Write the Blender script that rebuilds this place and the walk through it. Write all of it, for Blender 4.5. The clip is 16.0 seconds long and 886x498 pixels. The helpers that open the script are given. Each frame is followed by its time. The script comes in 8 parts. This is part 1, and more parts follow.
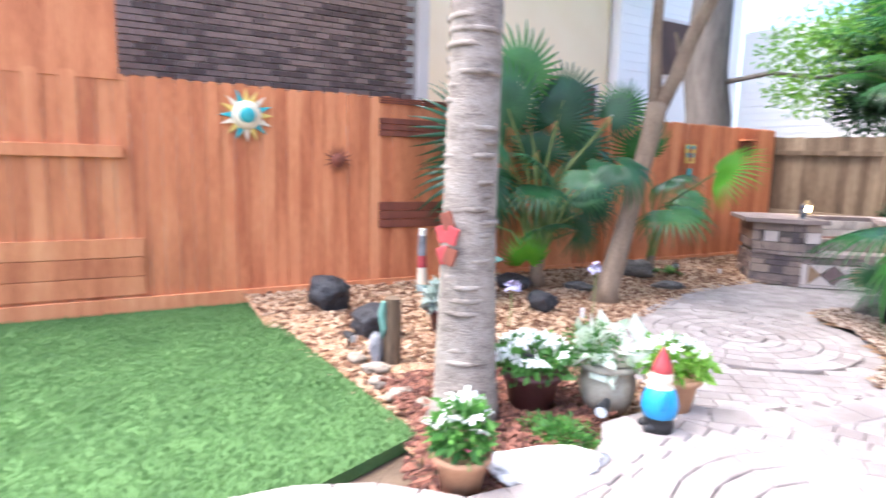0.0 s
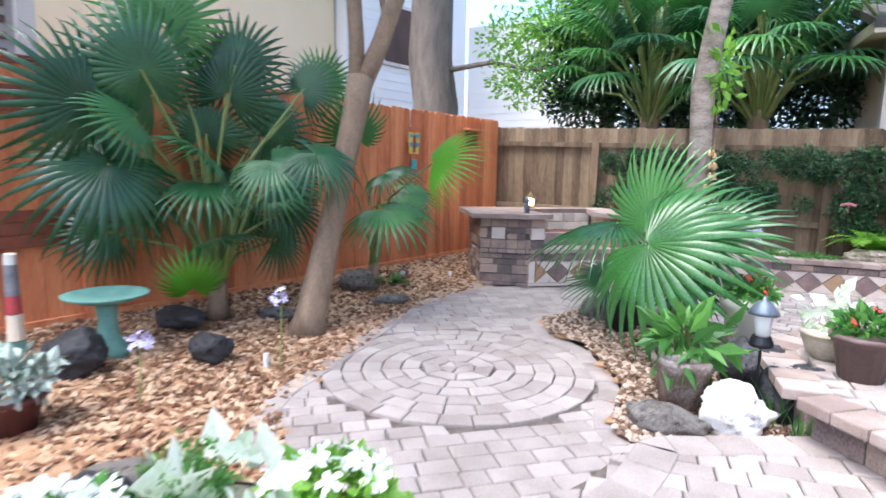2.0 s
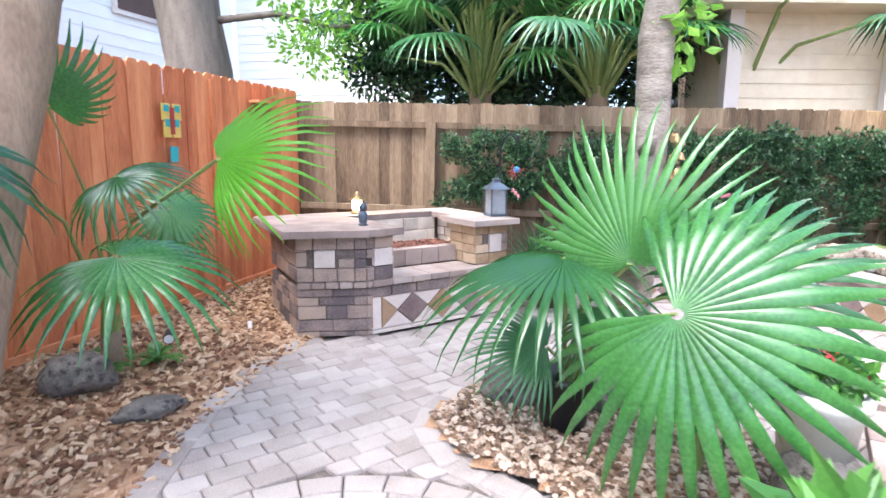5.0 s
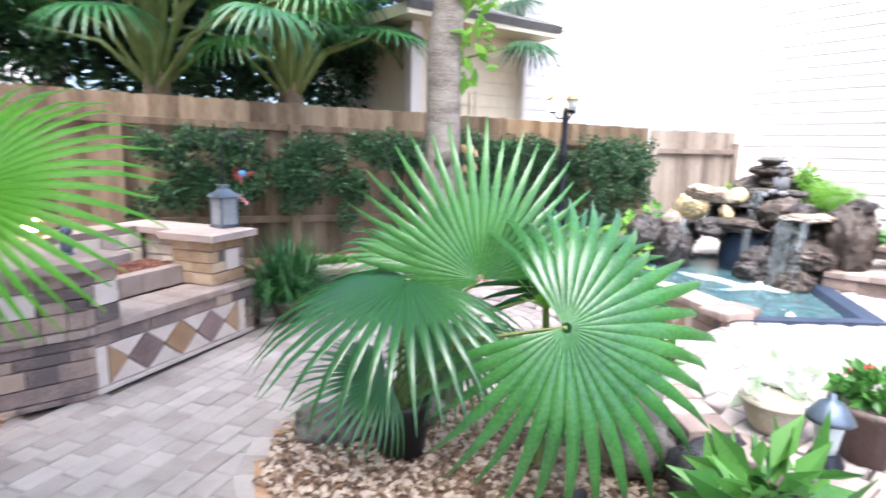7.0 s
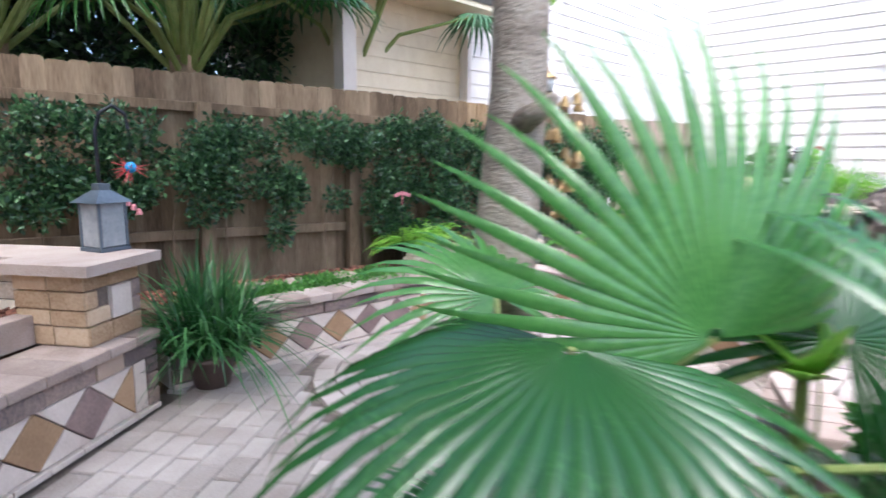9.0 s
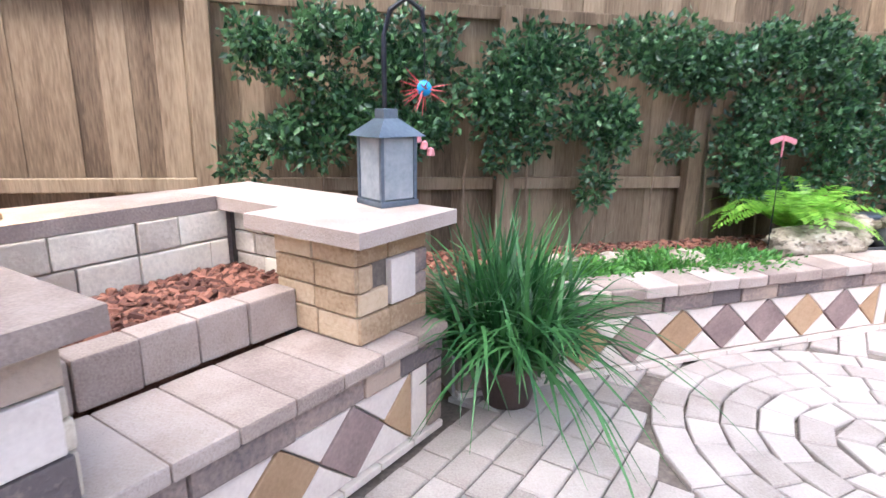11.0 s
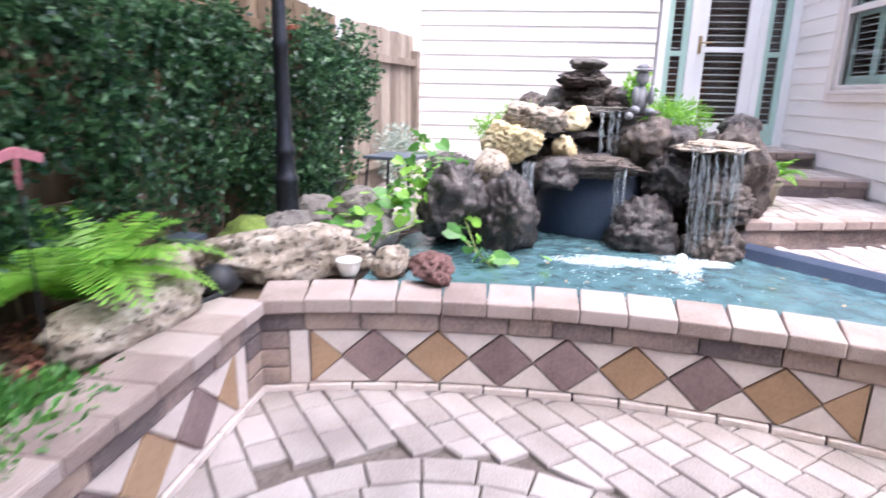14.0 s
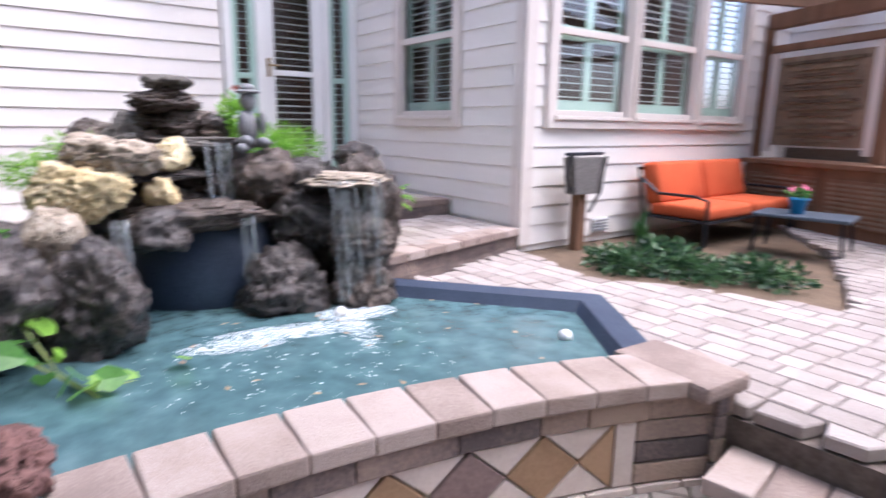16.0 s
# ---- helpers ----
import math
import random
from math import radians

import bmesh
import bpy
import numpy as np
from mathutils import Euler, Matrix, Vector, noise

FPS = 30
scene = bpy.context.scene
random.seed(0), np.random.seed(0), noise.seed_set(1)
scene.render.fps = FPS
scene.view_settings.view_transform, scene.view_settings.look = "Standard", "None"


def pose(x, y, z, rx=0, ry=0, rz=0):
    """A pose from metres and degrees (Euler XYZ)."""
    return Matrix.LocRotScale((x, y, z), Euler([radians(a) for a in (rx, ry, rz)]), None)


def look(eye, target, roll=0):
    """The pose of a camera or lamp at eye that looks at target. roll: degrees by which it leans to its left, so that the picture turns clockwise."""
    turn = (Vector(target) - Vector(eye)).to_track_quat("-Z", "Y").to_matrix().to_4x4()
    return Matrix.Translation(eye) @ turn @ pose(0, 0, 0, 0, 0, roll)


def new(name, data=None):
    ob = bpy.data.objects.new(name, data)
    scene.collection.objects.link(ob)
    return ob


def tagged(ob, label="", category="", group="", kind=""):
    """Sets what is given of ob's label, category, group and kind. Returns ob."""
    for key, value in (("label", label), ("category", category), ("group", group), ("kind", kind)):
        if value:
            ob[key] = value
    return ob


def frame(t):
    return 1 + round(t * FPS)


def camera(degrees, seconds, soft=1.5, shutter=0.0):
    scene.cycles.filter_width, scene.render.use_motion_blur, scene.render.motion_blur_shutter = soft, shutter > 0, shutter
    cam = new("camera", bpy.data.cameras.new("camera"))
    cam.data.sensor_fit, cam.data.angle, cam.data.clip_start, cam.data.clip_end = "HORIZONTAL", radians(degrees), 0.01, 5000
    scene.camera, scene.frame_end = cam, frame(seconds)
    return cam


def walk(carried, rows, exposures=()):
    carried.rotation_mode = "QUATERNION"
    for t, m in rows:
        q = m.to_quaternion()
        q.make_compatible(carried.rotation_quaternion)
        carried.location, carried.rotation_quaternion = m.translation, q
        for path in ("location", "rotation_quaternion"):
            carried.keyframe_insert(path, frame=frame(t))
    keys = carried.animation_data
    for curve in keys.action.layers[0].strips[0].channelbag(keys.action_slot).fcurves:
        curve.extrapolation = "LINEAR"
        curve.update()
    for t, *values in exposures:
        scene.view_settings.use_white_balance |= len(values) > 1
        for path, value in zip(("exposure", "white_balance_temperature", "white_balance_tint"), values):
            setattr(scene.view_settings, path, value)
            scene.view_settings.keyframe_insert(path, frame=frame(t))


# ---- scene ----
cam = camera(74.2, 16.0, shutter=0.5)
PATH = [
    (0, (0.121, -0.301, 1.545), (-1.604, 0.674, 1.269), 1.4),
    (0.5, (-0.059, 0.021, 1.526), (-1.591, 1.278, 1.254), 1.1),
    (1, (-0.316, 0.438, 1.495), (-1.71, 1.847, 1.226), 1.2),
    (1.5, (-0.55, 0.897, 1.499), (-1.842, 2.399, 1.227), 1.0),
    (2, (-0.786, 1.384, 1.523), (-1.986, 2.96, 1.247), 1.1),
    (2.5, (-1.027, 1.799, 1.528), (-2.078, 3.477, 1.25), 1.0),
    (3, (-1.273, 2.158, 1.518), (-2.101, 3.957, 1.242), 1.0),
    (3.2, (-1.389, 2.321, 1.531), (-2.15, 4.15, 1.255), 1.0),
    (5.3, (-2.721, 3.516, 1.607), (-3.167, 5.437, 1.272), 0.2),
    (5.5, (-2.861, 3.584, 1.609), (-3.224, 5.521, 1.271), 0.0),
    (6, (-3.174, 3.666, 1.641), (-3.249, 5.635, 1.3), 0.6),
    (6.5, (-3.35, 3.704, 1.691), (-3.068, 5.653, 1.343), 0.9),
    (7, (-3.486, 3.755, 1.708), (-2.845, 5.618, 1.367), 1.2),
    (7.5, (-3.477, 4.009, 1.657), (-2.548, 5.75, 1.329), 1.0),
    (8, (-3.467, 4.435, 1.649), (-2.435, 6.116, 1.322), 0.9),
    (8.5, (-3.547, 4.946, 1.592), (-2.525, 6.635, 1.271), 0.7),
    (9, (-3.616, 5.529, 1.488), (-2.636, 7.245, 1.182), 0.3),
    (9.3, (-3.64, 5.87, 1.433), (-2.803, 7.66, 1.124), -1.0),
    (9.5, (-3.641, 6.046, 1.406), (-2.94, 7.895, 1.104), -0.8),
    (9.7, (-3.664, 6.205, 1.379), (-3.108, 8.103, 1.082), -1.0),
    (11.8, (-3.518, 7.393, 1.355), (-3.376, 9.304, 0.78), 0.7),
    (12, (-3.477, 7.487, 1.349), (-3.1, 9.368, 0.783), 0.8),
    (12.5, (-3.332, 7.815, 1.353), (-2.359, 9.47, 0.794), 1.2),
    (13, (-3.094, 8.117, 1.283), (-1.7, 9.451, 0.757), 0.7),
    (13.5, (-2.832, 8.368, 1.317), (-1.18, 9.365, 0.789), 1.1),
    (14, (-2.418, 8.572, 1.369), (-0.624, 9.294, 0.857), 1.3),
    (14.5, (-2.094, 8.752, 1.39), (-0.22, 9.26, 0.91), 1.4),
    (15, (-1.822, 8.931, 1.37), (0.114, 9.146, 0.916), 1.2),
    (15.5, (-1.605, 9.035, 1.366), (0.338, 8.847, 0.93), 1.3),
    (16, (-1.484, 9.099, 1.384), (0.348, 8.408, 0.974), 0.8),
]
walk(cam, [(t, look(e, g, r)) for t, e, g, r in PATH], [(0.0, 2.6, 5650, 12), (2.0, 2.3, 5550, 9), (5.5, 2.95, 5600, 10), (6.5, 2.8, 5600, 10), (7.5, 2.45, 5550, 8), (8.5, 2.2, 5500, 8), (9.5, 2.5, 5550, 8), (11.8, 3.0, 5600, 11), (12.5, 2.95, 5600, 12), (13.5, 2.55, 5550, 15), (14.5, 2.25, 5550, 17), (16.0, 1.9, 5550, 17)])

# exposure, world, sun
world = bpy.data.worlds.new("sky")
scene.world = world
world.use_nodes = True
wn = world.node_tree.nodes
sky = wn.new("ShaderNodeTexSky")
sky.sky_type = "NISHITA"
sky.sun_disc = False
sky.sun_elevation, sky.sun_rotation = radians(66), radians(204)
sky.air_density, sky.dust_density, sky.ozone_density = 0.7, 5.0, 0.0
wn["Background"].inputs["Strength"].default_value = 0.15
world.node_tree.links.new(sky.outputs[0], wn["Background"].inputs[0])
sun = new("sun", bpy.data.lights.new("sun", "SUN"))
sun.data.energy, sun.data.angle, sun.data.color = 0.65, radians(60), (1.0, 0.95, 0.88)
sun.matrix_world = look((0, 0, 20), (3.5, 8.0, 0))

# ---- materials ----
def ramp(nt, fac, stops):
    r = nt.nodes.new("ShaderNodeValToRGB")
    e = r.color_ramp.elements
    while len(e) < len(stops):
        e.new(0.5)
    for k, (p, c) in zip(e, stops):
        k.position, k.color = p, (*c, 1)
    nt.links.new(fac, r.inputs[0])
    return r.outputs[0]

def mat(name, colors, scale=6.0, rough=0.7, metal=0.0, bump=0.2, fine=60.0, stretch=(1, 1, 1), vary=0.0, island=0.0,
        transmission=0.0, emission=None, spec=0.5, translucent=0.0, ior=1.45, pits=0.0):
    """Two scales of noise between two or three colours, with relief; vary by object, island by piece."""
    m = bpy.data.materials.new(name)
    m.use_nodes = True
    nt = m.node_tree
    b = nt.nodes["Principled BSDF"]
    tc = nt.nodes.new("ShaderNodeTexCoord")
    mp = nt.nodes.new("ShaderNodeMapping")
    mp.inputs["Scale"].default_value = stretch
    geo = nt.nodes.new("ShaderNodeNewGeometry")
    nt.links.new(geo.outputs["Position"], mp.inputs[0])
    n1 = nt.nodes.new("ShaderNodeTexNoise")
    n1.inputs["Scale"].default_value, n1.inputs["Detail"].default_value = scale, 5
    n2 = nt.nodes.new("ShaderNodeTexNoise")
    n2.inputs["Scale"].default_value, n2.inputs["Detail"].default_value = fine, 3
    for n in (n1, n2):
        nt.links.new(mp.outputs[0], n.inputs["Vector"])
    mix = nt.nodes.new("ShaderNodeMix")
    mix.inputs[0].default_value = 0.4
    nt.links.new(n1.outputs[0], mix.inputs[2])
    nt.links.new(n2.outputs[0], mix.inputs[3])
    fac = mix.outputs[0]
    if vary or island:
        src = nt.nodes.new("ShaderNodeObjectInfo").outputs["Random"] if vary else geo.outputs["Random Per Island"]
        ad = nt.nodes.new("ShaderNodeMath")
        ad.operation = "MULTIPLY_ADD"
        nt.links.new(src, ad.inputs[0])
        ad.inputs[1].default_value = vary or island
        sub = nt.nodes.new("ShaderNodeMath")
        sub.operation = "SUBTRACT"
        nt.links.new(fac, sub.inputs[0])
        sub.inputs[1].default_value = (vary or island) / 2
        nt.links.new(sub.outputs[0], ad.inputs[2])
        fac = ad.outputs[0]
    k = len(colors)
    stops = [(0.3 + 0.4 * i / max(1, k - 1), c) for i, c in enumerate(colors)]
    color, height = ramp(nt, fac, stops), mix.outputs[0]
    # cavity shade painted into the colour at Voronoi pits; same mask shapes the bump
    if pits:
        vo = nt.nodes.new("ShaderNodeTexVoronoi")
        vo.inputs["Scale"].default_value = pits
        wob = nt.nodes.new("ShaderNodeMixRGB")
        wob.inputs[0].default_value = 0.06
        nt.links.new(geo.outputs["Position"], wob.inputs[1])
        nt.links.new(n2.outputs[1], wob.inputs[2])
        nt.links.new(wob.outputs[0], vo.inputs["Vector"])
        pit_shade = ramp(nt, vo.outputs["Distance"], [(0.08, (0.16, 0.14, 0.12)), (0.42, (1, 1, 1))])
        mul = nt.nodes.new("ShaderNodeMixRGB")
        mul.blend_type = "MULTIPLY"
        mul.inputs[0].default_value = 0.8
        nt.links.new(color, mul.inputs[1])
        nt.links.new(pit_shade, mul.inputs[2])
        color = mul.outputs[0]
        hm = nt.nodes.new("ShaderNodeMath")
        hm.operation = "MULTIPLY"
        nt.links.new(mix.outputs[0], hm.inputs[0])
        nt.links.new(pit_shade, hm.inputs[1])
        height = hm.outputs[0]
    nt.links.new(color, b.inputs["Base Color"])
    b.inputs["Roughness"].default_value, b.inputs["Metallic"].default_value = rough, metal
    b.inputs["Specular IOR Level"].default_value = spec
    b.inputs["IOR"].default_value = ior
    b.inputs["Transmission Weight"].default_value = transmission
    if emission:
        b.inputs["Emission Color"].default_value = (*emission[0], 1)
        b.inputs["Emission Strength"].default_value = emission[1]
    if bump:
        bm_ = nt.nodes.new("ShaderNodeBump")
        bm_.inputs["Strength"].default_value, bm_.inputs["Distance"].default_value = bump, 0.02
        nt.links.new(height, bm_.inputs["Height"])
        nt.links.new(bm_.outputs[0], b.inputs["Normal"])
    if translucent:
        tr = nt.nodes.new("ShaderNodeBsdfTranslucent")
        ms = nt.nodes.new("ShaderNodeMixShader")
        ms.inputs[0].default_value = translucent
        out = nt.nodes["Material Output"]
        nt.links.new(ramp(nt, fac, [(p, tuple(min(1, v * 1.6) for v in c)) for p, c in stops]), tr.inputs[0])
        nt.links.new(b.outputs[0], ms.inputs[1])
        nt.links.new(tr.outputs[0], ms.inputs[2])
        nt.links.new(ms.outputs[0], out.inputs[0])
    return m

M = {}
M["paver"] = mat("paver", [(0.24, 0.20, 0.18), (0.33, 0.285, 0.26), (0.41, 0.36, 0.33)], 3, 0.85, bump=0.45, fine=110, vary=0.25)
M["paver_far"] = mat("paver_far", [(0.24, 0.20, 0.18), (0.33, 0.285, 0.26), (0.41, 0.36, 0.33)], 3, 0.85, bump=0.45, fine=110, island=0.25)
M["joint"] = mat("joint", [(0.07, 0.055, 0.048), (0.18, 0.145, 0.12)], 20, 0.95)
M["block"] = mat("block", [(0.11, 0.088, 0.086), (0.24, 0.18, 0.155), (0.36, 0.27, 0.21)], 4, 0.9, bump=0.8, vary=0.4)
M["cap"] = mat("cap", [(0.22, 0.165, 0.14), (0.32, 0.25, 0.215), (0.39, 0.32, 0.285)], 5, 0.9, bump=0.5, fine=120, vary=0.4)
M["tile_white"] = mat("tile_white", [(0.50, 0.42, 0.37), (0.64, 0.56, 0.50)], 7, 0.85, bump=0.3)
M["tile_tan"] = mat("tile_tan", [(0.25, 0.155, 0.085), (0.38, 0.25, 0.15)], 6, 0.8, bump=0.3, vary=0.3)
M["tile_plum"] = mat("tile_plum", [(0.14, 0.095, 0.09), (0.28, 0.20, 0.18)], 6, 0.8, bump=0.3, vary=0.3)
M["block_tan"] = mat("block_tan", [(0.27, 0.175, 0.10), (0.42, 0.30, 0.19), (0.50, 0.38, 0.26)], 6, 0.85, bump=0.6, vary=0.4)
M["cream_stone"] = mat("cream_stone", [(0.42, 0.35, 0.28), (0.72, 0.64, 0.52)], 6, 0.9, bump=0.5, vary=0.6)
M["red_wood"] = mat("red_wood", [(0.40, 0.115, 0.045), (0.60, 0.21, 0.085), (0.72, 0.31, 0.14)], 2.5, 0.7, bump=0.25, stretch=(3, 3, 0.35), fine=25, vary=0.22)
M["red_dark"] = mat("red_dark", [(0.12, 0.035, 0.022), (0.26, 0.075, 0.04)], 4, 0.7, bump=0.25, stretch=(2, 2, 0.5))
M["grey_wood"] = mat("grey_wood", [(0.07, 0.045, 0.026), (0.165, 0.115, 0.07), (0.27, 0.20, 0.13)], 2.5, 0.9, bump=0.35, stretch=(3, 3, 0.35), fine=30, vary=0.3)
M["pale_wood"] = mat("pale_wood", [(0.15, 0.115, 0.09), (0.27, 0.22, 0.175), (0.38, 0.32, 0.265)], 2.5, 0.9, bump=0.3, stretch=(3, 3, 0.35), fine=30, vary=0.3)
M["brick"] = mat("brick", [(0.10, 0.066, 0.058), (0.23, 0.155, 0.13)], 9, 0.9, bump=0.5, vary=0.8)
M["mortar"] = mat("mortar", [(0.35, 0.32, 0.29), (0.5, 0.46, 0.42)], 15, 0.95)
M["siding"] = mat("siding", [(0.70, 0.655, 0.61), (0.78, 0.74, 0.70)], 1.2, 0.55, bump=0.06, fine=40, stretch=(1, 1, 4))
M["siding_yellow"] = mat("siding_yellow", [(0.80, 0.64, 0.40), (0.85, 0.71, 0.49)], 1.2, 0.6, bump=0.05)
M["siding_white"] = mat("siding_white", [(0.82, 0.81, 0.78), (0.87, 0.86, 0.83)], 1.2, 0.6, bump=0.05)
M["trim"] = mat("trim", [(0.62, 0.55, 0.50), (0.70, 0.64, 0.59)], 2, 0.5, bump=0.05)
M["white_paint"] = mat("white_paint", [(0.76, 0.75, 0.73), (0.84, 0.83, 0.81)], 2, 0.4, bump=0.03)
M["green_paint"] = mat("green_paint", [(0.36, 0.52, 0.44), (0.46, 0.60, 0.53)], 2, 0.4, bump=0.03)
M["shutter"] = mat("shutter", [(0.44, 0.46, 0.43), (0.54, 0.56, 0.53)], 2, 0.5, bump=0.02)
# interior gloom put into the colour, for rooms seen through glass
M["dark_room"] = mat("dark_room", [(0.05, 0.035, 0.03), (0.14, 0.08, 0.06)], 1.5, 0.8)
M["glass"] = mat("glass", [(0.95, 0.97, 0.97)] * 2, 1, 0.02, bump=0, transmission=1.0)
M["mulch"] = mat("mulch", [(0.16, 0.075, 0.035), (0.36, 0.21, 0.115), (0.50, 0.34, 0.21)], 9, 0.95, bump=1.0, fine=90)
M["mulch_dark"] = mat("mulch_dark", [(0.09, 0.035, 0.022), (0.22, 0.095, 0.06)], 14, 0.95, bump=1.0, fine=90)
M["chip"] = mat("chip", [(0.15, 0.07, 0.035), (0.34, 0.20, 0.115), (0.52, 0.37, 0.24)], 8, 0.9, island=0.9)
M["bark_chip"] = mat("bark_chip", [(0.08, 0.03, 0.02), (0.26, 0.11, 0.07)], 12, 0.9, island=0.7)
M["pebble"] = mat("pebble", [(0.13, 0.075, 0.045), (0.27, 0.175, 0.115), (0.46, 0.36, 0.28)], 9, 0.7, island=0.9)
M["soil"] = mat("soil", [(0.08, 0.055, 0.035), (0.16, 0.11, 0.07)], 5, 0.95, bump=0.8)
M["turf_base"] = mat("turf_base", [(0.05, 0.11, 0.03), (0.11, 0.21, 0.065)], 3, 0.9)
M["turf"] = mat("turf", [(0.065, 0.14, 0.04), (0.145, 0.26, 0.085)], 1.5, 0.8, bump=0, island=0.5, translucent=0.2)
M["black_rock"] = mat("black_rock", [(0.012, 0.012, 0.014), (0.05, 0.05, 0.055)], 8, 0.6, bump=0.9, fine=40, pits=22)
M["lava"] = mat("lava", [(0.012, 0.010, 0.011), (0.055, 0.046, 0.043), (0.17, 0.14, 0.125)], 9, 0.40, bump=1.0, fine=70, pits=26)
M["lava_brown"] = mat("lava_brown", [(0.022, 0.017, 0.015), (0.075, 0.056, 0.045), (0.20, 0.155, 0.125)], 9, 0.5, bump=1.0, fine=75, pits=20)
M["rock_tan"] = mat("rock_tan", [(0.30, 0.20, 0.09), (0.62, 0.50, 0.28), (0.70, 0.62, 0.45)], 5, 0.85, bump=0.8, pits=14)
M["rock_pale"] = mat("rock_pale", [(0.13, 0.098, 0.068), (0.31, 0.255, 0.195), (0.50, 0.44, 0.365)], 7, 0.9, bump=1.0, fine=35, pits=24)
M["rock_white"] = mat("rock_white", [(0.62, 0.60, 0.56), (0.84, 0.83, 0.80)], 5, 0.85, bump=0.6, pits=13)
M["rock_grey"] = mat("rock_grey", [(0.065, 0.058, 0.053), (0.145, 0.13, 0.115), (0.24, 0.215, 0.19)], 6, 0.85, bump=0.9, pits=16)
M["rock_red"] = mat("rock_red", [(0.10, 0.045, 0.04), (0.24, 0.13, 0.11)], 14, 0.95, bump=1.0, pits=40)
M["moss"] = mat("moss", [(0.06, 0.05, 0.03), (0.12, 0.17, 0.03), (0.22, 0.27, 0.05)], 6, 0.95, bump=1.0)
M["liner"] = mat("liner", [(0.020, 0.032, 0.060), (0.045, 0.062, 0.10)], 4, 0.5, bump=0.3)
M["bark_grey"] = mat("bark_grey", [(0.12, 0.095, 0.078), (0.27, 0.23, 0.19), (0.38, 0.34, 0.29)], 7, 0.9, bump=0.8, stretch=(1, 1, 2.5), fine=40)
M["bark_brown"] = mat("bark_brown", [(0.15, 0.10, 0.065), (0.32, 0.235, 0.16)], 6, 0.9, bump=0.8, stretch=(1.5, 1.5, 0.6), fine=40)
M["bark_oak"] = mat("bark_oak", [(0.10, 0.085, 0.07), (0.22, 0.19, 0.16)], 6, 0.95, bump=1.0, stretch=(1.5, 1.5, 0.4))
M["fan"] = mat("fan", [(0.020, 0.085, 0.018), (0.046, 0.16, 0.034), (0.085, 0.235, 0.055)], 3, 0.27, bump=0.05, vary=0.45, translucent=0.26, spec=0.75)
# darker copy of fan: shade within dense palm foliage put into the colour
M["fan_deep"] = mat("fan_deep", [(0.012, 0.055, 0.02), (0.028, 0.10, 0.034), (0.05, 0.15, 0.05)], 3, 0.3, bump=0.05, vary=0.5, translucent=0.18, spec=0.6)
M["fan_lime"] = mat("fan_lime", [(0.06, 0.23, 0.010), (0.12, 0.33, 0.016)], 3, 0.4, bump=0.05, translucent=0.45)
M["stem"] = mat("stem", [(0.14, 0.20, 0.05), (0.26, 0.30, 0.10)], 8, 0.6)
M["leaf_dark"] = mat("leaf_dark", [(0.012, 0.040, 0.018), (0.035, 0.09, 0.034), (0.075, 0.155, 0.06)], 3, 0.35, bump=0, island=0.8, translucent=0.2)
M["leaf_mid"] = mat("leaf_mid", [(0.045, 0.14, 0.025), (0.11, 0.27, 0.05)], 4, 0.4, bump=0, island=0.7, translucent=0.3)
M["leaf_lime"] = mat("leaf_lime", [(0.13, 0.30, 0.03), (0.26, 0.46, 0.07)], 4, 0.4, bump=0, island=0.6, translucent=0.4)
M["lantern_glass"] = mat("lantern_glass", [(0.20, 0.22, 0.24), (0.30, 0.32, 0.34)], 20, 0.25, bump=0.05)
M["leaf_silver"] = mat("leaf_silver", [(0.26, 0.33, 0.27), (0.46, 0.52, 0.46)], 5, 0.7, bump=0, island=0.6)
M["leaf_white"] = mat("leaf_white", [(0.50, 0.60, 0.42), (0.78, 0.82, 0.70)], 30, 0.5, bump=0, island=0.4, translucent=0.25)
M["grass_blade"] = mat("grass_blade", [(0.020, 0.075, 0.022), (0.065, 0.17, 0.05)], 3, 0.4, bump=0, island=0.7, translucent=0.25)
M["petal_white"] = mat("petal_white", [(0.78, 0.80, 0.74), (0.86, 0.87, 0.83)], 9, 0.6, bump=0, translucent=0.25)
M["petal_red"] = mat("petal_red", [(0.55, 0.02, 0.03), (0.68, 0.06, 0.06)], 9, 0.6, bump=0)
M["petal_pink"] = mat("petal_pink", [(0.70, 0.10, 0.22), (0.78, 0.25, 0.36)], 9, 0.6, bump=0)
M["pink_dull"] = mat("pink_dull", [(0.36, 0.12, 0.14), (0.52, 0.22, 0.24)], 9, 0.6, bump=0)
M["petal_violet"] = mat("petal_violet", [(0.45, 0.40, 0.70), (0.70, 0.68, 0.82)], 9, 0.6, bump=0)
M["terracotta"] = mat("terracotta", [(0.42, 0.22, 0.12), (0.55, 0.33, 0.19)], 5, 0.8)
M["pot_brown"] = mat("pot_brown", [(0.085, 0.055, 0.05), (0.15, 0.105, 0.095)], 5, 0.5, bump=0.1)
M["pot_red"] = mat("pot_red", [(0.075, 0.025, 0.025), (0.13, 0.05, 0.05)], 5, 0.45, bump=0.1)
M["pot_stone"] = mat("pot_stone", [(0.28, 0.24, 0.18), (0.46, 0.42, 0.33)], 6, 0.85, bump=0.4)
M["pot_white"] = mat("pot_white", [(0.62, 0.60, 0.52), (0.74, 0.72, 0.65)], 6, 0.6, bump=0.15)
M["pot_worn"] = mat("pot_worn", [(0.13, 0.075, 0.06), (0.25, 0.19, 0.16), (0.55, 0.52, 0.48)], 7, 0.8, bump=0.3)
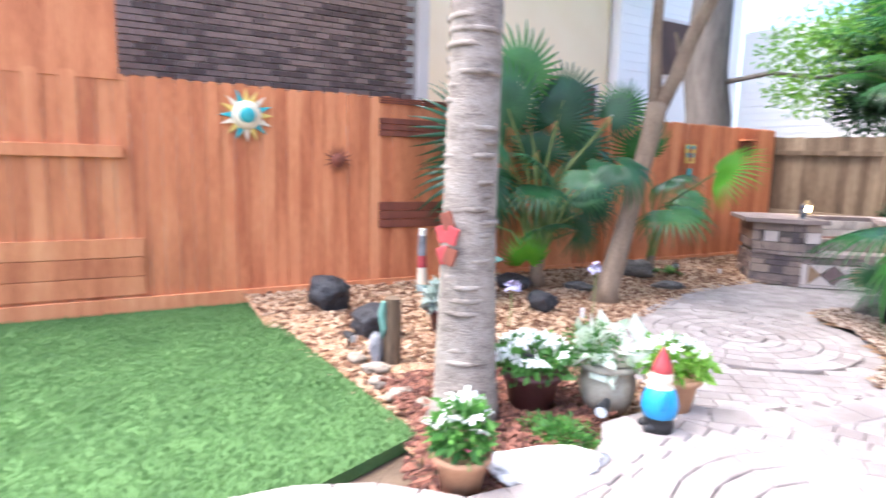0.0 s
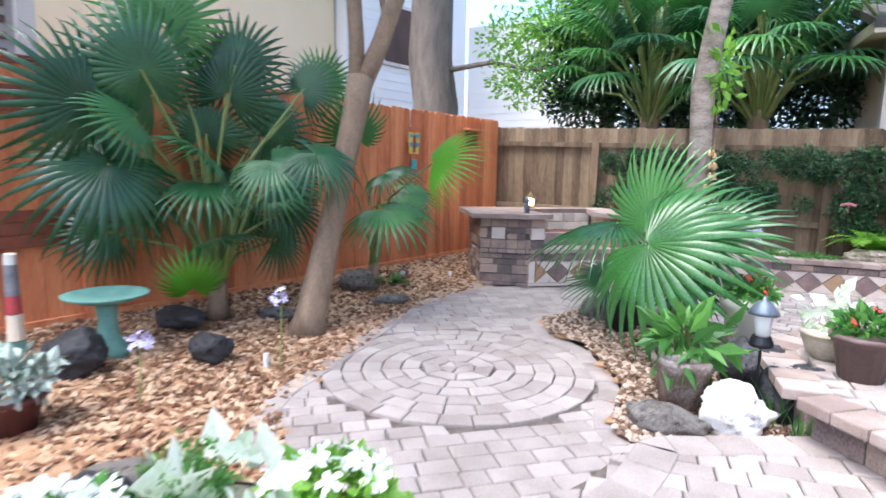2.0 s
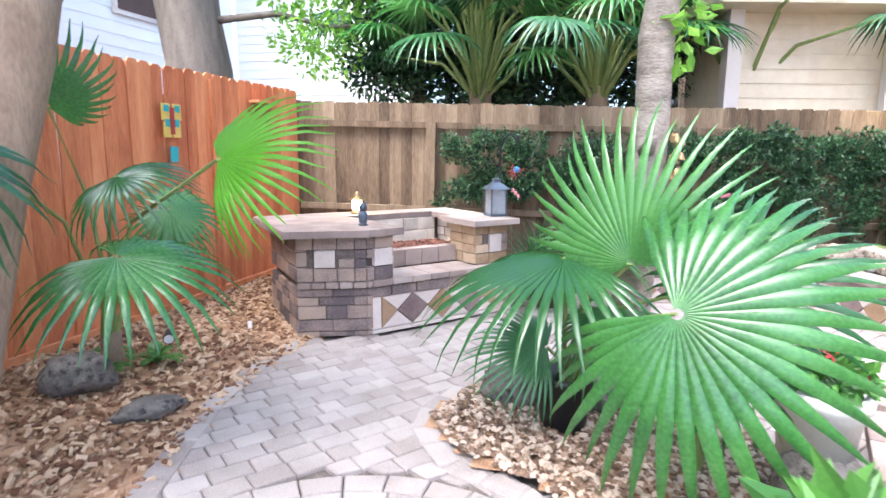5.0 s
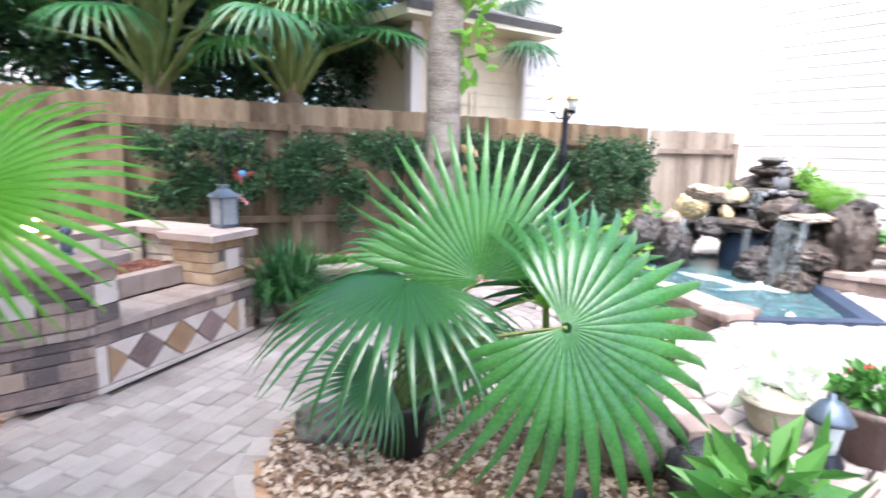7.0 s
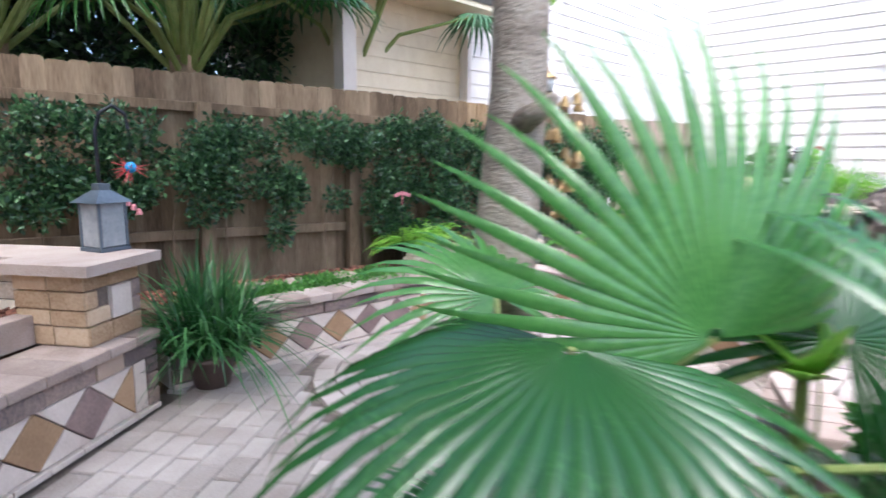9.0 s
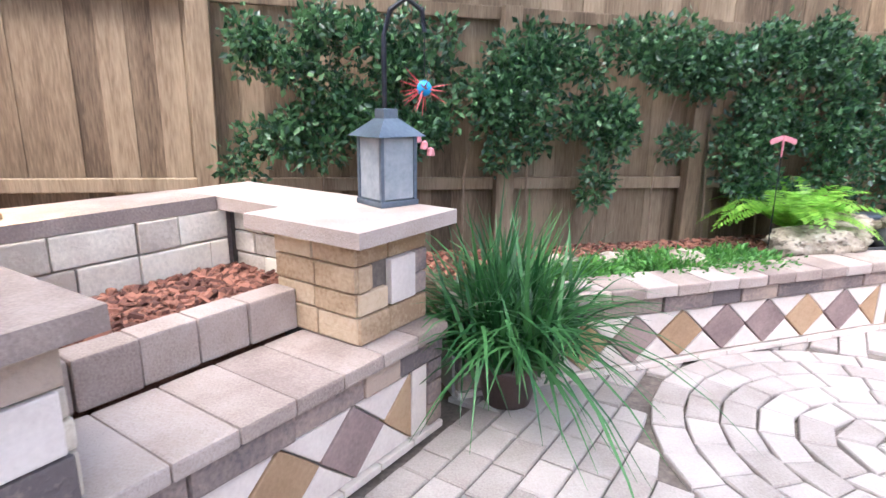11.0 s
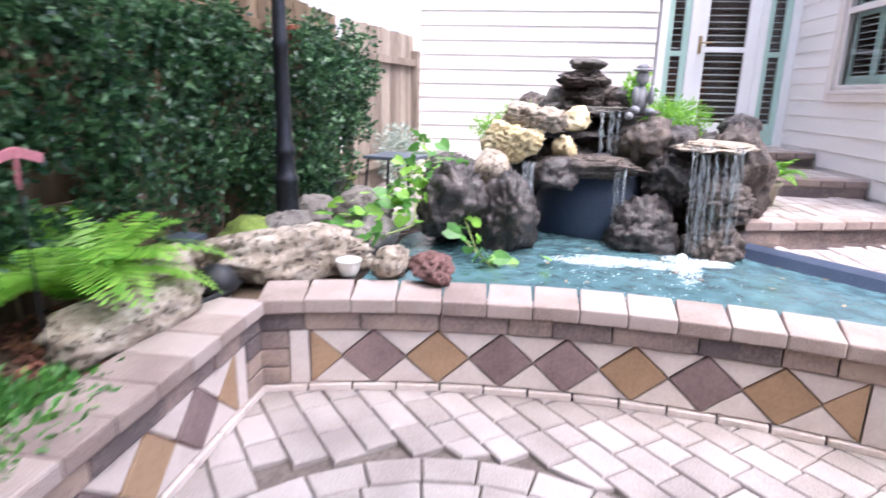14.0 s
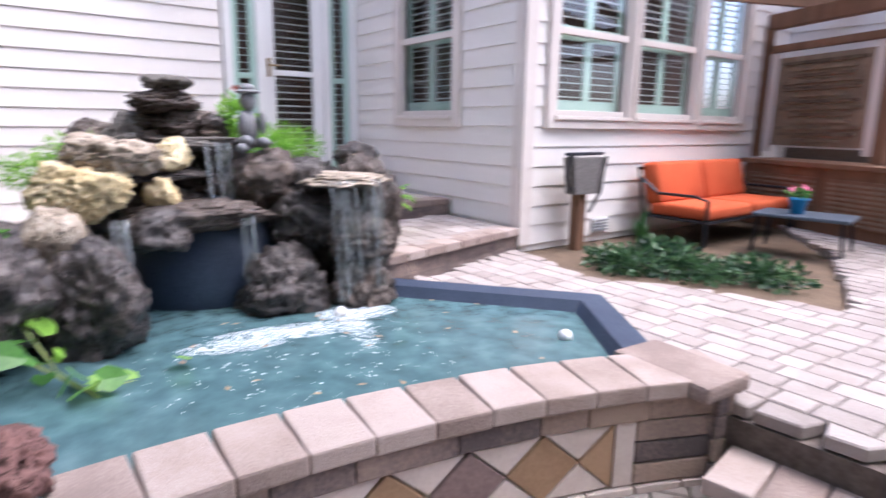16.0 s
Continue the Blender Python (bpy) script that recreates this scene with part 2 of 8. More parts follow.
M["plastic_black"] = mat("plastic_black", [(0.012, 0.012, 0.013), (0.03, 0.03, 0.032)], 5, 0.45, bump=0.05)
M["iron"] = mat("iron", [(0.012, 0.013, 0.017), (0.035, 0.037, 0.045)], 8, 0.4, metal=0.6, bump=0.15)
M["lantern_blue"] = mat("lantern_blue", [(0.07, 0.09, 0.12), (0.14, 0.17, 0.21)], 6, 0.45, metal=0.5, bump=0.1)
M["brass"] = mat("brass", [(0.30, 0.20, 0.09), (0.45, 0.32, 0.16)], 8, 0.4, metal=0.8, bump=0.1)
M["glow"] = mat("glow", [(0.9, 0.75, 0.5)] * 2, 1, 0.4, bump=0, emission=((1.0, 0.72, 0.36), 14.0))
M["frost"] = mat("frost", [(0.72, 0.76, 0.76), (0.82, 0.85, 0.85)], 4, 0.35, bump=0, transmission=0.25)
M["verdigris"] = mat("verdigris", [(0.10, 0.25, 0.20), (0.20, 0.38, 0.31)], 8, 0.7, bump=0.3)
M["blue_paint"] = mat("blue_paint", [(0.02, 0.22, 0.48), (0.04, 0.32, 0.62)], 6, 0.4, bump=0.05)
M["red_paint"] = mat("red_paint", [(0.32, 0.035, 0.04), (0.45, 0.07, 0.07)], 6, 0.5, bump=0.1)
M["teal_paint"] = mat("teal_paint", [(0.03, 0.30, 0.32), (0.08, 0.45, 0.46)], 6, 0.4, bump=0.05)
M["yellow_paint"] = mat("yellow_paint", [(0.62, 0.42, 0.08), (0.78, 0.58, 0.18)], 6, 0.4, bump=0.05)
M["cream_paint"] = mat("cream_paint", [(0.66, 0.55, 0.40), (0.78, 0.68, 0.52)], 6, 0.5, bump=0.05)
M["orange_cloth"] = mat("orange_cloth", [(0.48, 0.075, 0.02), (0.62, 0.125, 0.04)], 3, 0.9, bump=0.25, fine=200)
M["grey_stone"] = mat("grey_stone", [(0.13, 0.13, 0.14), (0.27, 0.27, 0.28)], 10, 0.8, bump=0.4)
M["cedar"] = mat("cedar", [(0.13, 0.065, 0.035), (0.24, 0.13, 0.075)], 3, 0.75, bump=0.3, stretch=(3, 3, 0.5))
M["mesh_grey"] = mat("mesh_grey", [(0.12, 0.11, 0.10), (0.19, 0.175, 0.165)], 30, 0.8, bump=0.3)
M["roof"] = mat("roof", [(0.10, 0.09, 0.085), (0.18, 0.165, 0.155)], 9, 0.95, bump=0.5)
M["foam"] = mat("foam", [(0.55, 0.62, 0.64), (0.68, 0.74, 0.76)], 20, 0.6, bump=0.5)
M["fall_water"] = mat("fall_water", [(0.85, 0.9, 0.92)] * 2, 20, 0.08, bump=0.3, transmission=0.85, ior=1.33)


def water_material():
    m = bpy.data.materials.new("water")
    m.use_nodes = True
    nt = m.node_tree
    b = nt.nodes["Principled BSDF"]
    geo = nt.nodes.new("ShaderNodeNewGeometry")
    n = nt.nodes.new("ShaderNodeTexNoise")
    n.inputs["Scale"].default_value, n.inputs["Detail"].default_value = 7, 5
    nt.links.new(geo.outputs["Position"], n.inputs["Vector"])
    nt.links.new(ramp(nt, n.outputs[0], [(0.30, (0.045, 0.09, 0.10)), (0.55, (0.075, 0.14, 0.152)), (0.78, (0.12, 0.20, 0.215))]), b.inputs["Base Color"])
    b.inputs["Roughness"].default_value = 0.08
    bp = nt.nodes.new("ShaderNodeBump")
    bp.inputs["Strength"].default_value, bp.inputs["Distance"].default_value = 0.28, 0.02
    n2 = nt.nodes.new("ShaderNodeTexNoise")
    n2.inputs["Scale"].default_value = 16
    nt.links.new(geo.outputs["Position"], n2.inputs["Vector"])
    n2.inputs["Detail"].default_value = 4
    nt.links.new(n2.outputs[0], bp.inputs["Height"])
    nt.links.new(bp.outputs[0], b.inputs["Normal"])
    return m

M["water"] = water_material()
RNG = random.Random(7)


# ---- builders ----
def mesh_of(bm, material, smooth=False, name="mesh"):
    me = bpy.data.meshes.new(name)
    bm.normal_update()
    bm.to_mesh(me)
    bm.free()
    for mm in material if isinstance(material, (list, tuple)) else (material,):
        me.materials.append(M[mm])
    if smooth:
        me.polygons.foreach_set("use_smooth", [True] * len(me.polygons))
    return me

def part(name, bm, material, parent=None, label="", smooth=False):
    ob = new(name, mesh_of(bm, material, smooth, name))
    if parent is not None:
        ob.parent = parent
    return tagged(ob, label)

def thing(name, label, category, m=None, group="", kind=""):
    ob = new(name)
    ob.empty_display_size = 0.1
    if m is not None:
        ob.matrix_world = m
    return tagged(ob, label, category, group, kind)

def raw(name, verts, faces, material, parent=None, label="", smooth=False):
    me = bpy.data.meshes.new(name)
    me.from_pydata(verts, [], faces)
    me.materials.append(M[material])
    if smooth:
        me.polygons.foreach_set("use_smooth", [True] * len(me.polygons))
    ob = new(name, me)
    if parent is not None:
        ob.parent = parent
    return tagged(ob, label)

def add_box(bm, size, m=Matrix(), bevel=0.0):
    r = bmesh.ops.create_cube(bm, size=1.0, matrix=m @ Matrix.Diagonal((*size, 1)))
    if bevel:
        es = list({e for v in r["verts"] for e in v.link_edges})
        bmesh.ops.bevel(bm, geom=es, offset=bevel, segments=2, affect="EDGES", profile=0.6)
    return bm

def box(size, m=Matrix(), bevel=0.0):
    return add_box(bmesh.new(), size, m, bevel)

def span(x0, y0, z0, x1, y1, z1, bevel=0.0):
    return box((x1 - x0, y1 - y0, z1 - z0), pose((x0 + x1) / 2, (y0 + y1) / 2, (z0 + z1) / 2), bevel)

def lathe(profile, n=28, flute=0.0, flutes=0):
    bm = bmesh.new()
    rings = []
    for r, z in profile:
        ring = []
        for i in range(n):
            a = 2 * math.pi * i / n
            rr = r * (1 + (flute * math.cos(flutes * a) if flutes else 0))
            ring.append(bm.verts.new((rr * math.cos(a), rr * math.sin(a), z)))
        rings.append(ring)
    for a, b in zip(rings, rings[1:]):
        for i in range(n):
            bm.faces.new((a[i], a[(i + 1) % n], b[(i + 1) % n], b[i]))
    bm.faces.new(rings[0][::-1])
    bm.faces.new(rings[-1])
    return bm

def add_tube(bm, pts, radii, n=8, wobble=0.0, seed=0):
    pts = [Vector(p) for p in pts]
    rings = []
    for i, p in enumerate(pts):
        d = (pts[min(i + 1, len(pts) - 1)] - pts[max(i - 1, 0)]).normalized()
        s = d.orthogonal().normalized() if abs(d.z) > 0.95 else d.cross(Vector((0, 0, 1))).normalized()
        if abs(d.z) > 0.95:
            s = (Vector((1, 0, 0)) - d * d.x).normalized()
        t = d.cross(s)
        r = radii[i] if isinstance(radii, (list, tuple)) else radii
        ring = []
        for k in range(n):
            a = 2 * math.pi * k / n
            q = p + (s * math.cos(a) + t * math.sin(a)) * r
            if wobble:
                q += (q - p) * wobble * noise.noise(q * 6 + Vector((seed, 0, 0)))
            ring.append(bm.verts.new(q))
        rings.append(ring)
    for a, b in zip(rings, rings[1:]):
        for k in range(n):
            bm.faces.new((a[k], a[(k + 1) % n], b[(k + 1) % n], b[k]))
    bm.faces.new(rings[0][::-1])
    bm.faces.new(rings[-1])
    return bm

def tube(pts, radii, n=8, wobble=0.0, seed=0):
    return add_tube(bmesh.new(), pts, radii, n, wobble, seed)

def slab(poly, z0, z1):
    bm = bmesh.new()
    top = [bm.verts.new((x, y, z1)) for x, y in poly]
    low = [bm.verts.new((x, y, z0)) for x, y in poly]
    n = len(poly)
    f = bm.faces.new(top)
    bm.faces.new(low[::-1])
    for i in range(n):
        bm.faces.new((top[i], low[i], low[(i + 1) % n], top[(i + 1) % n]))
    bmesh.ops.recalc_face_normals(bm, faces=bm.faces)
    return bm

def inside(x, y, poly):
    hit = False
    for (x0, y0), (x1, y1) in zip(poly, poly[1:] + poly[:1]):
        if (y0 > y) != (y1 > y) and x < (x1 - x0) * (y - y0) / (y1 - y0) + x0:
            hit = not hit
    return hit

def rock_mesh(size, seed, rough=0.22, flat=0.0, detail=3, crag=0.0):
    """A broken stone: flat cleaved sides, uneven ridges and small pits."""
    r_ = random.Random(seed * 17 + 3)
    bm = bmesh.new()
    bmesh.ops.create_icosphere(bm, subdivisions=detail, radius=0.5)
    off = Vector((seed * 3.7, seed * 1.3, seed * 7.1))
    cuts = [(Vector((r_.gauss(0, 1), r_.gauss(0, 1), r_.gauss(0, 0.8))).normalized(), r_.uniform(0.33, 0.47)) for _ in range(11)]
    for v in bm.verts:
        p = v.co.copy()
        d = p.normalized()
        reach = 0.56
        for n_, o_ in cuts:
            c_ = d.dot(n_)
            if c_ > 0.05:
                reach = min(reach, o_ / c_)
        k = 0.75 * reach / 0.5 + 0.25
        k += rough * 0.8 * noise.noise(p * 2.4 + off) + rough * 0.45 * noise.noise(p * 6 + off) - rough * 0.5 * abs(noise.noise(p * 4.5 + off * 2))
        k += crag * 0.9 * noise.noise(p * 12 + off) + crag * 0.75 * noise.noise(p * 25 + off) + crag * 0.4 * noise.noise(p * 48 + off)
        if crag > 0.09:
            k -= crag * 2.2 * max(0.0, 0.40 - noise.voronoi(p * 8 + off)[0][0])
        q = p * k
        if flat:
            q.z = math.copysign(min(abs(q.z), 0.5 - flat), q.z)
        v.co = Vector((q.x * size[0], q.y * size[1], q.z * size[2])) * 1.06
    return bm

ROCK = [0]
def rock(x, y, z, sx, sy, sz, material, label, turn=0.0, name="rock", rough=0.22, flat=0.0, crag=0.08, group="", detail=4):
    """A stone whose base lies at z."""
    ROCK[0] += 1
    ob = new(name, mesh_of(rock_mesh((sx, sy, sz), ROCK[0], rough, flat, detail, crag), material, True, name))
    ob.matrix_world = pose(x, y, z + sz * 0.42, 0, 0, turn)
    return tagged(ob, label, "rock", group)

# ---- ground and structure ----
RED_X = -6.45
def fence_y(x):
    return 11.1 + 0.158 * (x + 1.54)

STEP = [(-0.95, 5.08), (-1.22, 5.85), (-1.0, 6.6), (-0.45, 7.1)]
BED = [(-1.97, 4.6), (-2.18, 5.34), (-2.75, 6.02), (-3.2, 6.2), (-3.48, 6.6), (-3.3, 7.2), (-2.75, 7.45), (-2.0, 7.3), (-1.45, 6.6), (-1.25, 5.85), (-0.98, 5.1), (-1.3, 4.72), (-1.72, 4.42)]
PATHWAY = [(-2.25, 2.72), (-3.0, 2.95), (-3.7, 3.3), (-4.0, 3.75), (-4.14, 4.2), (-4.45, 5.0), (-4.66, 5.55), (-4.95, 6.4), (-5.08, 7.2), (-5.1, 8.1), (-4.4, 8.5), (-3.5, 9.5), (-2.9, 9.85), (-0.4, 10.5), (0.05, 9.5), (0.25, 8.8), (0.25, 8.0), (0.15, 7.2), (-0.45, 7.1), (-1.0, 6.6), (-1.22, 5.85), (-0.95, 5.08), (-1.75, 4.45), (-1.80, 3.86), (-1.95, 3.28)]
FRONT = [(-2.42, -0.3), (-2.36, 0.35), (-2.2, 0.72), (-1.92, 1.0), (-1.88, 1.5), (-2.0, 1.9), (-2.22, 2.1), (-2.25, 2.72), (-1.95, 3.28), (-1.80, 3.86), (-1.75, 4.45), (-0.95, 5.08), (3.9, 1.3), (3.5, -4.0), (-2.6, -4.0)]
TURF = [(-6.4, 0.97), (-2.72, 1.17), (-2.45, 0.5), (-2.5, -0.3), (-2.7, -4.0), (-6.4, -4.0)]
FZ = 0.10
UZ = 0.35

ground = bmesh.new()
bmesh.ops.create_grid(ground, x_segments=60, y_segments=60, size=200)
for v in ground.verts:
    v.co.z = -0.06
tagged(part("ground", ground, "soil"), "dark brown garden soil reaching away", "ground", kind="structure")

def bed_height(x, y):
    return 0.02 + max(0.0, min(1.0, (-4.9 - x) / 1.5)) * 0.11

def soil_sheet(name, poly, material, label, lift=0.0, step=0.16):
    xs = [p[0] for p in poly]
    ys = [p[1] for p in poly]
    nx, ny = int((max(xs) - min(xs)) / step) + 1, int((max(ys) - min(ys)) / step) + 1
    verts, faces, idx = [], [], {}
    def vid(i, j):
        if (i, j) not in idx:
            x, y = min(xs) + i * step, min(ys) + j * step
            idx[i, j] = len(verts)
            verts.append((x, y, bed_height(x, y) + lift + 0.03 * noise.noise(Vector((x * 2, y * 2, 5)))))
        return idx[i, j]
    for i in range(nx):
        for j in range(ny):
            if inside(min(xs) + (i + 0.5) * step, min(ys) + (j + 0.5) * step, poly):
                faces.append((vid(i, j), vid(i + 1, j), vid(i + 1, j + 1), vid(i, j + 1)))
    return tagged(raw(name, verts, faces, material, smooth=True), label, "planting bed", kind="structure")

LEFTBED = [(-6.45, 0.9), (-2.6, 1.1), (-2.0, 1.2), (-1.8, 2.2), (-2.1, 3.0), (-3.0, 3.1), (-3.8, 3.6), (-4.2, 4.7), (-4.7, 5.9), (-4.9, 7.0), (-4.9, 8.2), (-4.6, 10.8), (-6.6, 10.6)]
soil_sheet("ground_bed", LEFTBED, "mulch", "planting bed covered with tan wood mulch chips", -0.03)
soil_sheet("ground_bed_palm", BED, "mulch", "curved planting bed with river pebbles and mulch", 0.0, 0.12)

# turf: a base and blades
tb = thing("artificial_turf", "flat lawn of short bright green artificial grass", "lawn", kind="structure")
part("turf_base", slab(TURF, -0.05, 0.02), "turf_base", tb)
vs, fs = [], []
while len(fs) < 42000:
    x, y = RNG.uniform(-6.4, -2.4), RNG.uniform(-1.6, 1.2)
    if not inside(x, y, TURF):
        continue
    a, h, w = RNG.uniform(0, 6.28), RNG.uniform(0.018, 0.034), 0.005
    dx, dy = math.cos(a) * w, math.sin(a) * w
    lx, ly = RNG.uniform(-0.012, 0.012), RNG.uniform(-0.012, 0.012)
    k = len(vs)
    vs += [(x - dx, y - dy, 0.018), (x + dx, y + dy, 0.018), (x + lx, y + ly, 0.02 + h)]
    fs.append((k, k + 1, k + 2))
tagged(raw("grass_blades", vs, fs, "turf", tb), kind="stuff")

def chips(name, poly, count, material, label, size=(0.015, 0.045), lift=0.0, seed=1, round_=False, avoid=None):
    """Loose chips or pebbles strewn over a bed, one mesh of stuff."""
    r = random.Random(seed)
    xs, ys = [p[0] for p in poly], [p[1] for p in poly]
    vs, fs, n = [], [], 0
    while n < count:
        x, y = r.uniform(min(xs), max(xs)), r.uniform(min(ys), max(ys))
        if not inside(x, y, poly) or (avoid and inside(x, y, avoid)):
            continue
        n += 1
        l = r.uniform(*size)
        w, h = (l * r.uniform(0.6, 0.95), l * r.uniform(0.35, 0.6)) if round_ else (l * r.uniform(0.3, 0.7), l * r.uniform(0.12, 0.3))
        m = pose(x, y, bed_height(x, y) + lift + h * 0.3 + 0.006, r.uniform(-35, 35), r.uniform(-35, 35), r.uniform(0, 360))
        k = len(vs)
        if round_:
            pts = [(l / 2, 0, 0), (l / 4, w / 2, 0), (-l / 4, w / 2, 0), (-l / 2, 0, 0), (-l / 4, -w / 2, 0), (l / 4, -w / 2, 0), (l / 5, w / 5, h / 2), (-l / 5, w / 5, h / 2), (-l / 5, -w / 5, h / 2), (l / 5, -w / 5, h / 2)]
            ff = [(0, 1, 6), (1, 2, 7, 6), (2, 3, 7), (3, 8, 7), (3, 4, 8), (4, 5, 9, 8), (5, 0, 9), (0, 6, 9), (6, 7, 8, 9)]
        else:
            pts = [(-l / 2, -w / 2, 0), (l / 2, -w / 3, 0), (l / 2.4, w / 2, 0), (-l / 2.2, w / 2.4, 0), (-l / 2.5, -w / 3, h), (l / 2.4, -w / 4, h), (l / 3, w / 2.6, h), (-l / 2.6, w / 3, h)]
            ff = [(4, 5, 6, 7), (0, 1, 5, 4), (1, 2, 6, 5), (2, 3, 7, 6), (3, 0, 4, 7)]
        vs += [tuple(m @ Vector(p)) for p in pts]
        fs += [tuple(k + i for i in f) for f in ff]
    return tagged(raw(name, vs, fs, material), label, "mulch" if not round_ else "pebbles", kind="stuff")

chips("wood_mulch", LEFTBED, 15000, "chip", "loose tan wood chips over the planting bed", (0.025, 0.075), -0.03, 3)
chips("bark_mulch", [(-2.75, 1.15), (-2.1, 0.75), (-1.95, 1.1), (-1.9, 1.6), (-2.25, 2.1), (-2.5, 2.7), (-3.5, 2.2), (-3.6, 1.3)], 3000, "bark_chip", "dark red-brown bark mulch round the trunk", (0.02, 0.07), 0.02, 4)
chips("river_pebbles", BED, 6500, "pebble", "rounded tan and brown river pebbles in the bed", (0.02, 0.06), 0.01, 5, True)

# ---- fences ----
def picket(w, h, t=0.018, ear=0.03):
    bm = bmesh.new()
    prof = [(-w / 2, 0), (w / 2, 0), (w / 2, h - ear), (w / 2 - ear, h), (-w / 2 + ear, h), (-w / 2, h - ear)]
    a = [bm.verts.new((x, -t / 2, z)) for x, z in prof]
    b = [bm.verts.new((x, t / 2, z)) for x, z in prof]
    bm.faces.new(a)
    bm.faces.new(b[::-1])
    for i in range(6):
        bm.faces.new((a[i], b[i], b[(i + 1) % 6], a[(i + 1) % 6]))
    bmesh.ops.recalc_face_normals(bm, faces=bm.faces)
    return bm

red = thing("wall_fence_red", "tall cedar-stained red-orange wooden board fence", "fence", kind="structure")
pick = mesh_of(picket(0.136, 2.3), "red_wood", name="board")
for i in range(110):
    y = -4.4 + i * 0.14
    if y > 10.3:
        break
    ob = new("board", pick)
    ob.parent = red
    ob.matrix_world = pose(RED_X - 0.01 + RNG.uniform(-0.004, 0.004), y, 0.06 + RNG.uniform(-0.008, 0.008), RNG.uniform(-0.3, 0.3), 0, 90)
part("kick_board", span(RED_X + 0.004, -4.4, 0.0, RED_X + 0.042, 10.3, 0.17, 0.006), "red_wood", red)
part("upper_fascia", span(RED_X - 0.06, -4.4, 2.0, RED_X - 0.03, 10.3, 2.1), "red_dark", red)
for y0, y1, z0, z1 in ((2.5, 3.5, 2.28, 2.36), (2.5, 3.5, 1.9, 2.12), (2.5, 3.5, 0.80, 1.12), (-4.0, -0.05, 0.20, 0.78)):
    for k in range(3):
        za = z0 + (z1 - z0) * k / 3
        part("cross_board", span(RED_X + 0.006, y0, za, RED_X + 0.03, y1, za + (z1 - z0) / 3 - 0.008, 0.004), "red_wood" if y0 < 0 else "red_dark", red)
part("shelf_board", span(RED_X + 0.004, -4.0, 1.56, RED_X + 0.05, -0.2, 1.68, 0.006), "red_wood", red)
for y in (3.52, 6.2, 8.6):
    part("fence_post", span(RED_X + 0.004, y, 0.0, RED_X + 0.04, y + 0.09, 2.3, 0.006), "red_wood", red)
part("tall_panel", span(RED_X - 0.03, -4.4, 2.3, RED_X + 0.01, -0.2, 3.2), "red_wood", red)

hedge_fence = thing("wall_fence_back", "weathered grey-brown wooden picket fence with rails and posts", "fence", kind="structure")
A0 = math.degrees(math.atan(0.158))
pick2 = mesh_of(picket(0.15, 2.2, 0.018, 0.022), "grey_wood", name="picket")
for i in range(82):
    s = -6.6 + i * 0.143
    x = s
    if x > 2.75:
        break
    ob = new("picket", pick2)
    ob.parent = hedge_fence
    ob.matrix_world = pose(x, fence_y(x) + 0.05 + 0.007 * (i % 2), 0.04 - 0.018 * (x + 6.4) + RNG.uniform(-0.01, 0.01), 0, RNG.uniform(-0.1, 0.1), A0)
def along_fence(name, x0, x1, z0, z1, depth, off, material="grey_wood"):
    xc = (x0 + x1) / 2
    tilt = math.degrees(math.atan(0.018))
    bm = box(((x1 - x0) * 1.0125, depth, z1 - z0), pose(xc, fence_y(xc) - off, (z0 + z1) / 2 - 0.018 * (xc + 6.4), 0, tilt, A0), 0.006)
    return part(name, bm, material, hedge_fence)
along_fence("top_rail", -6.4, 2.8, 1.92, 2.0, 0.04, 0.005)
along_fence("middle_rail", -6.4, 2.8, 0.86, 0.94, 0.04, 0.005)
along_fence("kick_rail", -6.4, 2.8, 0.0, 0.2, 0.03, 0.0)
for x in (-4.7, -2.9, -1.5, 0.8):
    along_fence("fence_post", x - 0.06, x + 0.06, 0.0, 2.0, 0.09, 0.05)

# gate panel between fence and house
gate = thing("gate_panel", "weathered grey wooden fence panel beside the house", "fence", kind="structure")
pick3 = mesh_of(picket(0.15, 2.2, 0.018, 0.022), "pale_wood", name="picket")
GA = math.degrees(math.atan2(0.13, 1.86))
for i in range(13):
    f = (i + 0.5) / 13
    ob = new("picket", pick3)
    ob.parent = gate
    ob.matrix_world = pose(2.74 + 1.86 * f, 11.735 + 0.13 * f + 0.006 * (i % 2), -0.14 + RNG.uniform(-0.008, 0.008), 0, 0, GA)
for z0, z1, d_, o_ in ((1.69, 1.77, 0.05, 0.04), (0.55, 0.63, 0.05, 0.04)):
    part("gate_rail", box((1.86, d_, z1 - z0), pose(3.67, 11.80 - o_, (z0 + z1) / 2, 0, 0, GA), 0.006), "pale_wood", gate)
for f in (0.02, 0.98):
    part("gate_post", box((0.10, 0.09, 1.95), pose(2.74 + 1.86 * f, 11.735 + 0.13 * f - 0.055, 0.9, 0, 0, GA), 0.006), "pale_wood", gate)

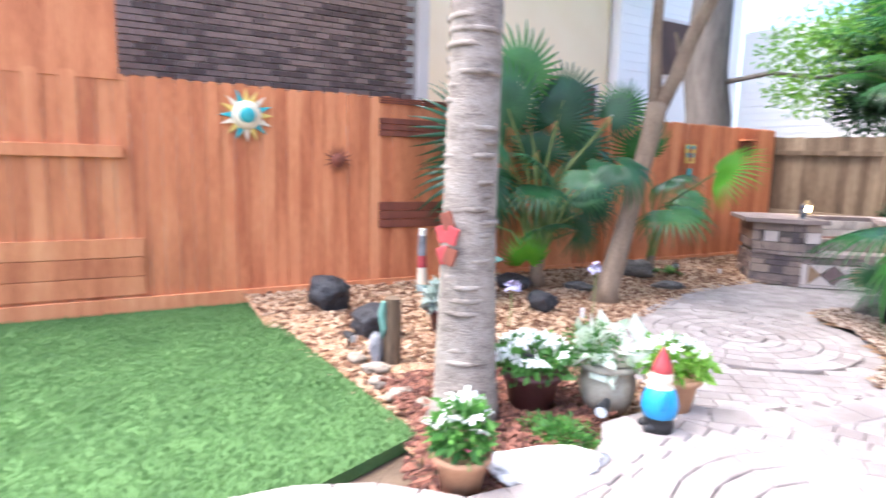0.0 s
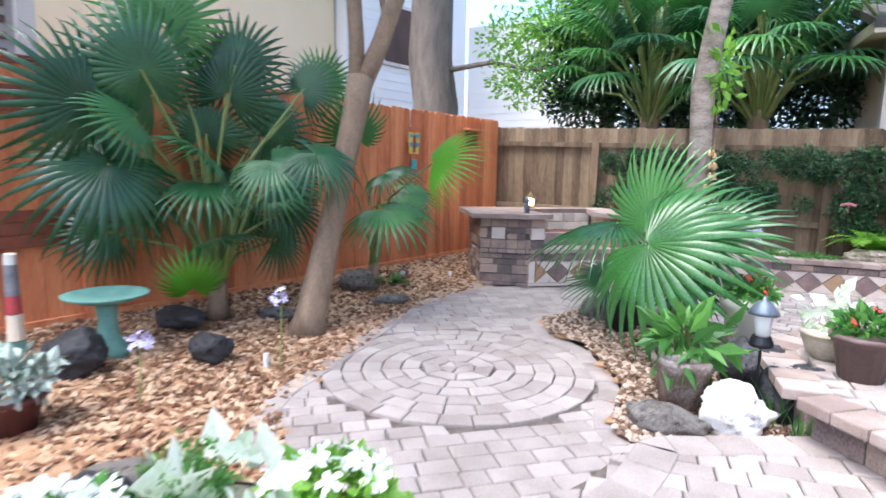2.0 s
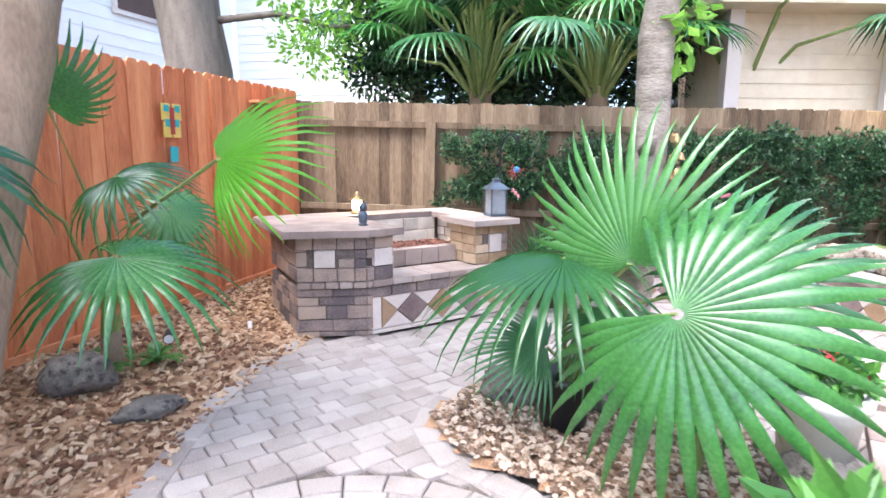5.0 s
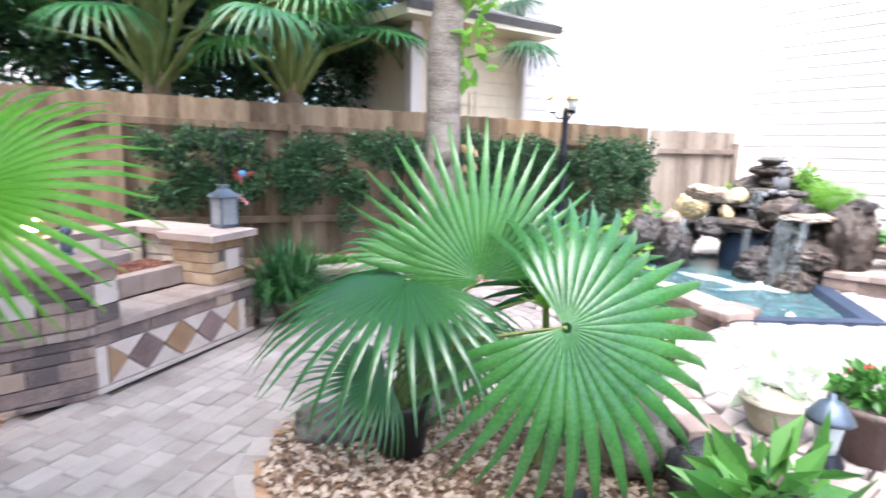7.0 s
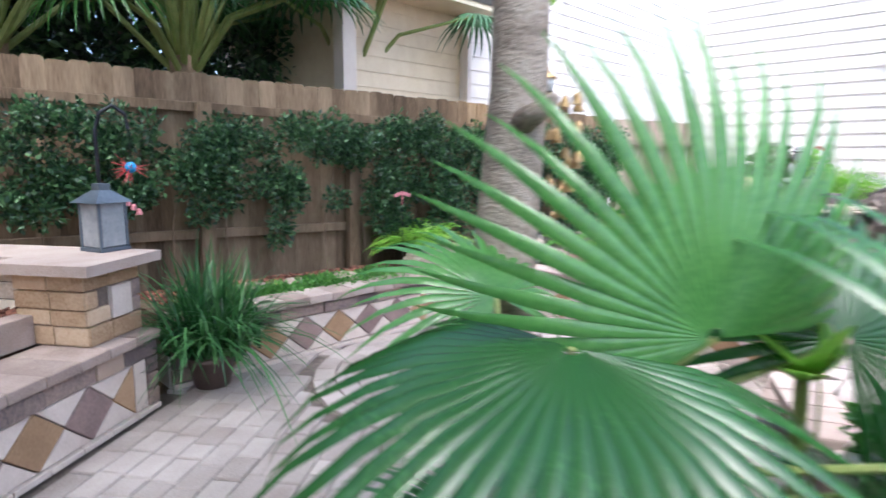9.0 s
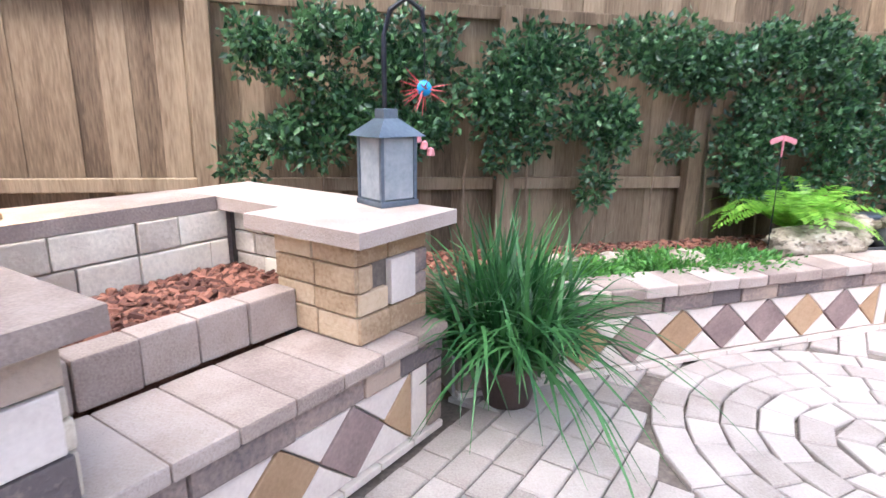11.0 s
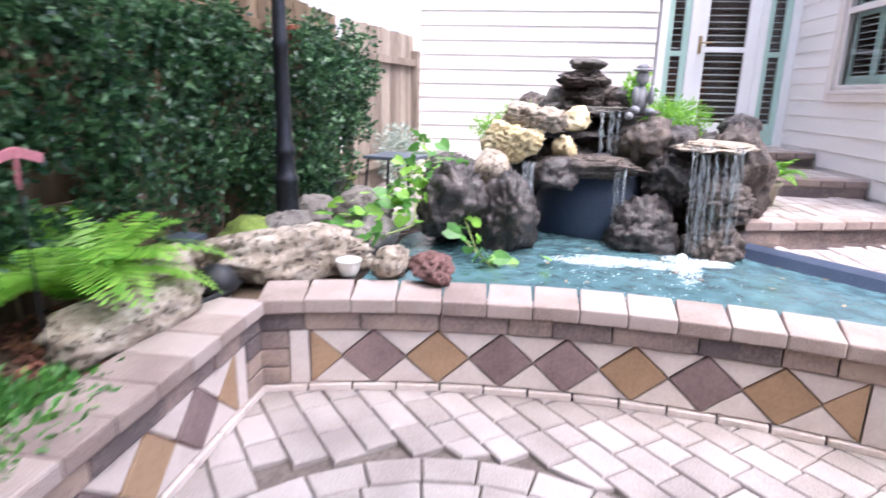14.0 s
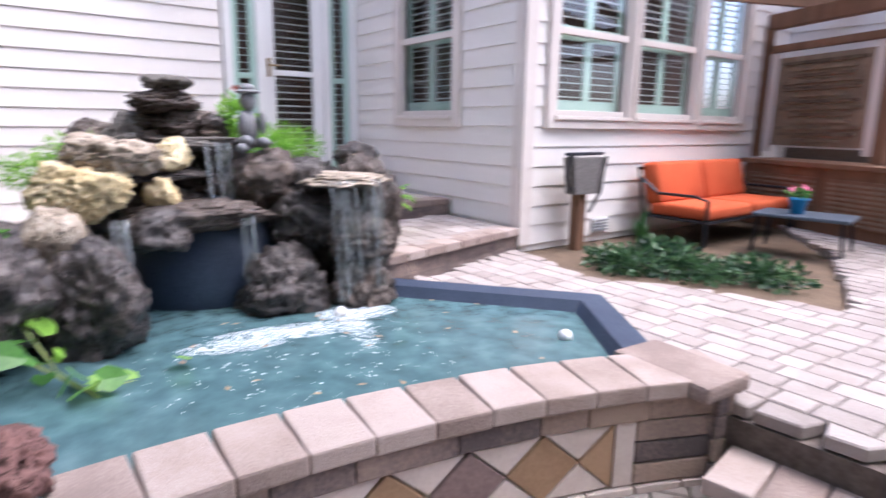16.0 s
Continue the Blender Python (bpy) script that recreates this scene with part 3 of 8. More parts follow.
# ---- the house ----
H0 = Vector((3.03, 6.68, 0))
HT = math.degrees(math.atan2(0.276, 0.961))
HM = Matrix.Translation(H0) @ pose(0, 0, 0, 0, 0, HT)
house = thing("wall_house", "cream painted lap-siding house with white trim", "house", kind="structure")
AU = 2.95
def siding_wall(name, length, z0, z1, m, material, parent, holes=(), lap=0.172):
    """Lapped boards along +x of m facing -y, cut round openings (x0, x1, z0, z1)."""
    z = z0
    while z < z1:
        top = min(z + lap, z1)
        cuts = sorted((h[0], h[1]) for h in holes if h[2] < top - 0.01 and h[3] > z + 0.01)
        x = 0.0
        runs = []
        for a, b in cuts:
            if a > x:
                runs.append((x, a))
            x = max(x, b)
        if x < length:
            runs.append((x, length))
        for a, b in runs:
            bm = bmesh.new()
            pr = [(0.0, z), (-0.017, z), (-0.018, z + 0.003), (-0.005, top + 0.010), (0.0, top + 0.010)]
            l = [bm.verts.new((a, y_, z_)) for y_, z_ in pr]
            r = [bm.verts.new((b, y_, z_)) for y_, z_ in pr]
            for i in range(5):
                bm.faces.new((l[i], l[(i + 1) % 5], r[(i + 1) % 5], r[i]))
            bm.faces.new(l[::-1])
            bm.faces.new(r)
            bmesh.ops.recalc_face_normals(bm, faces=bm.faces)
            bmesh.ops.transform(bm, matrix=m, verts=bm.verts)
            part("siding_board", bm, material, parent)
        z = top
def hbox(name, u0, v0, z0, u1, v1, z1, material, bevel=0.004, parent=None, label=""):
    bm = span(u0, v0, z0, u1, v1, z1, bevel)
    bmesh.ops.transform(bm, matrix=HM, verts=bm.verts)
    return part(name, bm, material, parent or house, label)
TOP = 5.6
# wall A (u = AU) faces -u; local x runs along -v
WA = HM @ Matrix.Translation((AU, 4.55, 0)) @ pose(0, 0, 0, 0, 0, -90)
siding_wall("A", 2.95, 0.3, TOP, WA, "siding", house)
siding_wall("A2", 1.60, 3.22, TOP, HM @ Matrix.Translation((AU, 1.60, 0)) @ pose(0, 0, 0, 0, 0, -90), "siding", house)
hbox("wall_core", AU + 0.002, 1.6, 0.3, AU + 0.14, 4.55, TOP, "siding", 0)
hbox("wall_core", AU + 0.002, 0.0, 3.22, AU + 0.14, 1.6, TOP, "siding", 0)
# wall B (v = 0) faces +v
WB = HM @ Matrix.Translation((AU, 0, 0)) @ pose(0, 0, 0, 0, 0, 180)
siding_wall("B", AU, 0.36, TOP, WB, "siding", house, [(AU - 2.02, AU - 0.86, 1.40, 3.3)])
# wall C (u = 0) faces -u
WC = HM @ pose(0, 0, 0, 0, 0, -90)
siding_wall("C", 4.6, 0.36, TOP, WC, "siding", house, [(0.28, 3.6, 1.40, 3.2)])
hbox("wall_core", 0.002, -0.28, 0.3, 0.12, -0.002, TOP, "siding", 0)
hbox("wall_core", 0.002, -4.0, 0.3, 0.12, -3.6, TOP, "siding", 0)
hbox("wall_core", 0.002, -3.6, 0.3, 0.12, -0.28, 1.44, "siding", 0)
hbox("wall_core", 0.002, -3.6, 3.2, 0.12, -0.28, TOP, "siding", 0)
hbox("wall_core", 0.12, -0.12, 0.3, 0.86, -0.002, TOP, "siding", 0)
hbox("wall_core", 2.02, -0.12, 0.3, AU, -0.002, TOP, "siding", 0)
hbox("wall_core", 0.86, -0.12, 0.3, 2.02, -0.002, 1.46, "siding", 0)
hbox("wall_core", 0.86, -0.12, 3.3, 2.02, -0.002, TOP, "siding", 0)
# added backing behind the openings, coloured as dark as an unlit room
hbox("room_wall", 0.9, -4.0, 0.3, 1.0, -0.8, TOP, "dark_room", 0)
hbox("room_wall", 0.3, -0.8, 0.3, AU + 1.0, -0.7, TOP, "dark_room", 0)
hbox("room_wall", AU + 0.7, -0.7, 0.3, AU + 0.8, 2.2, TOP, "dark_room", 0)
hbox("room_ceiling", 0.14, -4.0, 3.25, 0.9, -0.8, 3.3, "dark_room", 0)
hbox("corner_trim", -0.035, -0.10, 0.36, -0.002, 0.035, TOP, "trim")
hbox("corner_trim", 0.0, 0.002, 0.36, 0.10, 0.035, TOP, "trim")
hbox("corner_trim", AU - 0.034, 4.45, 0.3, AU - 0.002, 4.56, TOP, "trim")
hbox("downspout", 0.03, -0.16, 0.40, 0.09, -0.10, 0.42, "trim", 0)
# side wall C2 behind the sofa: neighbour wing with siding
siding_wall("D", 2.4, 0.36, TOP, HM @ Matrix.Translation((0.0, -4.6, 0)) @ pose(0, 0, 0, 0, 0, 180), "siding", house)
hbox("roof_soffit", -0.1, -4.5, TOP, AU + 1.0, 0.1, TOP + 0.2, "white_paint", 0)
hbox("roof_soffit", AU - 0.1, 0.1, TOP, AU + 1.0, 4.6, TOP + 0.2, "white_paint", 0)

def sash_window(name, m, w, h, label, split=0.47, shut=True):
    """Trimmed sash window facing -y of m, with plantation shutters behind the panes."""
    t = thing(name, label, "window", kind="structure")
    t.matrix_world = m
    for x0, x1, z0, z1 in ((-0.11, 0, -0.11, h + 0.11), (w, w + 0.11, -0.11, h + 0.11), (0, w, -0.11, 0), (0, w, h, h + 0.11)):
        part("trim_board", span(x0, -0.055, z0, x1, 0.0, z1, 0.005), "trim", t)
    part("window_sill", span(-0.02, -0.075, -0.035, w + 0.02, 0.02, 0.0, 0.006), "trim", t)
    for x0, x1, z0, z1 in ((0, 0.04, 0, h), (w - 0.04, w, 0, h), (0.04, w - 0.04, 0, 0.05), (0.04, w - 0.04, h * split - 0.03, h * split + 0.03), (0.04, w - 0.04, h - 0.04, h)):
        part("window_frame", span(x0, -0.02, z0, x1, 0.03, z1, 0.004), "trim", t)
    for z0, z1 in ((0.05, h * split - 0.03), (h * split + 0.03, h - 0.04)):
        g = part("pane", span(0.04, 0.004, z0, w - 0.04, 0.01, z1), "glass", t)
        g.visible_shadow = False
    n = 2
    for k in range(n):
        x0, x1 = 0.04 + (w - 0.08) * k / n, 0.04 + (w - 0.08) * (k + 1) / n
        for a, b, c, d in ((x0, x0 + 0.05, 0.02, h), (x1 - 0.05, x1, 0.02, h), (x0 + 0.05, x1 - 0.05, 0.02, 0.14), (x0 + 0.05, x1 - 0.05, h * split - 0.06, h * split + 0.06)):
            part("shutter_frame", span(a, 0.06, c, b, 0.085, d, 0.003), "green_paint", t)
        z = 0.17
        while z < h - 0.08:
            if abs(z - h * split) > 0.08:
                part("louvre", box((x1 - x0 - 0.10, 0.055, 0.007), pose((x0 + x1) / 2, 0.075, z, 8 + 0 * z, 0, 0)), "shutter", t)
            z += 0.062
    return t

sash_window("window_small", HM @ Matrix.Translation((1.91, 0.0, 1.49)) @ pose(0, 0, 0, 0, 0, 180), 0.95, 1.62, "white-trimmed sash window with pale green shutters")
for k, (v0, w) in enumerate(((-0.34, 1.0), (-1.48, 1.02), (-2.64, 0.86))):
    sash_window("window_large", HM @ Matrix.Translation((0.0, v0, 1.49)) @ pose(0, 0, 0, 0, 0, -90), w, 1.6, "tall trimmed sash window with green shutters above the sofa", 0.45)

# glazed door with two sidelights in wall A, v from 0 to 1.55
door = thing("door_1", "white glazed garden door with shutter louvres and two sidelights", "door", kind="structure")
door.matrix_world = HM @ Matrix.Translation((AU, 1.58, 0.90)) @ pose(0, 0, 0, 0, 0, -90)
DH = 2.1
for x0, x1 in ((0.0, 0.09), (0.35, 0.43), (1.14, 1.22), (1.48, 1.57)):
    part("door_post", span(x0, -0.04, -0.06, x1, 0.08, DH + 0.1, 0.005), "white_paint", door)
part("door_head", span(0, -0.042, DH + 0.1, 1.57, 0.08, DH + 0.25, 0.005), "white_paint", door)
part("threshold", span(0, -0.08, -0.12, 1.57, 0.1, -0.06, 0.005), "trim", door)
def louvre_leaf(parent, x0, x1, frame_mat, fw, mid):
    for a, b, c, d in ((x0, x0 + fw, -0.05, DH + 0.1), (x1 - fw, x1, -0.05, DH + 0.1), (x0 + fw, x1 - fw, -0.05, 0.2), (x0 + fw, x1 - fw, DH - 0.02, DH + 0.1), (x0 + fw, x1 - fw, mid - 0.03, mid + 0.03)):
        part("leaf_frame", span(a, 0.0, c, b, 0.045, d, 0.004), frame_mat, parent)
    g = part("pane", span(x0 + fw, 0.015, 0.2, x1 - fw, 0.02, DH - 0.02), "glass", parent)
    g.visible_shadow = False
    z = 0.24
    while z < DH - 0.05:
        part("louvre", box((x1 - x0 - 2 * fw - 0.01, 0.05, 0.008), pose((x0 + x1) / 2, 0.06, z, 10, 0, 0)), "shutter", parent)
        z += 0.075
louvre_leaf(door, 0.09, 0.35, "green_paint", 0.07, 1.0)
louvre_leaf(door, 0.43, 1.14, "white_paint", 0.13, 1.05)
louvre_leaf(door, 1.22, 1.48, "green_paint", 0.07, 1.0)
hd = part("door_handle", span(0.47, -0.035, 1.0, 0.50, 0.0, 1.2, 0.006), "brass", door, "slim brass handle plate")
part("lever", tube([(0.485, -0.03, 1.12), (0.485, -0.07, 1.12), (0.60, -0.07, 1.12)], 0.009), "brass", hd)

# steps by the door
def stone_step(poly, z0, z1, label):
    t = thing("stone_step", label, "step", kind="structure")
    part("step_core", slab(poly, z0, z1 - 0.065), "block", t)
    return t
L1 = [(2.2, 8.12), (3.0, 6.72), (6.0, 7.6), (5.6, 9.0), (3.2, 9.2)]
L2 = [(3.95, 7.0), (6.0, 7.6), (5.55, 9.0), (3.5, 8.6)]
L3 = [(4.98, 7.27), (6.0, 7.6), (5.55, 9.0), (4.46, 8.80)]
s_3 = stone_step(L3, 0.0, 0.84, "top paver step with a brick edge under the door sill")
s_1 = stone_step(L1, 0.0, 0.53, "paver step with a bull-nosed brick edge below the garden door")
s_2 = stone_step(L2, 0.0, 0.68, "upper paver step with a brick edge at the garden door")
def edge_bricks(parent, p, q, z, n, depth=0.2, h=0.065, mat_="cap", lower=True, zl=0.0):
    p, q = Vector((*p, 0)), Vector((*q, 0))
    d = (q - p) / n
    a = math.degrees(math.atan2(d.y, d.x))
    me = mesh_of(box((d.length - 0.008, depth, h), Matrix(), 0.012), mat_, name="edge_brick")
    nrm = Vector((-d.y, d.x, 0)).normalized()
    for i in range(n):
        ob = new("edge_brick", me)
        ob.parent = parent
        c = p + d * (i + 0.5) + nrm * (depth / 2 - 0.025)
        ob.matrix_world = pose(c.x, c.y, z - h / 2, 0, 0, a)
    if lower:
        m2 = max(2, n * 2 // 3)
        d2 = (q - p) / m2
        me2 = mesh_of(box((d2.length - 0.008, 0.1, z - h - zl - 0.004), Matrix(), 0.01), "block", name="face_brick")
        for i in range(m2):
            ob = new("face_brick", me2)
            ob.parent = parent
            c = p + d2 * (i + 0.5) + nrm * 0.05
            ob.matrix_world = pose(c.x, c.y, (z - h + zl) / 2, 0, 0, a)
edge_bricks(s_1, (2.2, 8.12), (3.0, 6.72), 0.53, 8, 0.22, 0.065, "cap", True, UZ)
edge_bricks(s_2, (3.5, 8.6), (3.98, 6.98), 0.68, 8, 0.22, 0.065, "cap", True, 0.53)
edge_bricks(s_3, (4.46, 8.80), (4.98, 7.27), 0.84, 8, 0.22, 0.065, "cap", True, 0.68)

# upper patio slabs
UP = [STEP[0], STEP[1], STEP[2], STEP[3], (0.1, 7.3), (0.5, 7.35), (1.42, 6.98), (2.2, 8.12), (3.0, 6.68), (1.9, 6.68), (1.58, 6.25), (0.8, 5.62), (1.3, 5.0), (2.0, 4.2), (5.0, 2.0), (3.9, 1.3)]
UP2 = [(0.8, 10.9), (2.0, 10.4), (3.6, 9.3), (5.6, 9.0), (5.0, 12.0), (0.9, 11.4)]
upper = thing("upper_patio_base", "raised paver patio beside the pond", "patio", kind="structure")
part("patio_core", slab(UP, -0.05, UZ - 0.06), "joint", upper)
part("patio_core", slab(UP2, -0.05, UZ - 0.06), "joint", upper)
part("patio_core", slab([(1.9, 6.66), (1.58, 6.25), (0.8, 5.62), (1.3, 5.0), (2.0, 4.2), (5.0, 2.0), (6.5, 4.5), (3.05, 6.66)], -0.05, UZ - 0.06), "soil", upper)
for i in range(3):
    edge_bricks(upper, STEP[i], STEP[i + 1], UZ, max(4, int((Vector((*STEP[i], 0)) - Vector((*STEP[i + 1], 0))).length / 0.2)), 0.25, 0.065, "cap", True, 0.0)
edge_bricks(upper, (3.9, 1.3), STEP[0], UZ, 30, 0.25, 0.065, "cap", True, FZ)
edge_bricks(upper, (-0.55, 6.98), (0.08, 7.28), 0.18, 4, 0.35, 0.065, "cap", True, 0.0)
low_base = thing("path_base", "jointing sand under the paved path", "path", kind="structure")
part("path_core", slab(PATHWAY, -0.05, -0.028), "joint", low_base)
part("front_core", slab(FRONT, -0.05, FZ - 0.028), "joint", low_base)

# ---- masonry ----
def frame_at(p, q):
    d = (Vector((q[0], q[1], 0)) - Vector((p[0], p[1], 0)))
    return d.length, math.degrees(math.atan2(d.y, d.x))

BLOCKS = {}
def block_mesh(l, d, h, material, bevel=0.012):
    key = (round(l, 2), round(d, 2), round(h, 3), material)
    if key not in BLOCKS:
        BLOCKS[key] = mesh_of(box((l, d, h), Matrix(), bevel), material, name="block")
    return BLOCKS[key]

def put(name, me, parent, m):
    ob = new(name, me)
    ob.parent = parent
    ob.matrix_world = m
    return ob

def block_face(parent, p, q, courses, material="block", skip=(), depth=0.1, sizes=(0.18, 0.3, 0.24)):
    """Courses of uneven blocks along the plan edge p-q; the face lies to the right of p-q."""
    L, a = frame_at(p, q)
    base = pose(p[0], p[1], 0, 0, 0, a)
    for c, (z0, z1) in enumerate(courses):
        x, i = 0.0, c
        while x < L - 0.02:
            l = min(sizes[i % len(sizes)], L - x)
            if L - x - l < 0.08:
                l = L - x
            i += 1
            if not any(x + l > s0 + 0.01 and x < s1 - 0.01 and z1 > b0 + 0.01 and z0 < b1 - 0.01 for s0, s1, b0, b1 in skip):
                put("block", block_mesh(max(0.03, l - 0.006), depth, z1 - z0 - 0.006, material, 0.009), parent,
                    base @ pose(x + l / 2, depth / 2 - RNG.uniform(0.0, 0.012), (z0 + z1) / 2))
            x += l

def prism(poly, t):
    """A flat tile in the x-z plane, t thick, its face towards -y."""
    bm = bmesh.new()
    a = [bm.verts.new((x, 0, z)) for x, z in poly]
    b = [bm.verts.new((x, t, z)) for x, z in poly]
    n = len(poly)
    bm.faces.new(a)
    bm.faces.new(b[::-1])
    for i in range(n):
        bm.faces.new((a[i], b[i], b[(i + 1) % n], a[(i + 1) % n]))
    bmesh.ops.recalc_face_normals(bm, faces=bm.faces)
    bmesh.ops.bevel(bm, geom=bm.edges[:], offset=0.004, segments=1, affect="EDGES")
    return bm

class Curve:
    """A plan curve with its length, for masonry that follows it."""
    def __init__(self, pts):
        self.pts = [Vector((*p, 0)) for p in pts]
        self.acc = [0.0]
        for a, b in zip(self.pts, self.pts[1:]):
            self.acc.append(self.acc[-1] + (b - a).length)
        self.length = self.acc[-1]
    def at(self, s):
        s = max(0.0, min(self.length - 1e-6, s))
        for i in range(len(self.acc) - 1):
            if s <= self.acc[i + 1]:
                f = (s - self.acc[i]) / (self.acc[i + 1] - self.acc[i])
                return self.pts[i].lerp(self.pts[i + 1], f)
    def basis(self, s):
        d = self.at(min(s + 0.05, self.length)) - self.at(max(s - 0.05, 0))
        p = self.at(s)
        return pose(p.x, p.y, 0, 0, 0, math.degrees(math.atan2(d.y, d.x)))

def arc(p, q, r, n=24):
    """Points from p to q bulging to the left of p-q on a circle of radius r."""
    p, q = Vector((*p, 0)), Vector((*q, 0))
    d = q - p
    h = math.sqrt(max(0, r * r - d.length_squared / 4))
    nrm = Vector((-d.y, d.x, 0)).normalized()
    c = (p + q) / 2 - nrm * h
    a0, a1 = math.atan2(p.y - c.y, p.x - c.x), math.atan2(q.y - c.y, q.x - c.x)
    while a1 > a0:
        a1 -= 2 * math.pi
    return [(c.x + r * math.cos(a0 + (a1 - a0) * i / n), c.y + r * math.sin(a0 + (a1 - a0) * i / n)) for i in range(n + 1)]

T_ = 0.03
def diamond_wall(name, label, curve, zb=0.035, zt=0.305, zc=0.395, cap=0.46, cap_depth=0.27, ends=(0.14, 0.14), strip=0.09, pitch=0.287, core=0.22, first=0):
    """A low wall: base tiles, a band of diamond tiles, a block course and a rounded cap, faces towards -n."""
    t = thing(name, label, "wall", kind="structure")
    L = curve.length
    n = max(2, int(L / 0.14))
    for i in range(n):
        s = (i + 0.5) * L / n
        put("wall_core", block_mesh(L / n + 0.02, core, zc - 0.01, "mortar", 0.0001), t, curve.basis(s) @ pose(0, T_ + core / 2, (zc - 0.01) / 2))
    n = max(2, int(L / 0.2))
    for i in range(n):
        s = (i + 0.5) * L / n
        put("base_tile", block_mesh(L / n - 0.005, 0.05, zb - 0.004, "tile_white", 0.004), t, curve.basis(s) @ pose(0, 0.008, (zb - 0.004) / 2))
    s0, s1 = ends[0], L - ends[1]
    for a, b in ((0, s0), (s1, L)):
        if b - a > 0.04:
            for k in range(3):
                h = (zt - zb) / 3
                put("block", block_mesh(b - a - 0.006, 0.06, h - 0.006, "block", 0.008), t, curve.basis((a + b) / 2) @ pose(0, 0.02, zb + h * (k + 0.5)))
    for a in (s0, s1 - strip):
        put("end_tile", block_mesh(strip - 0.005, 0.05, zt - zb - 0.004, "tile_white", 0.004), t, curve.basis(a + strip / 2) @ pose(0, 0.022, (zb + zt) / 2))
    a, b = s0 + strip, s1 - strip
    m = max(1, round((b - a) / pitch))
    w = (b - a) / m
    zm, hh, g = (zb + zt) / 2, (zt - zb) / 2, 0.004
    dia = {c: mesh_of(prism([(-w / 2 + g, 0), (0, -hh + g), (w / 2 - g, 0), (0, hh - g)], 0.04), c, name="diamond_tile") for c in ("tile_tan", "tile_plum")}
    half = {sd: mesh_of(prism([(0, -hh + g), (0, hh - g), (sd * (w / 2 - g), 0)], 0.04), "tile_tan", name="half_tile") for sd in (1, -1)}
    up = mesh_of(prism([(-w / 2 + 2 * g, hh - g), (0, g * 2), (w / 2 - 2 * g, hh - g)], 0.035), "tile_white", name="triangle_tile")
    dn = mesh_of(prism([(-w / 2 + 2 * g, -hh + g), (w / 2 - 2 * g, -hh + g), (0, -g * 2)], 0.035), "tile_white", name="triangle_tile")
    for i in range(m):
        f = curve.basis(a + w * (i + 0.5))
        put("triangle_tile", up, t, f @ pose(0, 0.0, zm))
        put("triangle_tile", dn, t, f @ pose(0, 0.0, zm))
        if i + 1 < m:
            c = ("tile_tan", "tile_plum", "tile_tan", "tile_plum", "tile_plum")[(i + first) % 5]
            put("diamond_tile", dia[c], t, curve.basis(a + w * (i + 1)) @ pose(0, -0.004, zm))
    put("half_tile", half[1], t, curve.basis(a) @ pose(0.006, -0.004, zm))
    put("half_tile", half[-1], t, curve.basis(b) @ pose(-0.006, -0.004, zm))
    s, i = 0.0, first
    while s < L - 0.03:
        l = (0.32, 0.2, 0.26, 0.36)[i % 4]
        l = L - s if L - s - l < 0.12 else l
        put("block", block_mesh(l - 0.006, 0.09, zc - zt - 0.006, "block", 0.009), t, curve.basis(s + l / 2) @ pose(0, 0.03 + RNG.uniform(-0.006, 0.006), (zt + zc) / 2))
        s += l
        i += 1
    n = max(2, int(L / 0.2))
    for i in range(n):
        s = (i + 0.5) * L / n
        put("cap_stone", block_mesh(L / n - 0.003, cap_depth, cap - zc - 0.002, "cap", 0.010), t, curve.basis(s) @ pose(0, cap_depth / 2 - 0.04, (zc + cap) / 2 + RNG.uniform(-0.002, 0.002)))
    return t

CORNER = (-0.42, 10.27)
straight = Curve([(-3.34, 9.52), CORNER])
diamond_wall("seat_wall_straight", "low block wall with diamond tile band and pale caps", straight, ends=(0.3, 0.15))
pond_arc = Curve(arc(CORNER, (0.10, 7.27), 4.3))
diamond_wall("pond_wall", "curved low pond wall with tan and plum diamond tiles", pond_arc, ends=(0.13, 0.42), cap=0.465, cap_depth=0.30, first=1)
# blunt end of the pond wall
pe = thing("pond_wall_end", "stacked brown block end of the pond wall", "wall", kind="structure")
block_face(pe, (0.10, 7.27), (0.52, 7.36), [(0, 0.1), (0.1, 0.2), (0.2, 0.3), (0.3, 0.395)])
part("cap_stone", span(0, 0, 0, 0.45, 0.28, 0.07, 0.02), "cap", pe).matrix_world = pose(0.08, 7.22, 0.395, 0, 0, 12)

# bench with two pillars
P1 = Vector((-4.57, 7.93, 0))
BA = math.degrees(math.atan2(0.77, 0.638))
BM_ = Matrix.Translation(P1) @ pose(0, 0, 0, 0, 0, BA)
def bp(s, n):
    v = BM_ @ Vector((s, n, 0))
    return (v.x, v.y)
bench_wall = diamond_wall("bench_wall", "stone bench front with diamond tiles under a cap seat", Curve([bp(0.16, 0), bp(1.78, 0)]), zb=0.035, zt=0.33, zc=0.43, cap=0.49, cap_depth=0.42, ends=(0.0, 0.1), pitch=0.30, first=1, strip=0.10)

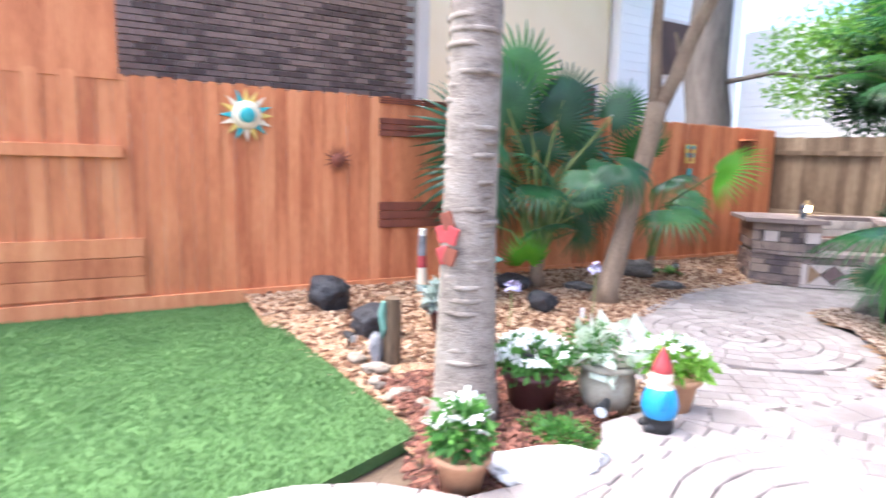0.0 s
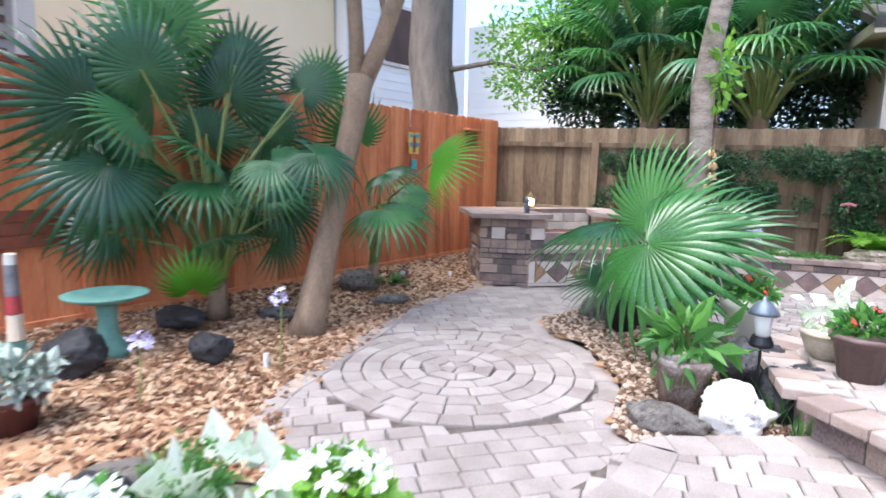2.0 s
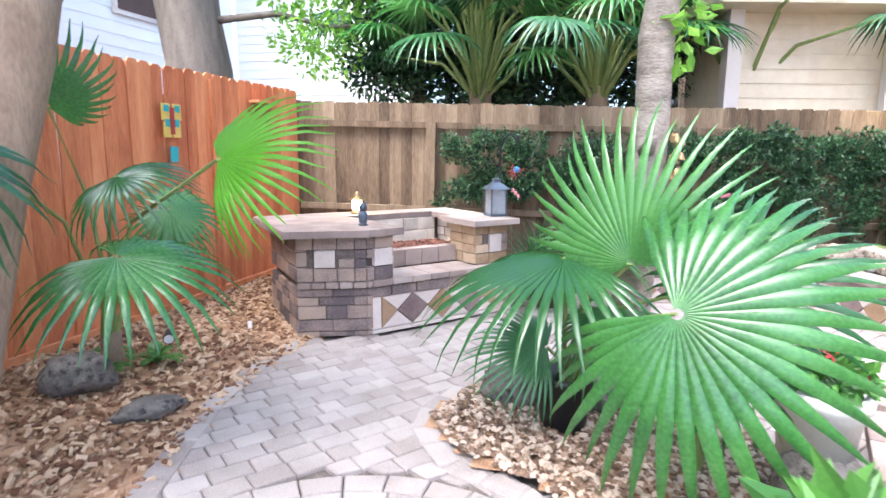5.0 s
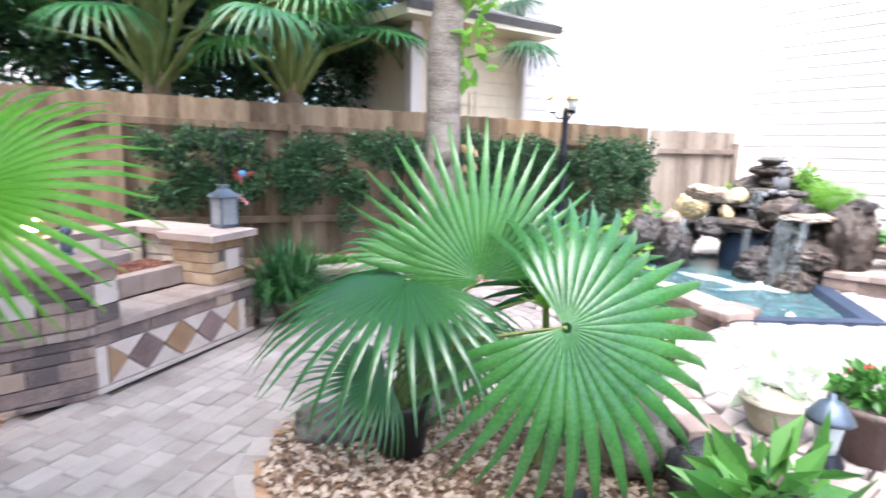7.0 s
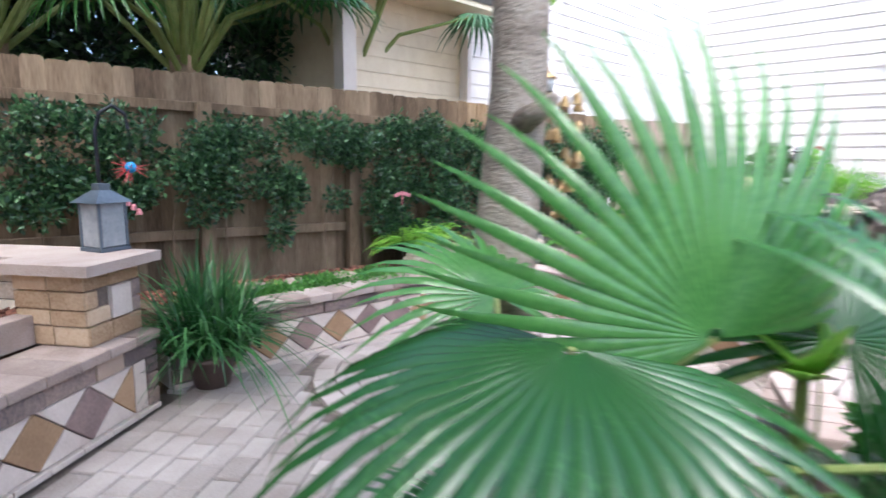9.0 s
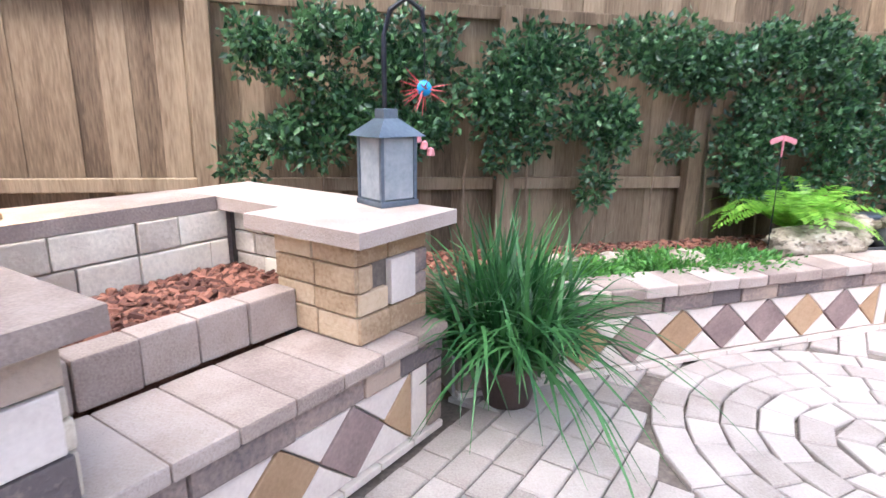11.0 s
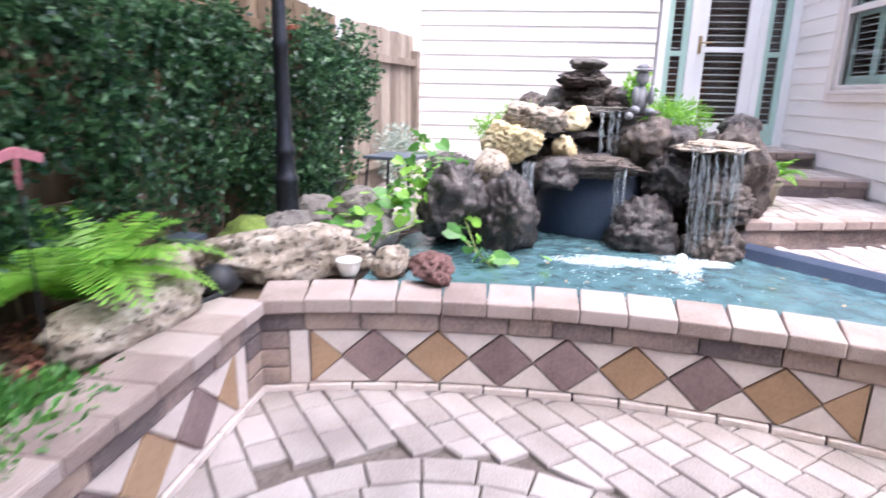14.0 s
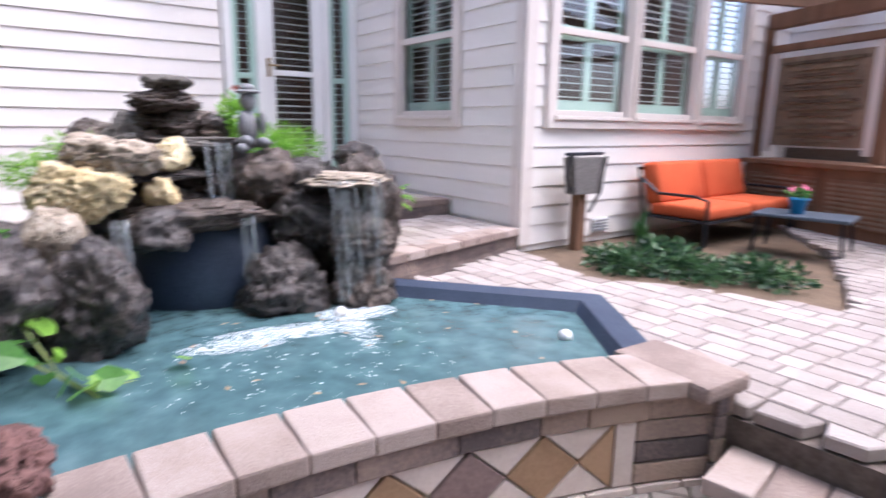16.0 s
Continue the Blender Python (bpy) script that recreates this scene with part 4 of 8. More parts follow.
pillar = thing("stone_pillar", "wide stone pillar of mixed brown blocks with a flagstone top", "pillar")
FP = [(0.0, 0.0), (0.33, 0.0), (0.33, 0.95), (-0.30, 1.25), (-0.42, 0.25)]
inner = [(0.02, 0.04), (0.29, 0.04), (0.29, 0.92), (-0.27, 1.2), (-0.38, 0.27)]
part("pillar_core", slab([bp(*q) for q in inner], 0, 0.88), "joint", pillar)
co = [(0.0, 0.05), (0.05, 0.16), (0.16, 0.28), (0.28, 0.36), (0.36, 0.43)]
block_face(pillar, bp(-0.42, 0.25), bp(0.11, -0.012), co)
block_face(pillar, bp(0.11, -0.012), bp(0.17, -0.012), co)
block_face(pillar, bp(-0.30, 1.25), bp(-0.42, 0.25), co + [(0.49, 0.62), (0.62, 0.75), (0.75, 0.88)])
up_c = [(0.49, 0.61), (0.61, 0.69), (0.69, 0.77), (0.77, 0.88)]
block_face(pillar, bp(-0.42, 0.25), bp(0.11, -0.012), up_c, skip=[(0.13, 0.33, 0.61, 0.77)], sizes=(0.14, 0.2, 0.15))
block_face(pillar, bp(0.11, -0.012), bp(0.38, 0.0), up_c, skip=[(0.08, 0.26, 0.61, 0.77)], sizes=(0.08, 0.18, 0.07))
block_face(pillar, bp(0.38, 0.0), bp(0.38, 0.9), up_c, "cream_stone")
for s_, e_, x_ in ((bp(-0.42, 0.25), bp(0.11, -0.012), 0.235), (bp(0.11, -0.012), bp(0.38, 0), 0.165)):
    L_, a_ = frame_at(s_, e_)
    part("accent_tile", box((0.175, 0.05, 0.15), pose(s_[0], s_[1], 0, 0, 0, a_) @ pose(x_, 0.016, 0.69), 0.006), "tile_white", pillar, "smooth cream square tile")
for s_, e_ in ((bp(-0.42, 0.25), bp(0.11, -0.012)), (bp(0.11, -0.012), bp(0.2, 0))):
    L_, a_ = frame_at(s_, e_)
    nb = max(2, round(L_ / 0.13))
    for i in range(nb):
        put("ledge_stone", block_mesh(L_ / nb - 0.005, 0.16, 0.055, "cap", 0.015), pillar, pose(s_[0], s_[1], 0, 0, 0, a_) @ pose((i + 0.5) * L_ / nb, 0.045, 0.46))
top = [(-0.56, 0.16), (0.10, -0.10), (0.46, -0.06), (0.42, 1.0), (1.45, 1.0), (1.45, 1.32), (0.2, 1.42), (-0.42, 1.42)]
ct = part("cap_slab", slab([bp(*q) for q in top], 0.885, 0.945), "cap", pillar, "wide pale flagstone slab")

pillar2 = thing("stone_pillar", "small square stone pillar of tan blocks with a slab cap", "pillar")
part("pillar_core", slab([bp(*q) for q in ((1.38, 0.09), (1.75, 0.09), (1.75, 1.25), (1.55, 1.25), (1.55, 0.5), (1.38, 0.5))], 0.3, 0.88), "joint", pillar2)
c2 = [(0.49, 0.60), (0.60, 0.69), (0.69, 0.79), (0.79, 0.88)]
block_face(pillar2, bp(1.36, 0.07), bp(1.77, 0.07), c2, "block_tan", skip=[(0.17, 0.34, 0.60, 0.79)], sizes=(0.17, 0.17, 0.07))
block_face(pillar2, bp(1.36, 0.5), bp(1.36, 0.07), c2, "block_tan", sizes=(0.22, 0.21))
block_face(pillar2, bp(1.77, 0.07), bp(1.77, 1.25), [(0, 0.12), (0.12, 0.24), (0.24, 0.36), (0.36, 0.48)] + c2)
L_, a_ = frame_at(bp(1.36, 0.07), bp(1.77, 0.07))
part("accent_tile", box((0.15, 0.05, 0.18), pose(*bp(1.36, 0.07), 0, 0, 0, a_) @ pose(0.255, 0.016, 0.695), 0.006), "tile_white", pillar2, "smooth cream square tile")
part("cap_slab", slab([bp(*q) for q in ((1.28, -0.02), (1.86, -0.02), (1.86, 1.32), (1.455, 1.32), (1.455, 0.58), (1.28, 0.58))], 0.885, 0.942), "cap", pillar2, "pale flagstone slab")

planter = thing("bench_planter", "raised planter of pale blocks with dark bark between stone walls", "planter")
block_face(planter, bp(0.34, 0.40), bp(1.36, 0.40), [(0.49, 0.66)], "cap", sizes=(0.2, 0.2), depth=0.12)
part("planter_fill", slab([bp(*q) for q in ((0.34, 0.5), (1.5, 0.5), (1.5, 1.0), (0.34, 1.0))], 0.4, 0.62), "mulch_dark", planter, "dark red-brown bark")
block_face(planter, bp(0.34, 1.0), bp(1.5, 1.0), [(0.5, 0.62), (0.62, 0.75), (0.75, 0.885)], "cream_stone", sizes=(0.24, 0.32, 0.18))
block_face(planter, bp(1.54, 1.0), bp(1.54, 0.5), [(0.5, 0.59), (0.59, 0.68), (0.68, 0.78), (0.78, 0.885)], "cream_stone", sizes=(0.14, 0.2))
part("back_core", slab([bp(*q) for q in ((0.3, 1.05), (1.6, 1.05), (1.6, 1.28), (0.3, 1.28))], 0.0, 0.88), "block", planter)
def bench_bark():
    q = [bp(0.36, 0.52), bp(1.5, 0.52), bp(1.5, 0.98), bp(0.36, 0.98)]
    ob = chips("bark_chips", q, 900, "bark_chip", "dark bark chips in the bench planter", (0.02, 0.06), 0.60, 9)
    return ob
bench_bark()

# soil shelf behind the straight wall, and the pond
shelf = [(-3.3, 9.7), (-0.55, 10.4), (-0.2, 10.35), (0.15, 10.1), (0.9, 10.9), (1.0, 11.4), (-3.6, 10.7)]
part_ = tagged(part("ground_shelf", slab(shelf, -0.04, 0.40), "soil"), "dark mulched planting shelf behind the seat wall", "planting bed", kind="structure")
POND = [(-0.1, 10.12), (0.22, 9.5), (0.42, 8.8), (0.42, 8.0), (0.36, 7.38), (1.42, 7.02), (2.3, 8.2), (3.0, 8.9), (3.0, 9.9), (1.6, 10.5)]
pw = tagged(part("pond_water", slab(POND, 0.0, 0.30), "water"), "rippled teal pond water with drifting foam", "pond", kind="structure")
liner = thing("pond_liner", "dark blue painted concrete pond edge", "pond edge", kind="structure")
for p_, q_ in (((2.28, 8.2), (1.44, 6.99)), ((1.44, 6.99), (0.40, 7.36))):
    L_, a_ = frame_at(p_, q_)
    bm = bmesh.new()
    pr = [(-0.05, 0.372), (0.10, 0.365), (0.20, 0.20), (0.20, 0.0), (-0.05, 0.0)]
    l = [bm.verts.new((-0.03, -y, z)) for y, z in pr]
    r = [bm.verts.new((L_ + 0.03, -y, z)) for y, z in pr]
    for i in range(5):
        bm.faces.new((l[i], l[(i + 1) % 5], r[(i + 1) % 5], r[i]))
    bm.faces.new(l)
    bm.faces.new(r[::-1])
    bmesh.ops.recalc_face_normals(bm, faces=bm.faces)
    bmesh.ops.transform(bm, matrix=pose(*p_, 0, 0, 0, a_), verts=bm.verts)
    part("liner_edge", bm, "liner", liner)

# ---- plants: builders ----
def fan_mesh(R, seed, segs=34, spread=290, droop=0.25, material="fan", split=0.42, fold=0.25):
    """A pleated fan leaf in the x-y plane, hub at the origin, middle along +x."""
    r_ = random.Random(seed)
    bm = bmesh.new()
    d = radians(spread) / segs
    for i in range(segs):
        a = -radians(spread) / 2 + d * (i + 0.5)
        edge = abs(a) / (radians(spread) / 2)
        Rl = R * (1.0 - 0.32 * edge ** 2) * r_.uniform(0.93, 1.05)
        sag = droop * r_.uniform(0.8, 1.3)
        ca, sa = math.cos(a), math.sin(a)
        rows = []
        for f in (0.03, 0.22, split, 0.62, 0.80, 0.92, 1.0):
            r = Rl * f
            w = min(r * math.tan(d / 2) * 1.03, Rl * split * math.tan(d / 2) * (1.0 - (max(0, f - split) / (1.001 - split)) ** 1.5) + 0.0012)
            z = -sag * R * (max(0, f - 0.35) ** 2 * 1.8 + max(0, f - 0.78) ** 2 * r_.uniform(1.0, 6.0)) - fold * R * 0.25 * (1 - math.cos(a)) * f
            rows.append([bm.verts.new((r * ca - s * w * sa, r * sa + s * w * ca, z + (0.0 if s else w * 0.55))) for s in (-1, 0, 1)])
        for p, q in zip(rows, rows[1:]):
            bm.faces.new((p[0], q[0], q[1], p[1]))
            bm.faces.new((p[1], q[1], q[2], p[2]))
    return mesh_of(bm, material, True, "fan_leaf")

def aim(pos, mid, nrm):
    """A pose at pos whose x runs along mid and whose z is near nrm."""
    x = Vector(mid).normalized()
    z = (Vector(nrm) - x * x.dot(Vector(nrm))).normalized()
    y = z.cross(x)
    m = Matrix((x, y, z)).transposed().to_4x4()
    m.translation = pos
    return m

def fan_palm(name, label, base, leaves, trunk=None, group="", stem_r=0.012, seed=0):
    """leaves: hub, middle direction, face normal, radius, material."""
    t = thing(name, label, "palm", pose(*base), group)
    if trunk:
        part("trunk", tube([(0, 0, 0), (0, 0, trunk[1] * 0.5), (0, 0, trunk[1])], [trunk[0] * 1.2, trunk[0], trunk[0] * 0.9], 14, 0.4, seed), "bark_brown", t, smooth=True)
    for i, (hub, mid, nrm, R, mt, *wide) in enumerate(leaves):
        h = Vector(hub) - Vector(base)
        b = Vector((RNG.uniform(-0.05, 0.05), RNG.uniform(-0.05, 0.05), (trunk[1] * 0.9 if trunk else 0.02)))
        side = Vector((h.x, h.y, 0)) * 0.18
        midp = b.lerp(h, 0.55) - side + Vector((0, 0, (h - b).length * 0.08))
        part("leaf_stalk", tube([b, midp, h], [stem_r * 1.5, stem_r, stem_r * 0.7], 6), "stem", t)
        ob = new("fan_leaf", fan_mesh(R, seed * 50 + i, 30 if R > 0.4 else 24, wide[0] if wide else RNG.uniform(265, 310), RNG.uniform(0.25, 0.48), mt, 0.46, 0.4))
        ob.parent = t
        ob.matrix_world = aim(hub, mid, nrm)
    return t

def leaf_cloud(name, centers, count, size, material, parent=None, label="", seed=0, droop=0.0, shell=0.6, aspect=0.5):
    """Many small pointed leaves round blob centres (x, y, z, rx, ry, rz)."""
    r = random.Random(seed)
    vs, fs = [], []
    vol = [c[3] * c[4] * c[5] for c in centers]
    for c in r.choices(centers, vol, k=count):
        while True:
            d = Vector((r.gauss(0, 1), r.gauss(0, 1), r.gauss(0, 1))).normalized()
            k = shell + (1 - shell) * r.random()
            p = Vector((c[0] + d.x * c[3] * k, c[1] + d.y * c[4] * k, c[2] + d.z * c[5] * k))
            break
        l = size * r.uniform(0.6, 1.3)
        x = (d + Vector((r.uniform(-1, 1), r.uniform(-1, 1), r.uniform(-1, 1) - droop))).normalized()
        y = x.cross(Vector((r.uniform(-1, 1), r.uniform(-1, 1), r.uniform(-1, 1)))).normalized() * l * aspect * 0.5
        n = x.cross(y).normalized() * l * 0.08
        k0 = len(vs)
        vs += [tuple(p), tuple(p + x * l * 0.45 + y + n), tuple(p + x * l), tuple(p + x * l * 0.45 - y + n)]
        fs += [(k0, k0 + 1, k0 + 2), (k0, k0 + 2, k0 + 3)]
    return raw(name, vs, fs, material, parent, label)

def blades(name, base, count, length, material, parent, seed=0, spread=0.25, width=0.012, arch=0.9, z0=0.0):
    """Arching strap leaves from one clump."""
    r = random.Random(seed)
    vs, fs = [], []
    for _ in range(count):
        a = r.uniform(0, 6.283)
        L, lean = length * r.uniform(0.6, 1.15), r.uniform(0.15, 1.0) * arch
        bx, by = base[0] + r.gauss(0, spread * 0.25), base[1] + r.gauss(0, spread * 0.25)
        sx, sy = -math.sin(a), math.cos(a)
        k0 = len(vs)
        n = 5
        for i in range(n + 1):
            f = i / n
            th = lean * f * 1.9
            rad = L * (math.sin(th) / 1.9 / max(lean, 0.05) * 1.2 if lean else 0)
            zz = base[2] + z0 + L * (f - 0.55 * lean * f * f * (1 + 0.25 * lean))
            w = width * (1 - f ** 2.2) + 0.0008
            cx, cy = bx + math.cos(a) * L * lean * 0.75 * f ** 1.3, by + math.sin(a) * L * lean * 0.75 * f ** 1.3
            vs += [(cx - sx * w, cy - sy * w, zz), (cx + sx * w, cy + sy * w, zz)]
            if i:
                q = k0 + 2 * i
                fs.append((q - 2, q - 1, q + 1, q))
    return raw(name, vs, fs, material, parent, smooth=True)

def fern(name, label, pos, fronds, length, material="leaf_mid", seed=0, parent=None):
    """A fern: arching fronds, each a rib with two rows of leaflets."""
    r = random.Random(seed)
    t = thing(name, label, "fern", pose(*pos))
    for k in range(fronds):
        a = 2 * math.pi * k / fronds + r.uniform(-0.3, 0.3)
        L, lean = length * r.uniform(0.7, 1.15), r.uniform(0.5, 1.0)
        vs, fs, spine = [], [], []
        for i in range(15):
            f = i / 14
            rad = L * lean * f * (1.1 - 0.15 * f)
            spine.append(Vector((math.cos(a) * rad, math.sin(a) * rad, L * (0.95 * f - 0.95 * lean * f * f))))
        for i in range(1, 15):
            p, d = spine[i], (spine[i] - spine[i - 1]).normalized()
            s = d.cross(Vector((0, 0, 1))).normalized()
            w = 0.085 * L * 2.0 * math.sin(math.pi * min(1, 0.15 + 0.85 * i / 14)) ** 0.7 + 0.01
            for half in (0.0, 0.5):
                q = p - d * half * L / 14
                for sd in (-1, 1):
                    k0 = len(vs)
                    tip = q + s * sd * w + d * w * 0.35 - Vector((0, 0, w * 0.15))
                    vs += [tuple(q - d * 0.008), tuple(q.lerp(tip, 0.5) + d * 0.012), tuple(tip), tuple(q.lerp(tip, 0.5) - d * 0.010)]
                    fs.append((k0, k0 + 1, k0 + 2, k0 + 3))
        raw("frond", vs, fs, material, t)
    return t

# ---- the waterfall ----
fall = "waterfall stones"
def wr(x, y, z, sx, sy, sz, m, label, turn=0, rough=0.26, flat=0.0, crag=0.13):
    """A stone of the waterfall, by its centre."""
    return rock(x, y, z - sz * 0.42, sx, sy, sz, m, label, turn, "boulder", rough, flat, crag, fall, 5 if sx * sy > 0.15 else 4)
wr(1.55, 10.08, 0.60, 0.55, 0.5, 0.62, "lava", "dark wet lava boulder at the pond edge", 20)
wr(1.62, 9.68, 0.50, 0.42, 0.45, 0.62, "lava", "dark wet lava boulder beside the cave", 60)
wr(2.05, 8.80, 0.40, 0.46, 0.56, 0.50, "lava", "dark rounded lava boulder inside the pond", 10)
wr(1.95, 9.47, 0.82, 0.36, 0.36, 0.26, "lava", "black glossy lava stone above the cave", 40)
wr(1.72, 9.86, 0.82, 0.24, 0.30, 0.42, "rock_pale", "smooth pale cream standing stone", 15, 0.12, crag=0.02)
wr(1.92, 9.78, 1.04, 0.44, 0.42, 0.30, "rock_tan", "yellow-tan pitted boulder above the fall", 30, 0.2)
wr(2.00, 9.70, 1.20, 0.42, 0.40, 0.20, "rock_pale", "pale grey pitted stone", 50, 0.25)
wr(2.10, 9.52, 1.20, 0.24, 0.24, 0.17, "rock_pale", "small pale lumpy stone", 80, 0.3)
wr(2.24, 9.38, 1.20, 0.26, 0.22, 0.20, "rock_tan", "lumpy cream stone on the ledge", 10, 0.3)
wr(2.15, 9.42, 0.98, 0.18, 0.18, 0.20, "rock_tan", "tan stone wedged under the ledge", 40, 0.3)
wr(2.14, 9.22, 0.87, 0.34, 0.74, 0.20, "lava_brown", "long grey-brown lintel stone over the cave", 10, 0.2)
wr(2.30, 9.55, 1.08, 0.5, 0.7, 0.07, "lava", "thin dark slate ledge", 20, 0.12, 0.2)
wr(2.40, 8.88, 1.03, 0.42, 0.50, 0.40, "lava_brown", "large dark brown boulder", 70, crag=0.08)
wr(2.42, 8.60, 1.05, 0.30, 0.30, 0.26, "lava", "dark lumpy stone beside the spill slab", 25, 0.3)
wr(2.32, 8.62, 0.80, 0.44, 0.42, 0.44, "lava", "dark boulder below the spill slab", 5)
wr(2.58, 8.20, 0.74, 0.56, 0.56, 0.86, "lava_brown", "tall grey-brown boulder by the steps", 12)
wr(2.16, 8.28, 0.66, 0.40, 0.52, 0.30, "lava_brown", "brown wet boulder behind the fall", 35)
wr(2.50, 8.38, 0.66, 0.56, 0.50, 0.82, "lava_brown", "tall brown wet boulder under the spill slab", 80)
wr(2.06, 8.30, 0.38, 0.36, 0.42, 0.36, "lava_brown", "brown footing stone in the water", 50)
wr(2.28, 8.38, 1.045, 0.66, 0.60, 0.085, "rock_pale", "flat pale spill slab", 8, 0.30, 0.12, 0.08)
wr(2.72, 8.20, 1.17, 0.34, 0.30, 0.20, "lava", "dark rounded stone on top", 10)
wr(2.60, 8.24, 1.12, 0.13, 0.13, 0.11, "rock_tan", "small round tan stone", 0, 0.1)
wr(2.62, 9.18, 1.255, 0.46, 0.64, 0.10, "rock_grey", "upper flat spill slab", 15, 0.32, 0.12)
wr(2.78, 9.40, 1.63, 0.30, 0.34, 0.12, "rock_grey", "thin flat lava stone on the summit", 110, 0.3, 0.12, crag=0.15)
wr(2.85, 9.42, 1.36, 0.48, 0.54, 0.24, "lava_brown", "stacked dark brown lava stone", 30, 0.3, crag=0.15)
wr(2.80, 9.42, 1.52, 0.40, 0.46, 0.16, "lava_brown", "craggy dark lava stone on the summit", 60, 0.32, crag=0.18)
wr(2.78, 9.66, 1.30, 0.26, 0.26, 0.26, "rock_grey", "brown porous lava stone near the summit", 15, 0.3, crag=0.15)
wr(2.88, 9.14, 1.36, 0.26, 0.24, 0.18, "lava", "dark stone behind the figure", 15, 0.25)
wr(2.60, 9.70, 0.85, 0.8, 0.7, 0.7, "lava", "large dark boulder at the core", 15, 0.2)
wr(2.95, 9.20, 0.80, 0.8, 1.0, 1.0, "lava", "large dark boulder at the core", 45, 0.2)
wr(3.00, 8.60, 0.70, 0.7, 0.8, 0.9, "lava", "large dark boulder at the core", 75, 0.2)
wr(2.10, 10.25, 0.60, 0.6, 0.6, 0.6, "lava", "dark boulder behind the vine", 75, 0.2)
rw = random.Random(12)
for i in range(30):
    # small stones wedged between the boulders, each seated on the core
    y = rw.uniform(8.25, 10.0)
    f = rw.random()
    x, z, k = 2.42 + 0.50 * f + rw.uniform(-0.06, 0.06), 0.88 + 0.52 * f * (1 if y > 8.8 else 0.35), rw.uniform(0.14, 0.30)
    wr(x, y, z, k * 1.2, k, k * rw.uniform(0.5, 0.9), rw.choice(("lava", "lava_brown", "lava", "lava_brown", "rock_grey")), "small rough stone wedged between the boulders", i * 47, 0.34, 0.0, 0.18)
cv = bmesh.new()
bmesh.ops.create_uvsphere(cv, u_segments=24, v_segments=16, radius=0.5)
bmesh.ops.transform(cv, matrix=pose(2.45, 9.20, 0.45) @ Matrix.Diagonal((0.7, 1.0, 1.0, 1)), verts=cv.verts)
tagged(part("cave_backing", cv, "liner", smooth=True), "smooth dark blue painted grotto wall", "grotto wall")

def water_sheet(x, y, z0, z1, width, depth, turn, label, seed):
    """Falling water as many thin strands."""
    r = random.Random(seed)
    t = thing("water_fall", label, "waterfall", pose(x, y, z1, 0, 0, turn))
    for i in range(max(5, int(width / 0.009))):
        u = r.uniform(-width / 2, width / 2)
        H = z0 - z1
        out = depth * r.uniform(0.6, 1.2)
        n = 9
        pts = [(-out * math.sqrt(k / n), u + 0.006 * math.sin(k * 2 + i) - 0.10 * u * k / n, H - H * (k / n) * r.uniform(0.97, 1.0)) for k in range(n + 1)]
        rr = r.uniform(0.001, 0.004)
        part("strand", tube(pts, [rr * (0.5 + abs(math.sin(k * 1.9 + i))) for k in range(n + 1)], 5), "fall_water", t, smooth=True)
    return t
water_sheet(2.00, 8.36, 1.06, 0.30, 0.34, 0.10, 10, "thin sheet of falling water from the flat slab", 1)
water_sheet(2.32, 9.12, 1.27, 0.92, 0.16, 0.08, 10, "small trickle from the upper slab", 2)
water_sheet(2.05, 8.98, 0.90, 0.34, 0.10, 0.06, 10, "small trickle beside the grotto", 3)
water_sheet(1.66, 9.58, 0.92, 0.34, 0.10, 0.05, 10, "small trickle over the dark boulder", 4)
def foam(name, x, y, rx, ry, n, seed):
    r = random.Random(seed)
    vs, fs = [], []
    for _ in range(n):
        a, k = r.uniform(0, 6.28), math.sqrt(r.random())
        px_, py_, s = x + rx * k * math.cos(a), y + ry * k * math.sin(a), r.uniform(0.002, 0.008) * (1.2 - 0.6 * k)
        k0 = len(vs)
        vs += [(px_ + s * r.uniform(0.7, 1.2) * math.cos(b * 1.05), py_ + s * r.uniform(0.7, 1.2) * math.sin(b * 1.05), 0.302) for b in range(6)] + [(px_, py_, 0.302 + s * 0.25)]
        fs += [(k0 + b, k0 + (b + 1) % 6, k0 + 6) for b in range(6)]
    return tagged(raw(name, vs, fs, "foam"), "white bubbles and foam on the pond", "foam", kind="stuff")
foam("foam_patch", 1.80, 8.40, 0.15, 0.24, 1500, 1)
foam("foam_patch", 1.58, 8.78, 0.12, 0.42, 1900, 2)
foam("foam_patch", 1.45, 9.10, 0.10, 0.26, 800, 4)
foam("foam_patch", 1.50, 8.45, 0.30, 0.08, 500, 5)
foam("foam_patch", 1.2, 8.8, 0.6, 0.8, 260, 3)
for x, y in ((1.78, 8.50), (1.02, 7.46)):
    bm = bmesh.new()
    bmesh.ops.create_uvsphere(bm, u_segments=16, v_segments=10, radius=0.035)
    ob = part("float_ball", bm, "white_paint", smooth=True)
    ob.matrix_world = pose(x, y, 0.315)
    tagged(ob, "small white float ball on the pond", "float")
rl = random.Random(4)
for i in range(26):
    x, y = rl.uniform(0.5, 1.9), rl.uniform(7.5, 9.5)
    if inside(x, y, POND):
        vs = [(0, 0, 0), (0.02, 0.011, 0.002), (0.045, 0, 0.004), (0.02, -0.011, 0.002)]
        ob = raw("fallen_leaf", vs, [(0, 1, 2, 3)], "tile_tan")
        ob.matrix_world = pose(x, y, 0.304, 0, 0, rl.uniform(0, 360))
        tagged(ob, "small brown leaf floating on the pond", "leaf", "floating leaves")

